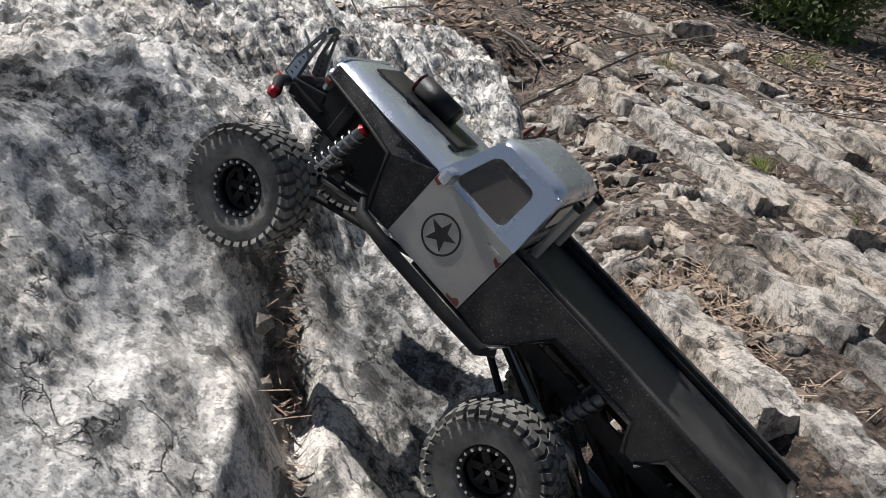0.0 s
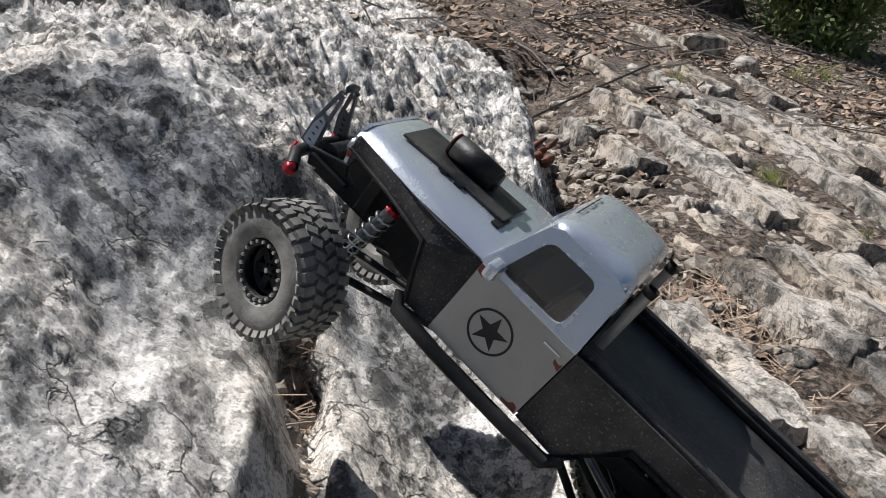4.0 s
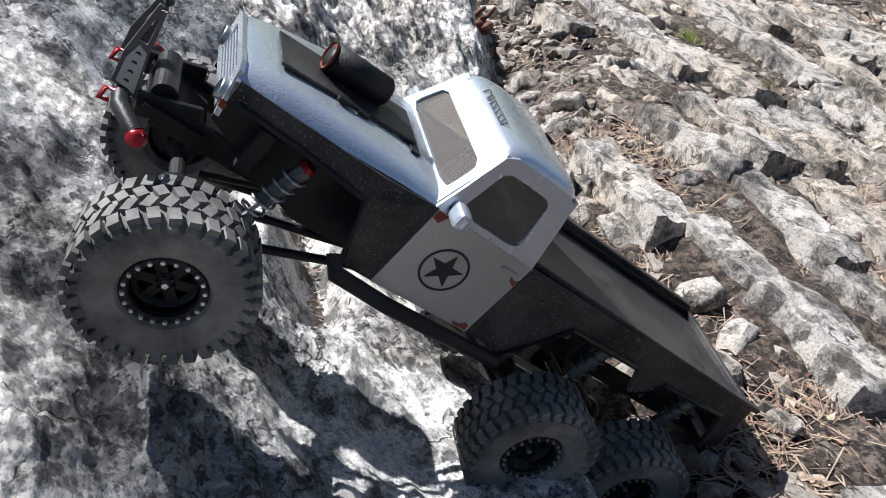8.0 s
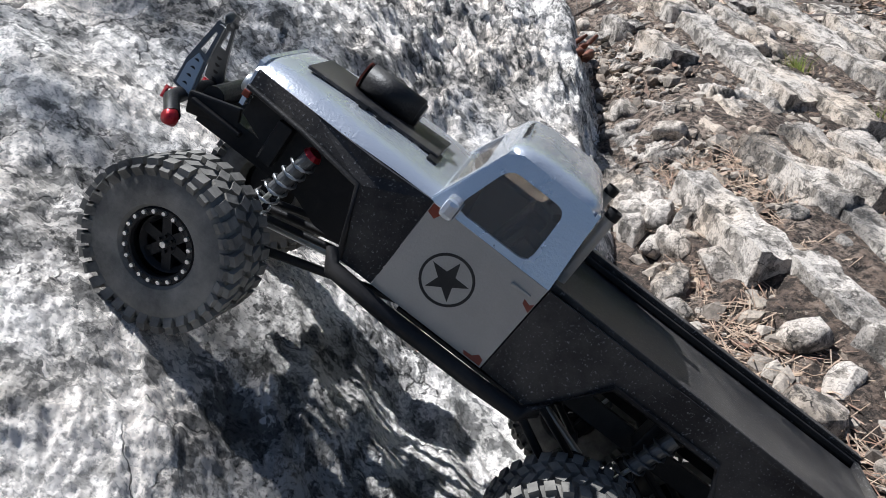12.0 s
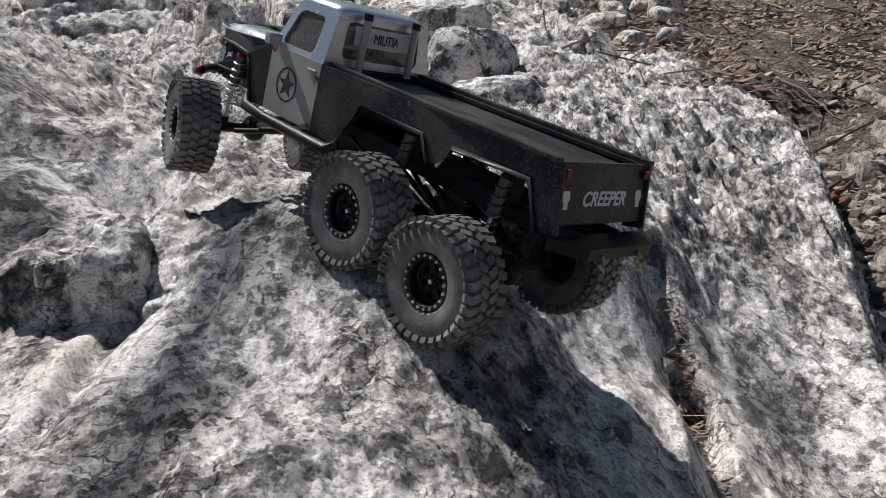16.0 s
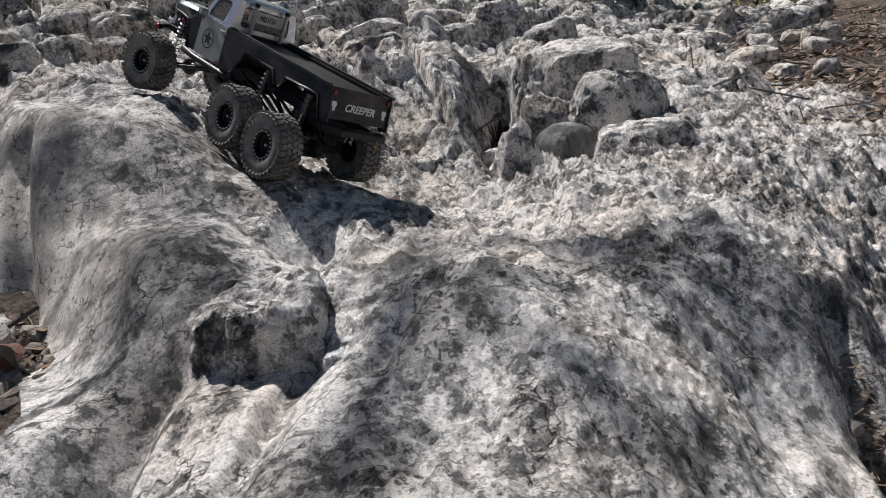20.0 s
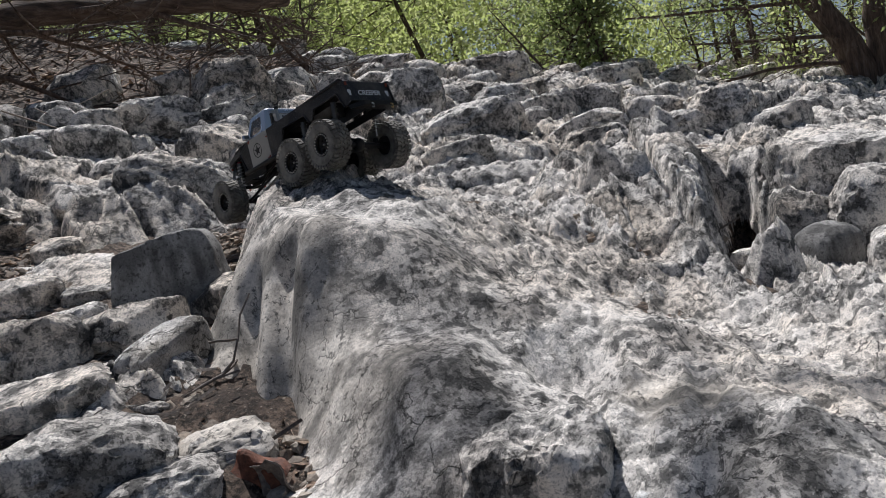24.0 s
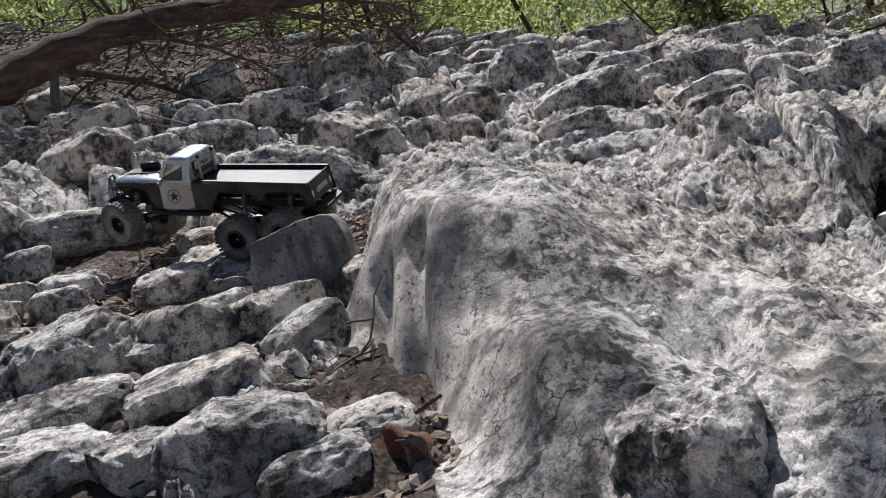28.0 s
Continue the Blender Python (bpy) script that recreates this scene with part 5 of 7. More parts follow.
    # bare thickets below the crest
    for k in range(30):
        a = radians(g.uniform(46, 78) if k < 17 else g.uniform(2, 34))
        r = g.uniform(7.0, 10.0) if k < 17 else g.uniform(8.6, 11.0)
        put(tree(200 + k, g.uniform(0.9, 1.9), 0.022, LEAF, "tangled bare grey shrub on the leaf-strewn crest", 1 if k % 3 == 0 else 0, 0.1, 0.03, (g.uniform(-0.8, 0.8), g.uniform(-0.8, 0.8)), 2, "shrub", 0.1),
            -0.3 - r * math.sin(a), -0.3 + r * math.cos(a), g.uniform(0, 360))
    # the dead trunk across the top of the slope
    g = random.Random(8)
    line = [Vector(q) for q in ((-4.62, 0.43, 2.16), (-4.70, 0.85, 2.311), (-4.69, 1.15, 2.435), (-4.69, 1.48, 2.544), (-4.68, 1.83, 2.611), (-4.69, 2.41, 2.66), (-4.62, 3.03, 2.70), (-4.6, 3.7, 2.73))]
    line = [Vector((-4.55, -0.1, 1.92))] + line
    trunk = tagged(new("fallen_tree"), "dead leaning tree trunk with broken bare branches", "tree")
    verts, faces = [], []
    fine = []
    for a, b in zip(line, line[1:]):
        fine += [a.lerp(b, q / 4) + Vector((g.gauss(0, 0.008), g.gauss(0, 0.008), g.gauss(0, 0.008))) for q in range(4)]
    limb(verts, faces, fine, [0.120 - 0.0022 * i + g.uniform(-0.003, 0.003) for i in range(len(fine))], 16)
    ob = new("trunk", raw("trunk", verts, faces, LOG, True))
    ob.parent = trunk
    for i, way, length in ((10, (0.5, 0.9, -0.25), 1.3), (13, (0.4, 1.0, 0.1), 1.2), (17, (-0.3, 0.9, -0.1), 1.0), (20, (0.4, 0.8, -0.2), 1.1), (24, (0.2, 1.0, -0.15), 1.2), (27, (-0.2, 1.0, 0.1), 0.9)):
        verts, faces, tips = [], [], []
        grow(g, verts, faces, tips, fine[i], Vector(way), length, 0.022, 2, 0.05, 0.3, 6)
        ob = new("branch", raw("branch", verts, faces, BARK, True))
        ob.parent = trunk


def grass_tuft(x, y, count, height, spread, seed):
    """A tuft of thin bent blades."""
    rng = random.Random(seed)
    verts, faces = [], []
    for _ in range(count):
        a, r = rng.uniform(0, 6.28), spread * rng.random()
        bx, by = r * math.cos(a), r * math.sin(a)
        w, h, lean = rng.uniform(0.0012, 0.0025), height * rng.uniform(0.5, 1.1), rng.uniform(0.1, 0.9)
        c, d = math.cos(a + rng.gauss(0, 0.6)), math.sin(a + rng.gauss(0, 0.6))
        q = len(verts)
        for f in (0, 0.5, 1):
            o, up = lean * h * f * f, h * (f - 0.25 * lean * f * f)
            ww = w * (1 - 0.85 * f)
            verts += [(bx + c * o - d * ww, by + d * o + c * ww, up), (bx + c * o + d * ww, by + d * o - c * ww, up)]
        faces += [(q, q + 1, q + 3, q + 2), (q + 2, q + 3, q + 5, q + 4)]
    ob = new("grass_tuft", raw("grass_tuft", verts, faces, GRASS))
    ob.matrix_basis = pose(x, y, surface(x, y) - 0.005)
    return tagged(ob, "small tuft of fresh green grass between stones", "grass", "grass tufts")


def stick(x, y, length, radius, turn, seed, dz=0.01, name="stick", label="dry grey stick lying on the rubble"):
    rng = random.Random(seed)
    verts, faces, tips = [], [], []
    c, s = math.cos(radians(turn)), math.sin(radians(turn))
    a, b = Vector((x - c * length / 2, y - s * length / 2, 0)), Vector((x + c * length / 2, y + s * length / 2, 0))
    pts = []
    for i in range(7):
        q = a.lerp(b, i / 6)
        q.z = surface(q.x, q.y) + dz + rng.uniform(0, 0.015)
        pts.append(q + Vector((rng.gauss(0, 0.006), rng.gauss(0, 0.006), 0)))
    limb(verts, faces, pts, [radius * (1 - 0.09 * i) for i in range(7)], 6)
    for i in (2, 4):
        grow(rng, verts, faces, tips, pts[i], Vector((rng.gauss(0, 1), rng.gauss(0, 1), 0.2)), length * 0.3, radius * 0.5, 0, 0.0, 0.2, 5)
    tagged(new(name, raw(name, verts, faces, TWIG, True)), label, "stick", "sticks")


def build_extras():
    for k, (x, y, n, h, sp) in enumerate(((0.97, 2.32, 90, 0.07, 0.045), (0.95, 3.45, 60, 0.13, 0.05), (1.09, 1.97, 30, 0.05, 0.03), (1.05, 0.98, 60, 0.06, 0.04), (1.22, 3.2, 40, 0.09, 0.04),
                                          (1.95, 4.6, 80, 0.12, 0.10), (-3.0, 8.0, 140, 0.30, 0.25), (-2.6, 7.9, 90, 0.25, 0.2), (2.3, 5.0, 80, 0.12, 0.10))):
        grass_tuft(x, y, n, h, sp, 300 + k)
    for k, (x, y, n, r, t) in enumerate(((0.36, 3.39, 0.34, 0.008, -55), (-1.78, 0.60, 0.20, 0.004, 100), (-2.05, 0.50, 0.16, 0.003, 70), (1.55, 4.6, 0.5, 0.008, 20), (2.2, 5.2, 0.8, 0.010, 150), (2.6, 6.0, 1.2, 0.02, -25),
                                         (0.6, 4.6, 0.5, 0.007, 10), (-0.2, 4.6, 0.6, 0.009, -30), (0.9, 5.4, 0.6, 0.007, 60), (-2.9, 0.45, 0.2, 0.003, 30), (0.33, 1.45, 0.16, 0.003, 20))):
        stick(x, y, n, r, t, 400 + k)
    # two whitish pebbles in the hollow of the outcrop
    for k, (x, y, s) in enumerate(((-0.800, 0.475, 0.034), (-0.808, 0.440, 0.040))):
        stone(boulder_mesh(301 + k, 4, PALE, 10, 0.5), x, y, (s, s * 0.8, s * 0.8), 0.05, 50 * k, name="pebble", label="small white stone lying in a hollow of the outcrop", group="pebbles", category="stone")
    # the curled piece of red-brown bark at the foot of the ledge
    g = random.Random(6)
    verts, faces = [], []
    n, m = 14, 10
    for layer in (0, 1):
        for i in range(n):
            for j in range(m):
                u, v = i / (n - 1), j / (m - 1) - 0.5
                edge = 1 - 0.25 * abs(2 * u - 1) ** 2
                a = v * 1.9
                r = 0.036 - 0.003 * layer + 0.004 * math.sin(9 * u)
                verts.append((0.09 * (u - 0.5), r * math.sin(a) * edge, r * math.cos(a) + 0.012 * math.sin(5 * u + 3 * v) + 0.003 * g.random()))
    for layer in (0, 1):
        for i in range(n - 1):
            for j in range(m - 1):
                q = layer * n * m + i * m + j
                f = (q, q + 1, q + m + 1, q + m)
                faces.append(f if layer else f[::-1])
    for i in range(n - 1):
        for j in (0, m - 1):
            q = i * m + j
            faces.append((q, q + m, q + m + n * m, q + n * m))
    for j in range(m - 1):
        for i in (0, n - 1):
            q = i * m + j
            faces.append((q, q + 1, q + 1 + n * m, q + n * m))
    verts = [(a + 0.005 * math.sin(60 * b + 40 * c), b + 0.003 * math.sin(90 * a), c * (0.75 + 0.3 * math.sin(45 * a + 70 * b))) for a, b, c in verts]
    ob = new("bark_piece", raw("bark_piece", verts, faces, REDBARK))
    ob.matrix_basis = pose(-1.43, 0.39, surface(-1.43, 0.39) + 0.02, 50, 20, 30)
    tagged(ob, "curled red-brown piece of dead bark at the foot of the ledge", "bark")
    ob = new("bark_piece", raw("bark_piece", verts, faces, TWIG, True))
    ob.matrix_basis = pose(-1.37, 0.36, surface(-1.37, 0.36) + 0.02, -50, 70, 60)
    tagged(ob, "grey splinter of dead bark at the foot of the ledge", "bark")
    # the rotten root beside the gully
    verts, faces, tips = [], [], []
    for k in range(4):
        grow(g, verts, faces, tips, Vector((0.18 + 0.02 * k, 2.12 - 0.03 * k, surface(0.2, 2.1) - 0.03)), Vector((0.5 + g.gauss(0, 0.3), -0.7 + g.gauss(0, 0.3), 0.5)), 0.12, 0.018, 0, 0.1, 0.5, 7)
    tagged(new("root", raw("root", verts, faces, REDBARK, True)), "rotten red-brown root in the gully", "root")
    # steel fence post
    post = tagged(new("fence_post"), "rusty steel fence post driven into the slope", "post")
    bm = bmesh.new()
    for sx, sy, ox in ((0.045, 0.006, 0), (0.006, 0.035, 0.02)):
        bmesh.ops.create_cube(bm, size=1, matrix=Matrix.Translation((0, ox if sx < sy else 0, 0.24)) @ Matrix.Diagonal((sx, sy, 0.60, 1)))
    part("post", bm, POST, post)
    for k in range(7):
        bm = bmesh.new()
        bmesh.ops.create_cube(bm, size=1, matrix=Matrix.Translation((0, -0.006, 0.02 + 0.075 * k)) @ Matrix.Diagonal((0.012, 0.008, 0.016, 1)))
        part("stud", bm, POST, post)
    post.matrix_basis = pose(-4.62, 1.0, 1.92, -8, 13, 80)


build_trees()
build_scatter()
build_extras()


# ---- the model truck: x ahead, y to its left, z up; metres ----
def add_box(bm, x, y, z, sx, sy, sz, m=None):
    t = Matrix.Translation((x, y, z)) @ (m or Matrix()) @ Matrix.Diagonal((sx, sy, sz, 1))
    return bmesh.ops.create_cube(bm, size=1, matrix=t)["verts"]


def bevelled_box(x, y, z, sx, sy, sz, r=0.002, m=None):
    bm = bmesh.new()
    add_box(bm, x, y, z, sx, sy, sz, m)
    bmesh.ops.bevel(bm, geom=bm.edges[:], offset=r, segments=2, affect="EDGES", profile=0.6)
    return bm


def add_tube(bm, a, b, ra, rb=None, sides=12):
    a, b = Vector(a), Vector(b)
    d = b - a
    m = Matrix.Translation((a + b) / 2) @ d.to_track_quat("Z", "Y").to_matrix().to_4x4()
    bmesh.ops.create_cone(bm, cap_ends=True, segments=sides, radius1=ra, radius2=ra if rb is None else rb, depth=d.length, matrix=m)


def pipe(points, r, sides=10):
    bm = bmesh.new()
    verts, faces = [], []
    limb(verts, faces, [Vector(p) for p in points], [r] * len(points), sides)
    vs = [bm.verts.new(v) for v in verts]
    for f in faces:
        bm.faces.new([vs[i] for i in f])
    return bm


def prism(outline, place, thick):
    """A plate: its outline in (u, v), laid into space by place(u, v, depth)."""
    bm = bmesh.new()
    front = [bm.verts.new(place(u, v, 0)) for u, v in outline]
    back = [bm.verts.new(place(u, v, thick)) for u, v in outline]
    bm.faces.new(front)
    bm.faces.new(back[::-1])
    n = len(outline)
    for i in range(n):
        bm.faces.new((front[i], back[i], back[(i + 1) % n], front[(i + 1) % n]))
    bmesh.ops.recalc_face_normals(bm, faces=bm.faces[:])
    return bm


def ray_out(poly, c, ang):
    """How far the outline poly lies from c in the direction ang."""
    best = 1e9
    dx, dy = math.cos(ang), math.sin(ang)
    for (x0, y0), (x1, y1) in zip(poly, poly[1:] + poly[:1]):
        ex, ey = x1 - x0, y1 - y0
        den = dx * ey - dy * ex
        if abs(den) < 1e-12:
            continue
        t = ((x0 - c[0]) * ey - (y0 - c[1]) * ex) / den
        s = ((x0 - c[0]) * dy - (y0 - c[1]) * dx) / den
        if t > 0 and -1e-9 <= s <= 1 + 1e-9:
            best = min(best, t)
    return best


def rounded(poly, r, n=5):
    """poly with round corners."""
    out = []
    k = len(poly)
    for i in range(k):
        p, a, b = Vector(poly[i]), Vector(poly[i - 1]), Vector(poly[(i + 1) % k])
        u, v = (a - p), (b - p)
        q = min(r, u.length * 0.45, v.length * 0.45)
        s, e = p + u.normalized() * q, p + v.normalized() * q
        for j in range(n + 1):
            t = j / n
            out.append(tuple((s * (1 - t) + p * t) * (1 - t) + (p * (1 - t) + e * t) * t))
    return out


def framed(outer, inner, place, thick, n=72):
    """A plate with an opening."""
    c = (sum(p[0] for p in inner) / len(inner), sum(p[1] for p in inner) / len(inner))
    bm = bmesh.new()
    rings = []
    angs = sorted([2 * math.pi * k / n for k in range(n)] + [math.atan2(p[1] - c[1], p[0] - c[0]) % (2 * math.pi) for p in outer])
    for poly, d in ((outer, 0), (inner, 0), (inner, thick), (outer, thick)):
        ring = []
        for a in angs:
            r = ray_out(poly, c, a)
            ring.append(bm.verts.new(place(c[0] + r * math.cos(a), c[1] + r * math.sin(a), d)))
        rings.append(ring)
    m = len(angs)
    for p, q in zip(rings, rings[1:] + rings[:1]):
        for i in range(m):
            bm.faces.new((p[i], p[(i + 1) % m], q[(i + 1) % m], q[i]))
    bmesh.ops.recalc_face_normals(bm, faces=bm.faces[:])
    return bm


def lathe(profile, sides=48, bm=None):
    """A body turned round the y axis: profile of (y, radius)."""
    bm = bm or bmesh.new()
    rings = [[bm.verts.new((r * math.cos(2 * math.pi * k / sides), y, r * math.sin(2 * math.pi * k / sides))) for k in range(sides)] for y, r in profile]
    for p, q in zip(rings, rings[1:]):
        for k in range(sides):
            bm.faces.new((p[k], p[(k + 1) % sides], q[(k + 1) % sides], q[k]))
    return bm


TYRE_R, HUB_Y = 0.0695, 0.112


def tyre_bm():
    bm = lathe([(-0.017, 0.029), (-0.025, 0.034), (-0.0275, 0.043), (-0.0275, 0.053), (-0.024, 0.0615), (-0.018, 0.0650), (0.018, 0.0650),
                (0.024, 0.0615), (0.0275, 0.053), (0.0275, 0.043), (0.025, 0.034), (0.017, 0.029)], 64)
    return bm


def tread_bm():
    bm = bmesh.new()
    n = 32
    for k in range(n):
        a = 2 * math.pi * k / n
        for y, w, l, turn, shift in ((0.0205, 0.013, 0.0085, 10, 0.0), (-0.0205, 0.013, 0.0085, -10, 0.5), (0.0068, 0.012, 0.0080, -26, 0.3), (-0.0068, 0.012, 0.0080, 26, 0.8)):
            b = a + shift * 2 * math.pi / n
            m = Matrix.Rotation(b, 4, "Y") @ Matrix.Translation((0, y, 0.0668)) @ Matrix.Rotation(radians(turn), 4, "Z") @ Matrix.Diagonal((l, w, 0.0054, 1))
            vs = bmesh.ops.create_cube(bm, size=1, matrix=m)["verts"]
        for side in (1, -1):
            m = Matrix.Rotation(a, 4, "Y") @ Matrix.Translation((0, side * 0.0258, 0.0595)) @ Matrix.Rotation(radians(side * -32), 4, "X") @ Matrix.Diagonal((0.0075, 0.0045, 0.010, 1))
            bmesh.ops.create_cube(bm, size=1, matrix=m)
    return bm


def rim_bm():
    bm = lathe([(-0.016, 0.0285), (-0.010, 0.0265), (0.010, 0.0255), (0.012, 0.0235), (0.0085, 0.0200), (0.0075, 0.0195)], 48)
    for k in range(6):
        a = 2 * math.pi * k / 6
        m = Matrix.Rotation(a, 4, "Y") @ Matrix.Translation((0, 0.0085, 0.014)) @ Matrix.Diagonal((0.0085, 0.004, 0.016, 1))
        bmesh.ops.create_cube(bm, size=1, matrix=m)
    add_tube(bm, (0, -0.012, 0), (0, 0.011, 0), 0.0095, 0.0085, 20)
    add_tube(bm, (0, -0.010, 0), (0, -0.006, 0), 0.0268, 0.0262, 40)
    for k in range(6):
        a = 2 * math.pi * (k + 0.5) / 6
        c = Vector((math.cos(a) * 0.0062, 0.0115, math.sin(a) * 0.0062))
        add_tube(bm, c, c + Vector((0, 0.0025, 0)), 0.0014, None, 6)
    return bm


def ring_bm():
    return lathe([(0.0175, 0.0245), (0.0215, 0.0250), (0.0225, 0.0262), (0.0225, 0.0305), (0.0210, 0.0318), (0.0175, 0.0318)], 48)


def bolt_mesh():
    bm = bmesh.new()
    add_tube(bm, (0, 0.0222, 0.0283), (0, 0.0250, 0.0283), 0.0020, 0.0017, 8)
    return mesh_of(bm, "bolt", BOLT)


def build_wheels(truck):
    meshes = {"tyre": mesh_of(tyre_bm(), "tyre", RUBBER), "tread": mesh_of(tread_bm(), "tread", RUBBER), "rim": mesh_of(rim_bm(), "rim", PLASTIC), "beadlock_ring": mesh_of(ring_bm(), "beadlock_ring", PLASTIC)}
    for me in meshes.values():
        me.polygons.foreach_set("use_smooth", np.ones(len(me.polygons), dtype=bool))
        me.set_sharp_from_angle(angle=radians(35))
    nut = bmesh.new()
    add_tube(nut, (0, 0.011, 0), (0, 0.016, 0), 0.0032, 0.0028, 6)
    meshes["hub_nut"] = mesh_of(nut, "hub_nut", BOLT)
    bolt = bolt_mesh()
    wheels = {}
    for row in "fmr":
        for side in (1, -1):
            w = new("wheel")
            w.parent = truck
            for name, me in meshes.items():
                o = new(name, me)
                o.parent = w
                if name == "tread":
                    tagged(o, "worn chunky tread lugs", kind="stuff")
            for k in range(20):
                o = new("bolt", bolt)
                o.parent = w
                o.matrix_basis = Matrix.Rotation(2 * math.pi * k / 20, 4, "Y")
            wheels[row, side] = w
    return wheels


def side_y(x):
    """Half the width of the lower body at x."""
    if x > 0.165:
        return 0.093 - (x - 0.165) / 0.118 * 0.031
    if x > -0.02:
        return 0.093
    return 0.093 - (-0.02 - x) / 0.36 * 0.009


def cab_y(z):
    return 0.0915 - max(0.0, z - 0.085) * 0.24


def star_outline(r):
    return [(r * (1 if k % 2 == 0 else 0.40) * math.sin(2 * math.pi * k / 10), r * (1 if k % 2 == 0 else 0.40) * math.cos(2 * math.pi * k / 10)) for k in range(10)]


def text_mesh(body, size, mat, extrude=0.0004, shear=0.0, bold=0.0):
    cu = bpy.data.curves.new("lettering", "FONT")
    cu.body, cu.size, cu.extrude, cu.align_x, cu.align_y, cu.shear, cu.offset = body, size, extrude, "CENTER", "CENTER", shear, bold
    ob = new("lettering", cu)
    dg = bpy.context.evaluated_depsgraph_get()
    me = bpy.data.meshes.new_from_object(ob.evaluated_get(dg))
    bpy.data.objects.remove(ob)
    me.materials.clear()
    me.materials.append(mat)
    return me


def build_body(truck):
    P = lambda name, bm, mat, label="", smooth=False, parent=truck: part(name, bm, mat, parent, label, smooth)
    for s in (1, -1):
        # front wing
        lay = lambda u, v, d: (u, s * (side_y(u) - d), v)
        wing = [(0.111, 0.0), (0.144, 0.0), (0.150, 0.020), (0.165, 0.060), (0.225, 0.061), (0.284, 0.058), (0.284, 0.074), (0.225, 0.079), (0.165, 0.084), (0.111, 0.087)]
        w = P("front_wing", prism(wing, lay, 0.003), BLACK)
        edge = [(0.143, 0.001), (0.150, 0.020), (0.165, 0.060), (0.225, 0.061), (0.284, 0.058)]
        P("wing_lip", pipe([(u, s * (side_y(u) + 0.001), v) for u, v in edge], 0.0026, 8), PLASTIC, "", True, w)
        # door with its window frame
        low = [(0.0005, 0.0), (0.1105, 0.0), (0.1105, 0.0865), (0.0005, 0.0865)]
        d = P("door", prism(low, lambda u, v, q: (u, s * (0.0935 - q), v), 0.003), DOOR, "weathered grey door with a black star")
        ring = [(0.0225 * math.cos(2 * math.pi * k / 40), 0.0225 * math.sin(2 * math.pi * k / 40)) for k in range(40)]
        hole = [(a * 0.90, b * 0.90) for a, b in ring]
        P("star_ring", framed(ring, hole, lambda u, v, q: (0.0655 + u, s * (0.0939 - q), 0.0425 + v), 0.0004, 40), DECAL, "black stencilled ring", False, d)
        P("star", prism(star_outline(0.0182), lambda u, v, q: (0.0655 - s * u, s * (0.0939 - q), 0.0425 + v), 0.0004), DECAL, "black five-pointed star", False, d)
        chips = [[(0.002, 0.001), (0.018, 0.001), (0.020, 0.004), (0.012, 0.0045), (0.008, 0.009), (0.003, 0.007)], [(0.001, 0.062), (0.009, 0.066), (0.010, 0.070), (0.004, 0.068), (0.001, 0.071)], [(0.103, 0.076), (0.110, 0.078), (0.110, 0.086), (0.098, 0.086)]]
        for c in chips:
            P("rust_patch", prism(c, lambda u, v, q: (u, s * (0.0937 - q), v), 0.0003), RUST, "chipped paint showing red primer", False, d)
        P("door_handle", bevelled_box(0.017, s * 0.0948, 0.074, 0.018, 0.003, 0.003, 0.001), DOOR, "", False, d)
        frame_o = [(0.0, 0.0865), (0.114, 0.0865), (0.106, 0.105), (0.089, 0.148), (0.078, 0.1535), (0.016, 0.1535), (0.005, 0.149)]
        frame_i = rounded([(0.026, 0.0925), (0.096, 0.0925), (0.080, 0.1405), (0.027, 0.1405)], 0.010)
        f = P("window_frame", framed(frame_o, frame_i, lambda u, v, q: (u, s * (cab_y(v) + 0.0015 - q), v), 0.004), SILVER, "", False)
        P("pane", prism(frame_i, lambda u, v, q: (u, s * (cab_y(v) - 0.0012 - q), v), 0.0006), GLASS, "smoked side window", False, f)
        # bed side with two wheel arches
        side = [(-0.001, 0.0), (-0.050, -0.003), (-0.089, 0.0565), (-0.194, 0.0565), (-0.211, 0.030), (-0.227, 0.030), (-0.243, 0.0555), (-0.349, 0.0585), (-0.372, 0.012), (-0.397, 0.018), (-0.381, 0.0875), (-0.001, 0.0865)]
        b = P("bed_side", prism(side, lay, 0.003), BLACK, "black textured pickup bed side")
        for arch in (side[1:5], side[5:9]):
            P("arch_lip", pipe([(u, s * (side_y(u) + 0.002), v) for u, v in arch], 0.003, 8), BLACK, "", True, b)
        P("bed_rail", bevelled_box(-0.19, s * 0.0835, 0.088, 0.378, 0.011, 0.006, 0.0015, Matrix.Rotation(radians(-s * 1.4), 4, "Z")), BLACK)
        P("rail_step", bevelled_box(-0.19, s * 0.0755, 0.0825, 0.372, 0.006, 0.006, 0.0012, Matrix.Rotation(radians(-s * 1.4), 4, "Z")), PLASTIC)
        # sill bar
        P("rock_slider", pipe([(0.150, s * 0.090, 0.004), (0.143, s * 0.099, -0.007), (0.09, s * 0.1005, -0.010), (0.0, s * 0.1005, -0.010), (-0.045, s * 0.099, -0.009), (-0.056, s * 0.088, -0.002)], 0.0075, 12), PLASTIC, "scuffed black sill tube", True)
        # mirror
        mi = P("mirror", bevelled_box(0.098, s * 0.103, 0.095, 0.012, 0.022, 0.016, 0.004), SILVER)
        P("mirror_glass", bevelled_box(0.0916, s * 0.103, 0.095, 0.001, 0.017, 0.011, 0.0004), STEEL, "pale mirror glass", False, mi)
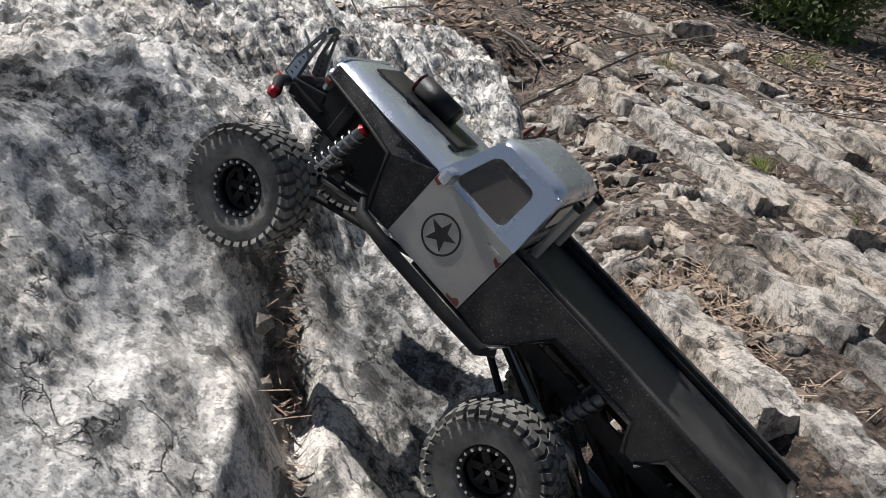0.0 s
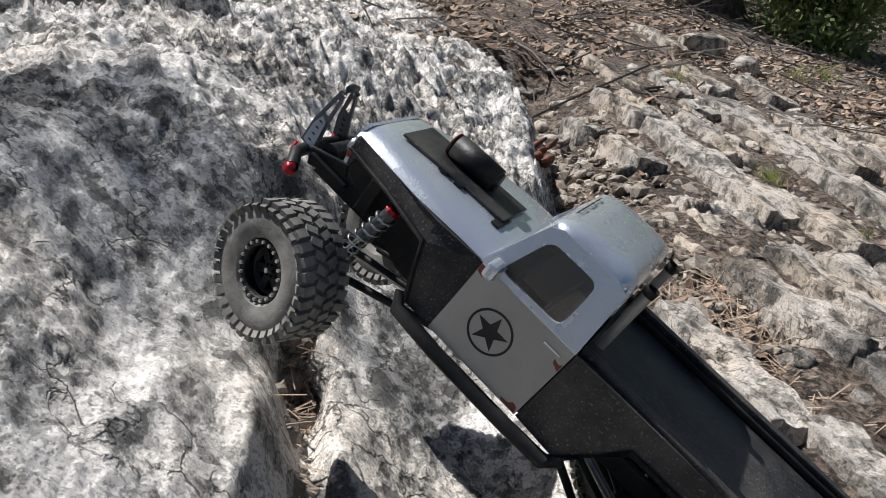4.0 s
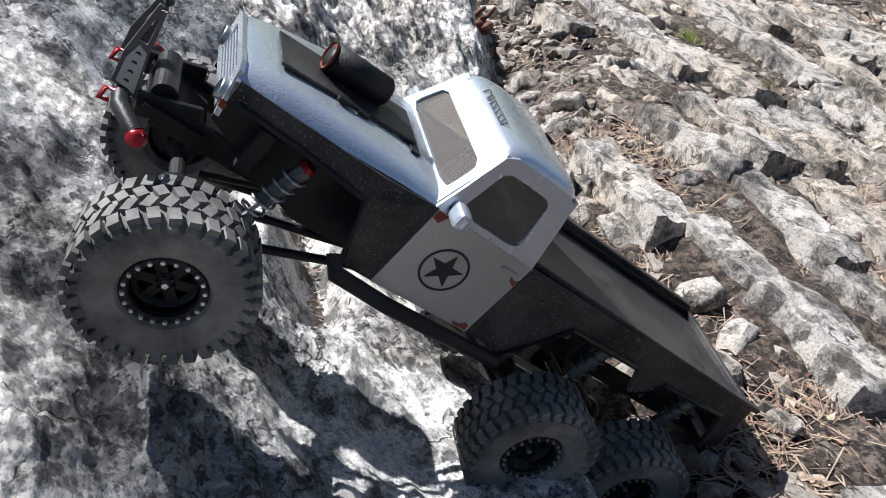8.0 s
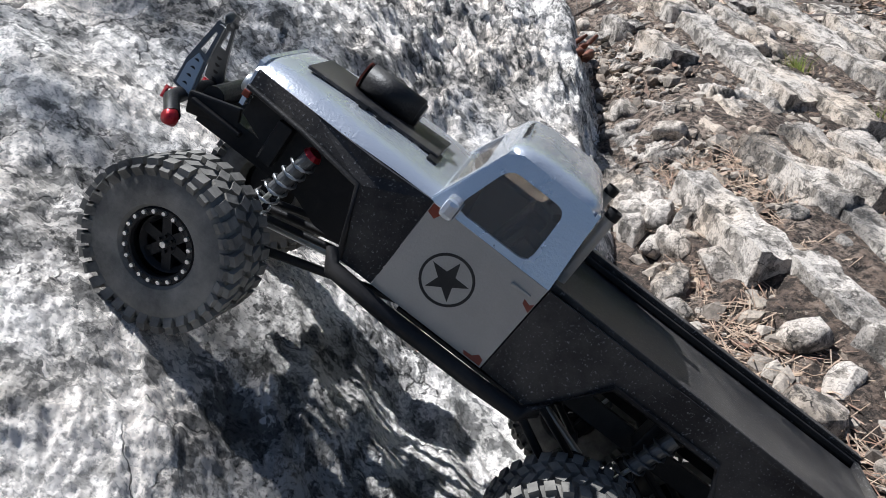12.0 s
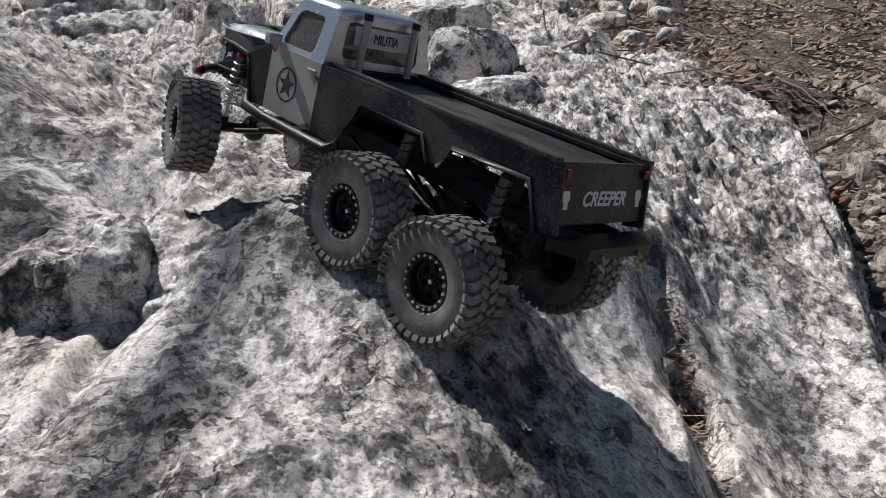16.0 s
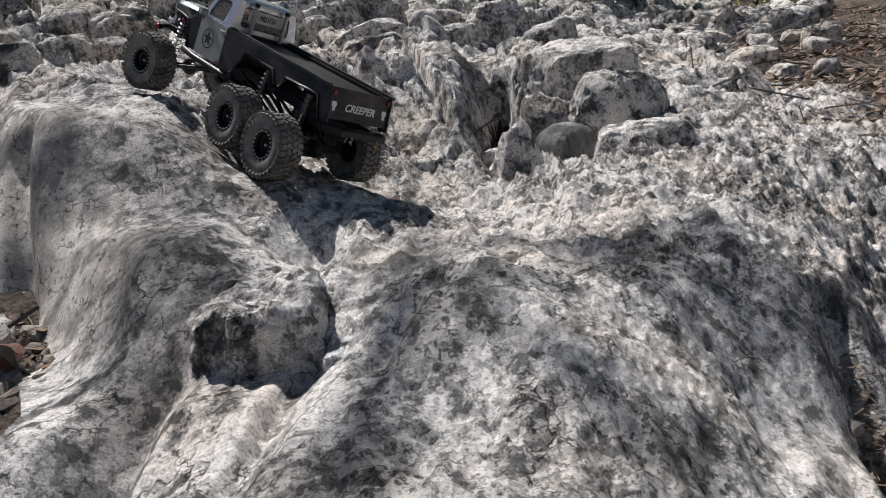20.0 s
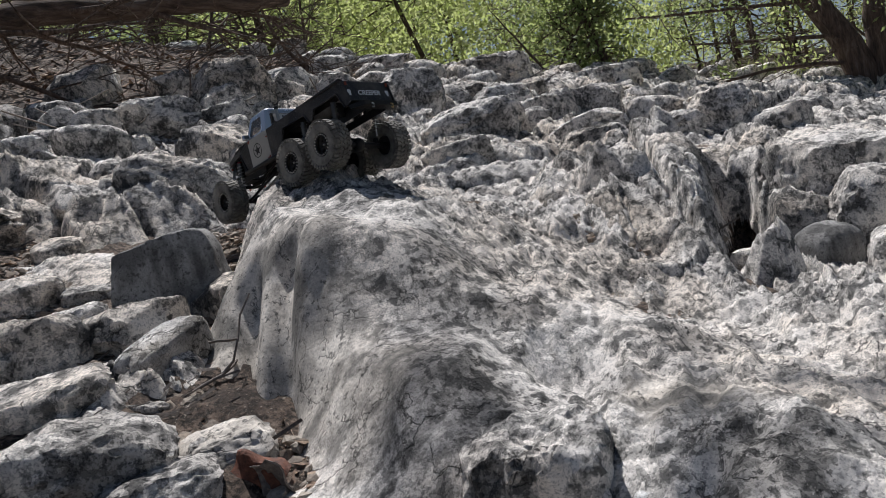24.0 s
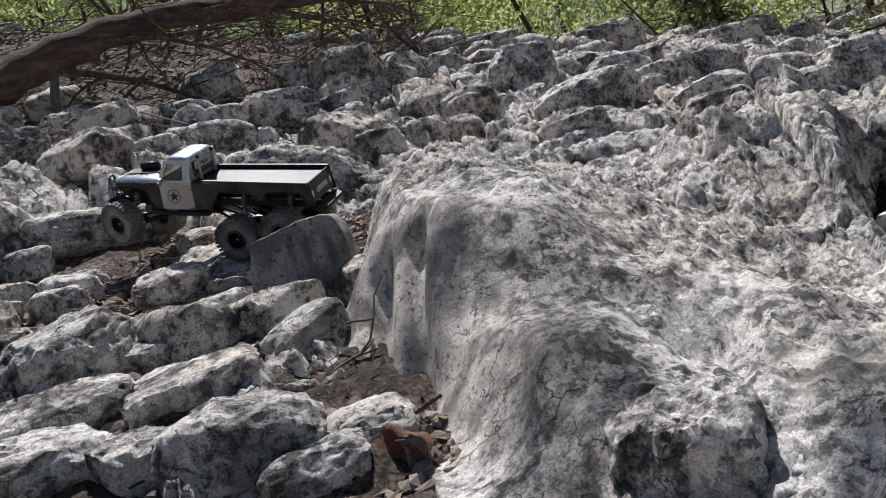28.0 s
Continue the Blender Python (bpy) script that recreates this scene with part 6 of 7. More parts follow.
        P("mirror_arm", pipe([(0.104, s * 0.086, 0.089), (0.100, s * 0.096, 0.094)], 0.002, 8), PLASTIC, "", True, mi)
        # posts behind the cab
        po = P("cab_post", pipe([(-0.010, s * 0.043, 0.084), (-0.008, s * 0.042, 0.150)], 0.0052, 12), DOOR, "grey upright behind the cab", True)
        P("post_cap", pipe([(-0.008, s * 0.042, 0.149), (-0.008, s * 0.042, 0.157)], 0.0062, 12), PLASTIC, "", True, po)
    # bonnet
    bm = bmesh.new()
    stations = []
    for x, w, z0, top in ((0.110, 0.0885, 0.0865, 0.094), (0.150, 0.0875, 0.0855, 0.0945), (0.200, 0.0815, 0.081, 0.0925), (0.250, 0.0685, 0.0765, 0.0885), (0.280, 0.0605, 0.0735, 0.084), (0.287, 0.0585, 0.071, 0.080)):
        ring = []
        for y, z in ((w + 0.001, z0), (w - 0.003, z0 + 0.5 * (top - z0)), (w - 0.012, top - 0.0015), (w - 0.020, top), (0.022, top + 0.001)):
            ring.append((y, z))
        stations.append([bm.verts.new((x, y, z)) for y, z in ring] + [bm.verts.new((x, -y, z)) for y, z in ring[::-1]])
    for a, b in zip(stations, stations[1:]):
        for i in range(len(a) - 1):
            bm.faces.new((a[i], a[i + 1], b[i + 1], b[i]))
    bmesh.ops.recalc_face_normals(bm, faces=bm.faces[:])
    hood = P("bonnet", bm, SILVER, "silver-blue bonnet", True)
    P("bonnet_panel", bevelled_box(0.196, 0, 0.0948, 0.13, 0.060, 0.003, 0.001, Matrix.Rotation(radians(3.0), 4, "Y")), BLACK, "black centre panel", False, hood)
    for y in (0.033, -0.033):
        for x in (0.186, 0.206):
            P("bonnet_latch", bevelled_box(x, y, 0.0955, 0.010, 0.006, 0.004, 0.001), PLASTIC, "", False, hood)
        P("latch_strap", bevelled_box(0.196, y, 0.0965, 0.026, 0.002, 0.002, 0.0006), PLASTIC, "", False, hood)
    P("bonnet_vent", bevelled_box(0.133, 0.028, 0.0962, 0.010, 0.030, 0.002, 0.0008), PLASTIC, "", False, hood)
    scoop = bmesh.new()
    add_tube(scoop, (0.165, -0.006, 0.1085), (0.224, -0.006, 0.1065), 0.0135, 0.0135, 24)
    bmesh.ops.bevel(scoop, geom=[e for e in scoop.edges if len(e.link_faces) == 2 and e.calc_face_angle(0) > 1.0], offset=0.003, segments=3, affect="EDGES")
    sc = P("intake", scoop, PLASTIC, "black cylindrical intake on the bonnet", True)
    P("intake_ring", lathe([(0.0, 0.0095), (0.001, 0.0125), (-0.001, 0.0125)], 24), RUST, "dull red rim", True, sc).matrix_basis = pose(0.2245, -0.006, 0.1065, 0, 0, 90)
    # nose and grille
    nose = framed([(-0.059, 0.040), (0.059, 0.040), (0.056, 0.079), (0.045, 0.0825), (-0.045, 0.0825), (-0.056, 0.079)], rounded([(-0.040, 0.046), (0.040, 0.046), (0.040, 0.075), (-0.040, 0.075)], 0.004), lambda u, v, q: (0.289 - q - (0.08 - v) * 0.10, u, v), 0.004)
    n = P("nose", nose, SILVER, "silver-blue grille surround")
    for k in range(7):
        P("grille_slat", bevelled_box(0.2855, 0, 0.0485 + k * 0.0041, 0.003, 0.079, 0.0017, 0.0005), SILVER, "", False, n)
    P("grille_back", bevelled_box(0.280, 0, 0.0605, 0.002, 0.082, 0.032, 0.0005), PLASTIC, "", False, n)
    for s in (1, -1):
        lamp = lathe([(-0.002, 0.0085), (0.002, 0.0085), (0.003, 0.007)], 20)
        P("headlight", lamp, STEEL, "", True, n).matrix_basis = pose(0.289, s * 0.049, 0.056, 0, 0, -90)
        P("marker_lamp", bevelled_box(0.284, s * 0.0575, 0.050, 0.006, 0.005, 0.006, 0.001), RUST, "small dull red lamp", False, n)
    # windscreen, roof and rear wall of the cab
    lean = lambda u, v, q: (0.114 - q - v * 0.42, u, 0.0885 + v)
    scr_o = [(-0.0885, -0.002), (0.0885, -0.002), (0.075, 0.062), (-0.075, 0.062)]
    scr_i = rounded([(-0.076, 0.008), (0.076, 0.008), (0.069, 0.040), (-0.069, 0.040)], 0.008)
    wf = P("windscreen_frame", framed(scr_o, scr_i, lean, 0.005), SILVER)
    P("windscreen", prism(scr_i, lambda u, v, q: lean(u, v, q + 0.003), 0.0006), GLASS, "smoked windscreen", False, wf)
    rear_o = [(-0.089, 0.0), (0.089, 0.0), (0.0765, 0.0665), (-0.0765, 0.0665)]
    rear_i = rounded([(-0.066, 0.010), (0.066, 0.010), (0.062, 0.056), (-0.062, 0.056)], 0.007)
    back = lambda u, v, q: (0.0005 + q + v * 0.06, u, 0.0865 + v)
    rw = P("cab_rear_wall", framed(rear_o, rear_i, back, 0.003), SILVER)
    P("rear_pane", prism(rear_i, lambda u, v, q: back(u, v, q + 0.002), 0.0006), GLASS, "", False, rw)
    sign = P("rear_sign", prism(rounded([(-0.050, 0.028), (0.050, 0.028), (0.050, 0.053), (-0.050, 0.053)], 0.002), lambda u, v, q: back(u, v, q - 0.0015), 0.001), SIGNW, "cream sign in the rear window", False, rw)
    t = new("lettering", text_mesh("MILITIA", 0.0155, DECAL))
    t.parent = rw
    t.matrix_basis = Matrix(((0, 0, -1, -0.0028), (-1, 0, 0, 0.0), (0, 1, 0, 0.1265), (0, 0, 0, 1))) @ Matrix.Diagonal((0.85, 1.15, 1, 1))
    bm = bmesh.new()
    rings = []
    for z, x0, x1, w in ((0.1475, 0.003, 0.0905, 0.0775), (0.153, 0.003, 0.0885, 0.0765), (0.1575, 0.006, 0.083, 0.073), (0.161, 0.013, 0.073, 0.066), (0.1625, 0.024, 0.062, 0.054)):
        o = rounded([(x0, -w), (x1, -w), (x1, w), (x0, w)], 0.020, 7)
        rings.append([bm.verts.new((a, b, z)) for a, b in o])
    for a, b in zip(rings, rings[1:]):
        for i in range(len(a)):
            bm.faces.new((a[i], a[(i + 1) % len(a)], b[(i + 1) % len(a)], b[i]))
    bm.faces.new(rings[-1])
    bmesh.ops.recalc_face_normals(bm, faces=bm.faces[:])
    roof = P("roof", bm, SILVER, "rounded silver-blue cab roof", True)
    t = new("lettering", text_mesh("CREEPER", 0.017, DECAL, 0.0003, 0.2))
    t.parent = roof
    t.matrix_basis = Matrix(((-0.36, 0, 0.93, 0.0855), (0, 1, 0, 0), (0.93, 0, 0.36, 0.1562), (0, 0, 0, 1))) @ pose(0, 0, 0, 0, 0, 90)
    P("cabin_floor", bevelled_box(0.055, 0, 0.010, 0.105, 0.17, 0.006, 0.002), PLASTIC)
    P("dashboard", bevelled_box(0.095, 0, 0.075, 0.025, 0.168, 0.018, 0.004), PLASTIC)
    for s in (1, -1):
        P("seat", bevelled_box(0.035, s * 0.042, 0.062, 0.022, 0.045, 0.075, 0.006, Matrix.Rotation(radians(-12), 4, "Y")), PLASTIC)
    # bed
    P("bed_cover", bevelled_box(-0.19, 0, 0.076, 0.376, 0.150, 0.004, 0.001), BLACK, "satin black bed floor")
    P("bulkhead", bevelled_box(-0.003, 0, 0.045, 0.003, 0.178, 0.080, 0.001), PLASTIC)
    tg = P("tailgate", bevelled_box(-0.381, 0, 0.055, 0.006, 0.160, 0.064, 0.002, Matrix.Rotation(radians(12), 4, "Y")), BLACK, "black tailgate with white lettering")
    t = new("lettering", text_mesh("CREEPER", 0.021, WHITE, 0.0003, 0.34, 0.0005))
    t.parent = tg
    tilt = Matrix.Translation((-0.381, 0, 0.055)) @ Matrix.Rotation(radians(12), 4, "Y")
    t.matrix_basis = tilt @ Matrix(((0, 0, -1, -0.0034), (-1, 0, 0, 0.0), (0, 1, 0, -0.006), (0, 0, 0, 1)))
    for s in (1, -1):
        badge = prism([(0.0062 * a, 0.0095 * b) for a, b in ((-0.6, -1), (0.6, -1), (0.6, -0.3), (1, 0.1), (1, 0.7), (0.6, 1), (-0.6, 1), (-1, 0.7), (-1, 0.1), (-0.6, -0.3))], lambda u, v, q: (-0.0034 + q, u, v), 0.0006)
        o = P("badge", badge, WHITE, "white badge", False, tg)
        o.matrix_basis = tilt @ pose(0, s * 0.069, -0.006)
        P("badge_plate", prism(rounded([(-0.0095, -0.014), (0.0095, -0.014), (0.0095, 0.014), (-0.0095, 0.014)], 0.003), lambda u, v, q: (-0.0033 + q, u, v), 0.0006), SILVER, "", False, tg).matrix_basis = tilt @ pose(0.0004, s * 0.069, -0.006)
        P("tail_lamp", bevelled_box(-0.3835, s * 0.0745, 0.076, 0.003, 0.007, 0.010, 0.0008), RUST, "", False, tg)
    rb = P("rear_bumper", prism([(-0.388, 0.085), (-0.424, 0.060), (-0.424, -0.060), (-0.388, -0.085)], lambda u, v, q: (u, v, 0.012 - q), 0.012), PLASTIC, "black plate bumper")
    for s in (1, -1):
        P("shackle", pipe([(-0.424, s * 0.035, 0.004), (-0.431, s * 0.035, 0.000), (-0.431, s * 0.035, -0.010), (-0.424, s * 0.035, -0.006)], 0.0022, 8), GOLD if s < 0 else STEEL, "", True, rb)
    # front bumper with its stinger of drilled plates
    fb = P("front_bumper", pipe([(0.322, 0.070, 0.000), (0.338, 0.048, 0.002), (0.342, 0.0, 0.002), (0.338, -0.048, 0.002), (0.322, -0.070, 0.000)], 0.0068, 12), PLASTIC, "black winch bumper", True)
    for s in (1, -1):
        cap = bmesh.new()
        add_tube(cap, (0.3195, s * 0.072, -0.0005), (0.3235, s * 0.0785, -0.0005), 0.0074, 0.0060, 14)
        P("bumper_end", cap, RED, "red end cap", True, fb)
        P("bumper_bracket", bevelled_box(0.306, s * 0.036, 0.012, 0.048, 0.006, 0.020, 0.002, Matrix.Rotation(radians(18), 4, "Y")), PLASTIC, "", False, fb)
        lay = lambda u, v, q: (0.330 + u + v * 0.10, s * (0.031 - v * 0.22 - q), 0.004 + v * 0.77)
        plate = framed([(0.0, 0.0), (0.020, 0.004), (0.020, 0.034), (0.011, 0.086), (0.004, 0.086), (0.003, 0.042)], rounded([(0.007, 0.048), (0.014, 0.048), (0.009, 0.074), (0.0065, 0.074)], 0.002), lay, 0.003)
        st = P("stinger_plate", plate, GUN, "drilled steel stinger plate", False, fb)
        P("stinger_shield", prism([(0.002, 0.004), (0.017, 0.007), (0.017, 0.030), (0.012, 0.046), (0.005, 0.042)], lambda u, v, q: lay(u, v, q - 0.0016), 0.0014), STEEL, "pale steel facing plate", False, st)
        for k in range(4):
            hole = lathe([(-0.0022, 0.0), (-0.0022, 0.0026), (0.0022, 0.0026), (0.0022, 0.0)], 14)
            P("plate_hole", hole, DECAL, "dark drilled hole", False, st).matrix_basis = Matrix.Translation(lay(0.0105, 0.010 + k * 0.009, 0.0008))
        P("tow_shackle", pipe([(0.344, s * 0.034, 0.004), (0.351, s * 0.034, 0.002), (0.351, s * 0.034, -0.008), (0.344, s * 0.034, -0.006)], 0.0022, 8), RED, "red tow shackle", True, fb)
    P("stinger_top", pipe([(0.344, 0.012, 0.067), (0.345, 0.008, 0.074), (0.346, 0.0, 0.076), (0.345, -0.008, 0.074), (0.344, -0.012, 0.067)], 0.004, 10), GUN, "", True, fb)
    winch = bmesh.new()
    add_tube(winch, (0.314, -0.030, 0.018), (0.314, 0.030, 0.018), 0.010, None, 18)
    P("winch_drum", winch, PLASTIC, "", False, fb)
    P("winch_plate", bevelled_box(0.300, 0, 0.010, 0.050, 0.090, 0.004, 0.001), PLASTIC, "", False, fb)


def build_chassis(truck):
    P = lambda name, bm, mat, label="", smooth=False, parent=truck: part(name, bm, mat, parent, label, smooth)
    for s in (1, -1):
        P("chassis_rail", bevelled_box(-0.040, s * 0.036, 0.006, 0.71, 0.005, 0.022, 0.001), PLASTIC)
        for x in (0.255, -0.142, -0.293):
            P("shock_tower", bevelled_box(x - 0.012, s * 0.050, 0.030, 0.014, 0.020, 0.040, 0.002), PLASTIC)
            top, low = Vector((x - (0.046 if x > 0 else 0.020), s * 0.074, 0.048)), Vector((x - (0.024 if x > 0 else 0.004), s * 0.072, -0.046))
            body = bmesh.new()
            d = (low - top).normalized()
            add_tube(body, top, top + d * 0.046, 0.0070, 0.0070, 16)
            sh = P("shock", body, GUN, "dark shock absorber with steel coil spring")
            cap = bmesh.new()
            add_tube(cap, top - d * 0.004, top, 0.0060, 0.0085, 14)
            P("shock_cap", cap, RED if x > 0 else PLASTIC, "", False, sh)
            rod = bmesh.new()
            add_tube(rod, top + d * 0.04, low, 0.0022, None, 8)
            P("shock_rod", rod, BOLT, "", False, sh)
            a = d.orthogonal().normalized()
            b = d.cross(a)
            coil = [top + d * (0.008 + 0.074 * k / 70) + (a * math.cos(k * 0.63) + b * math.sin(k * 0.63)) * 0.0092 for k in range(71)]
            P("coil_spring", pipe(coil, 0.0013, 6), STEEL if x > 0 else GUN, "", True, sh)
        for x0, x1 in ((0.235, 0.06), (-0.13, -0.02), (-0.275, -0.16)):
            P("link_arm", pipe([(x0, s * 0.048, -0.070), (x1, s * 0.030, -0.018)], 0.0042, 10), PLASTIC, "", True)
            P("link_arm", pipe([(x0, s * 0.020, -0.050), (x1, s * 0.040, 0.002)], 0.0035, 10), PLASTIC, "", True)
    P("gearbox", bevelled_box(0.01, 0, -0.008, 0.075, 0.055, 0.045, 0.006), PLASTIC)
    P("skid_plate", bevelled_box(0.015, 0, -0.030, 0.13, 0.078, 0.004, 0.0015), PLASTIC)
    motor = bmesh.new()
    add_tube(motor, (0.06, 0, 0.022), (0.12, 0, 0.022), 0.019, None, 24)
    P("motor", motor, STEEL, "", True)
    P("battery_tray", bevelled_box(0.20, 0, 0.030, 0.10, 0.055, 0.030, 0.003), PLASTIC)
    P("driveshaft", pipe([(0.245, 0.006, -0.062), (0.05, 0.006, -0.016)], 0.005, 10), STEEL, "", True)
    P("driveshaft", pipe([(-0.02, 0, -0.014), (-0.142, 0, -0.055)], 0.005, 10), STEEL, "", True)
    P("driveshaft", pipe([(-0.15, 0, -0.055), (-0.28, 0, -0.058)], 0.005, 10), STEEL, "", True)
    for s in (1, -1):
        P("inner_wing", prism([(0.112, -0.012), (0.112, 0.078), (0.165, 0.075), (0.280, 0.066), (0.282, 0.030), (0.24, 0.012), (0.18, -0.012)], lambda u, v, q: (u, s * (0.046 - q), v), 0.002), PLASTIC)
        P("bed_liner", bevelled_box(-0.21, s * 0.062, 0.062, 0.32, 0.003, 0.024, 0.001), PLASTIC)
    axles = {}
    for row in "fmr":
        bm = bmesh.new()
        add_tube(bm, (0, -0.098, 0), (0, 0.098, 0), 0.0075, None, 14)
        add_tube(bm, (0, -0.10, 0), (0, -0.075, 0), 0.012, None, 14)
        add_tube(bm, (0, 0.10, 0), (0, 0.075, 0), 0.012, None, 14)
        bmesh.ops.create_uvsphere(bm, u_segments=18, v_segments=12, radius=0.020, matrix=Matrix.Translation((0, 0.004, 0)) @ Matrix.Diagonal((1.1, 0.85, 1, 1)))
        for s in (1, -1):
            add_box(bm, -0.004, s * 0.062, 0.010, 0.012, 0.010, 0.018)
        axles[row] = P("axle", bm, PLASTIC, "black solid axle with centre differential")
    return axles


truck = tagged(new("model_truck"), "black and silver six-wheeled model pickup truck with beadlock wheels", "model truck")
build_body(truck)
WHEELS = build_wheels(truck)
AXLES = build_chassis(truck)

# ---- how the truck drives: seconds, place, turn ----
DRIVE = [
    (0, 0.052, 0.805, 0.623, 14.7, -37.9, 146.3),
    (0.5, 0.020, 0.855, 0.660, 24.3, -38.8, 142.2),
    (1, 0.033, 0.869, 0.636, 33.7, -35.7, 135.2),
    (1.5, 0.053, 0.837, 0.579, 41.8, -38.7, 140.3),
    (2, 0.050, 0.829, 0.566, 48.3, -38.3, 140.3),
    (2.5, 0.055, 0.817, 0.556, 45.2, -35.5, 140.2),
    (3, 0.077, 0.754, 0.559, 25.2, -35.8, 147.2),
    (3.5, 0.106, 0.704, 0.582, 6.2, -33.0, 144.9),
    (5.5, 0.029, 0.557, 0.640, 3.3, -47.4, -179.5),
    (6, 0.029, 0.517, 0.644, 1.1, -45.9, -177.9),
    (6.5, 0.027, 0.490, 0.651, -1.8, -45.4, -174.2),
    (7, 0.014, 0.465, 0.664, -6.7, -43.2, -168.5),
    (7.5, 0.009, 0.409, 0.653, -11.8, -40.0, -165.0),
    (8, 0.025, 0.371, 0.645, -11.5, -41.0, -164.7),
    (8.5, 0.034, 0.331, 0.626, -9.4, -40.0, -166.5),
    (9, 0.008, 0.343, 0.649, 4.6, -39.6, -177.9),
    (9.5, 0.029, 0.320, 0.641, 3.9, -41.0, 179.6),
    (10, 0.024, 0.283, 0.645, 2.9, -39.4, 178.7),
    (10.5, 0.021, 0.264, 0.653, 4.5, -39.2, 175.2),
    (11, 0.024, 0.257, 0.655, 9.2, -40.0, 171.2),
    (11.5, 0.015, 0.267, 0.655, 11.9, -37.8, 167.7),
    (13.5, -0.251, 0.385, 0.829, 16.0, -33.9, 157.1),
    (14, -0.299, 0.429, 0.873, 22.1, -35.2, 151.6),
    (14.5, -0.356, 0.496, 0.905, 24.4, -32.6, 148.4),
    (15, -0.436, 0.569, 0.938, 22.5, -27.9, 146.7),
    (15.5, -0.488, 0.624, 0.969, 26.4, -24.7, 143.5),
    (16, -0.592, 0.670, 1.004, 15.5, -16.0, 148.3),
    (16.5, -0.680, 0.720, 1.030, 7.5, -6.8, 144.1),
    (17, -0.764, 0.803, 1.044, 14.2, -4.3, 139.8),
    (17.5, -0.891, 0.881, 1.063, 12.4, -4.8, 140.1),
    (18, -1.001, 0.971, 1.086, 14.5, -7.4, 140.4),
    (18.5, -1.127, 1.047, 1.114, 16.3, -12.9, 142.9),
    (19, -1.224, 1.112, 1.157, 21.3, -18.8, 146.1),
    (19.5, -1.323, 1.147, 1.204, 21.8, -24.1, 151.2),
    (20, -1.421, 1.179, 1.249, 20.2, -25.1, 157.2),
    (20.5, -1.530, 1.213, 1.291, 18.1, -22.7, 158.7),
    (21, -1.635, 1.256, 1.337, 18.1, -20.7, 159.5),
    (21.5, -1.753, 1.294, 1.381, 14.4, -14.3, 159.4),
    (22, -1.875, 1.324, 1.406, 13.7, -9.4, 161.8),
    (22.5, -1.997, 1.351, 1.421, 10.4, -3.0, 165.1),
    (24.5, -2.361, 1.279, 1.437, 0.2, 10.4, -175.7),
    (25, -2.486, 1.138, 1.407, -12.9, 10.1, -165.0),
    (25.5, -2.589, 0.980, 1.376, -15.8, 4.8, -153.7),
    (26, -2.596, 0.941, 1.396, -23.7, 1.3, -154.1),
    (26.5, -2.616, 0.884, 1.388, -22.2, -4.0, -146.7),
    (27, -2.625, 0.869, 1.388, -21.3, -4.2, -142.5),
    (27.5, -2.655, 0.852, 1.398, -19.4, -6.7, -142.3),
    (28, -2.714, 0.806, 1.413, -15.7, -14.7, -147.1),
]
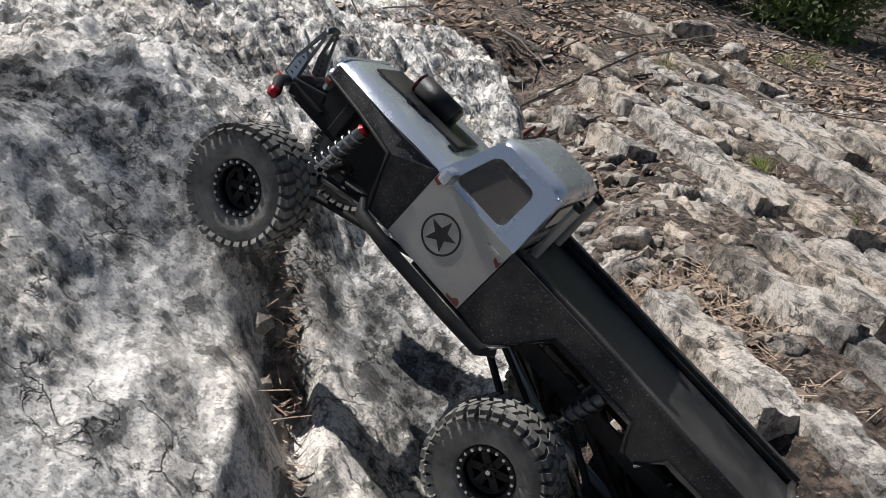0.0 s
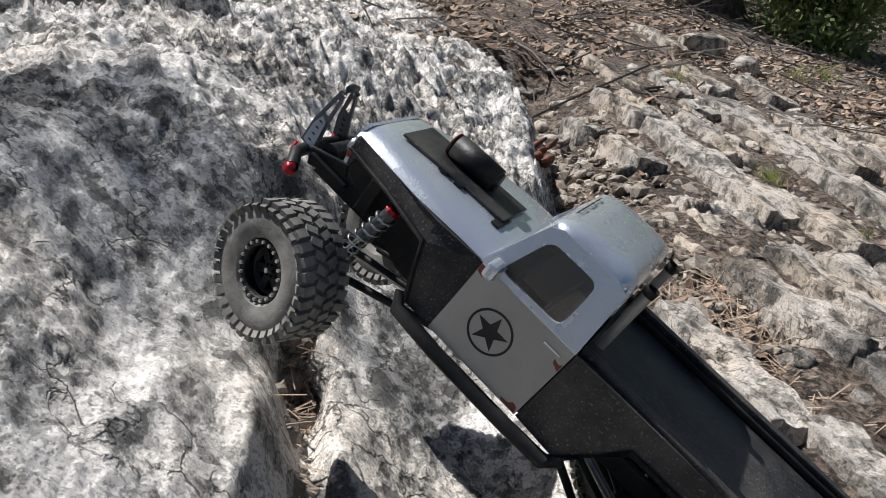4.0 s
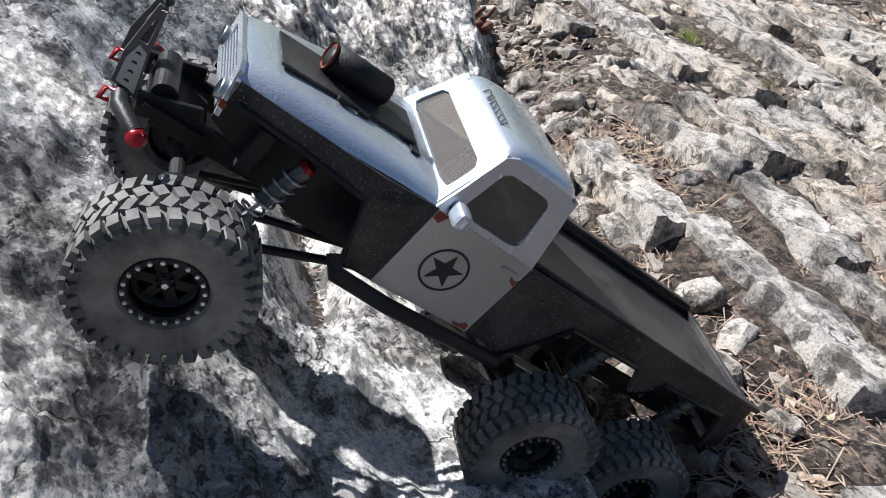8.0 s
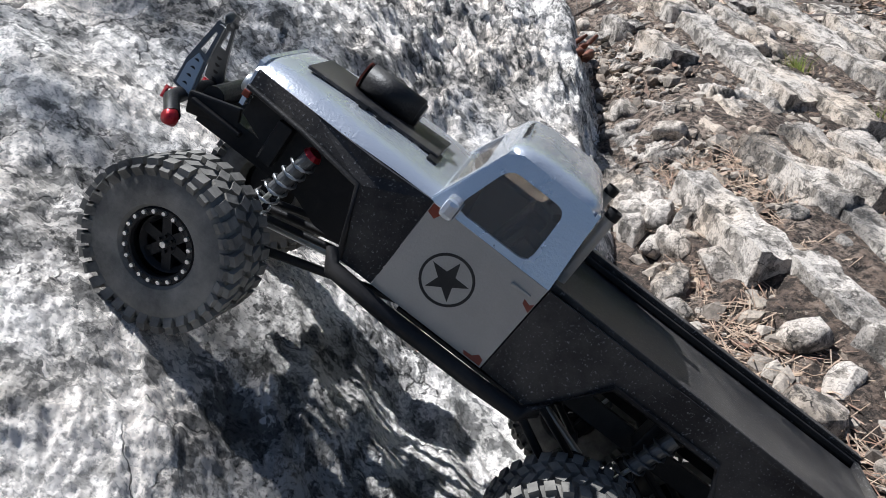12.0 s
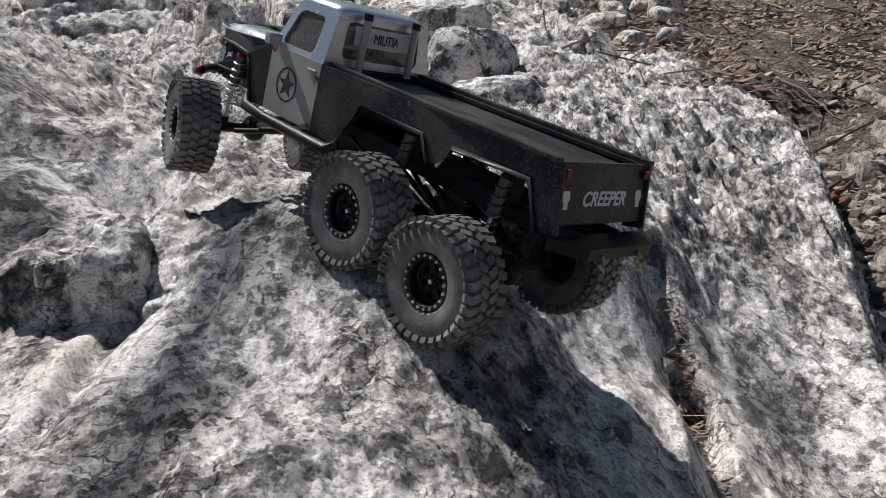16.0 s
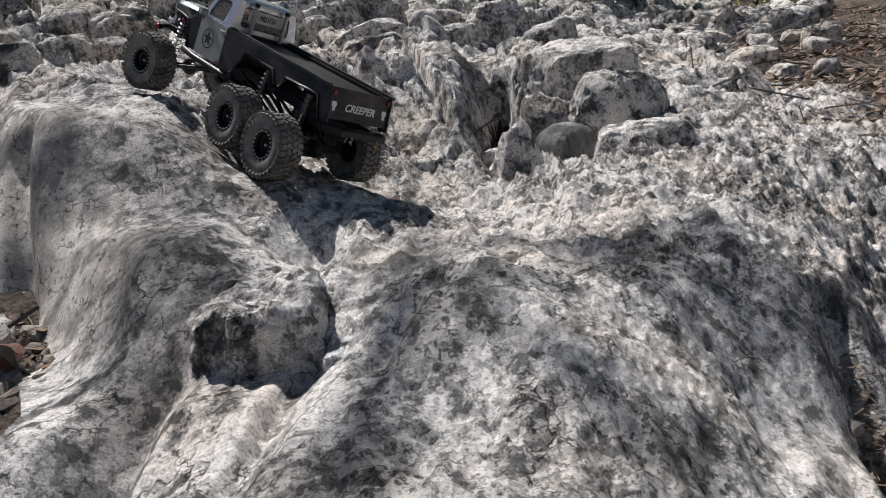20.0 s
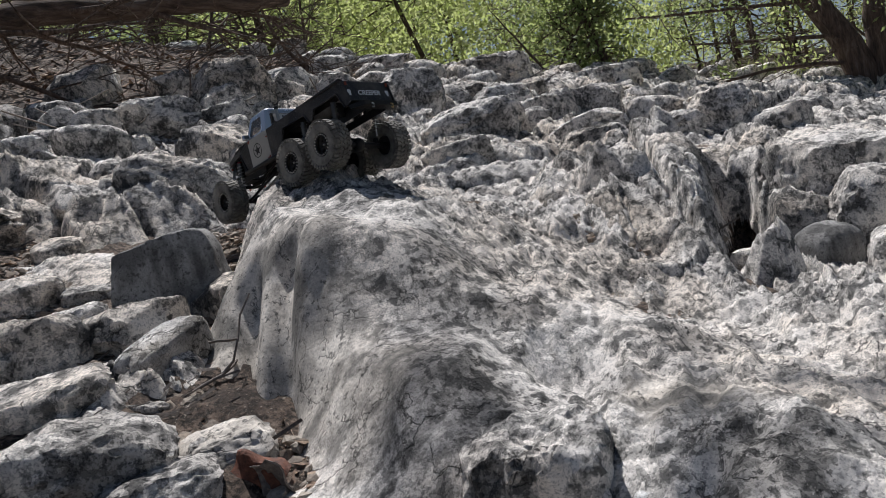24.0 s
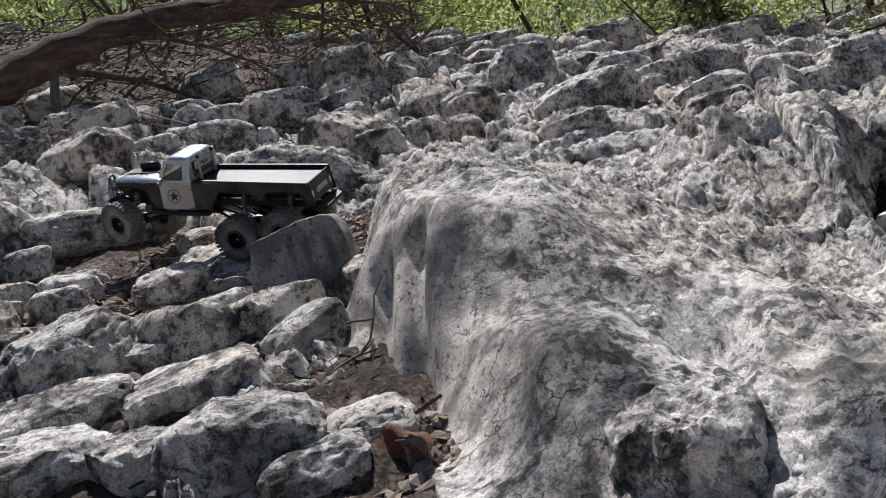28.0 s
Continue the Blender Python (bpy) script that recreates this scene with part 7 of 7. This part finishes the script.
# seconds, height of the left front, middle and rear hub, steering to the right in degrees
TRAVEL = [
    (0, -0.081, -0.077, -0.070, 0), (0.5, -0.076, -0.080, -0.070, 0), (1, -0.073, -0.084, -0.070, 0), (1.5, -0.071, -0.083, -0.070, 6),
    (2, -0.070, -0.085, -0.070, 12), (2.5, -0.069, -0.088, -0.070, 23), (3, -0.068, -0.081, -0.070, 29), (3.5, -0.065, -0.072, -0.070, 20),
    (5.5, -0.071, -0.070, -0.065, 2), (6, -0.067, -0.070, -0.064, 1), (6.5, -0.064, -0.070, -0.063, 1), (7, -0.061, -0.070, -0.062, 0),
    (7.5, -0.064, -0.069, -0.061, 0), (8, -0.067, -0.066, -0.060, 0), (8.5, -0.068, -0.062, -0.060, 1), (9, -0.068, -0.058, -0.060, 3),
    (9.5, -0.068, -0.062, -0.060, 6), (10, -0.067, -0.066, -0.060, 12), (10.5, -0.065, -0.069, -0.060, 22), (11, -0.062, -0.070, -0.060, 27),
    (11.5, -0.064, -0.071, -0.060, 3), (13.5, -0.072, -0.081, -0.069, 16), (14, -0.063, -0.072, -0.072, 30), (14.5, -0.064, -0.073, -0.075, 30),
    (15, -0.067, -0.075, -0.078, 30), (15.5, -0.070, -0.066, -0.077, 24), (16, -0.071, -0.054, -0.075, 18), (16.5, -0.070, -0.050, -0.071, 12),
    (17, -0.066, -0.074, -0.060, 5), (17.5, -0.057, -0.083, -0.064, 2), (18, -0.047, -0.086, -0.083, -2), (18.5, -0.050, -0.086, -0.085, -5),
    (19, -0.060, -0.084, -0.089, -7), (19.5, -0.073, -0.081, -0.086, -8), (20, -0.078, -0.074, -0.079, -10), (20.5, -0.077, -0.065, -0.073, -7),
    (21, -0.070, -0.062, -0.072, -3), (21.5, -0.065, -0.064, -0.069, 0), (22, -0.064, -0.069, -0.072, 2), (22.5, -0.065, -0.076, -0.078, 5),
    (24.5, -0.066, -0.064, -0.063, 1), (25, -0.071, -0.072, -0.050, 0), (25.5, -0.073, -0.072, -0.045, 0), (26, -0.065, -0.075, -0.052, 0),
    (26.5, -0.053, -0.079, -0.059, 0), (27, -0.045, -0.081, -0.063, 5), (27.5, -0.043, -0.082, -0.062, 9), (28, -0.042, -0.081, -0.056, 14),
]


def motions():
    walk(truck, [(t, pose(x, y, z, a, b, c)) for t, x, y, z, a, b, c in DRIVE])
    times = np.arange(0, 28.01, 0.2)
    d = np.array([r[:4] for r in DRIVE])
    at_t = np.stack([np.interp(times, d[:, 0], d[:, k]) for k in (1, 2, 3)], -1)
    run = np.concatenate([[0], np.cumsum(np.linalg.norm(np.diff(at_t, axis=0), axis=1))])
    spin = run / TYRE_R + 0.55 * np.minimum(times, 15.5)
    tr = np.array(TRAVEL)
    hubs = {row: np.interp(times, tr[:, 0], tr[:, 1 + k]) for k, row in enumerate("fmr")}
    steer = np.interp(times, tr[:, 0], tr[:, 4])
    for row, x in (("f", 0.255), ("m", -0.142), ("r", -0.293)):
        mid = -0.070
        for side in (1, -1):
            rows = []
            for i, t in enumerate(times):
                z = mid + side * (hubs[row][i] - mid)
                turn = -steer[i] if row == "f" else 0.0
                s = math.degrees(spin[i])
                rows.append((float(t), pose(x, side * HUB_Y, z, 0, 0, turn + (0 if side > 0 else 180)) @ pose(0, 0, 0, 0, side * s, 0)))
            walk(WHEELS[row, side], rows)
        walk(AXLES[row], [(float(t), pose(x, 0, mid, math.degrees(math.atan2(hubs[row][i] - mid, HUB_Y)), 0, 0)) for i, t in enumerate(times)])


motions()
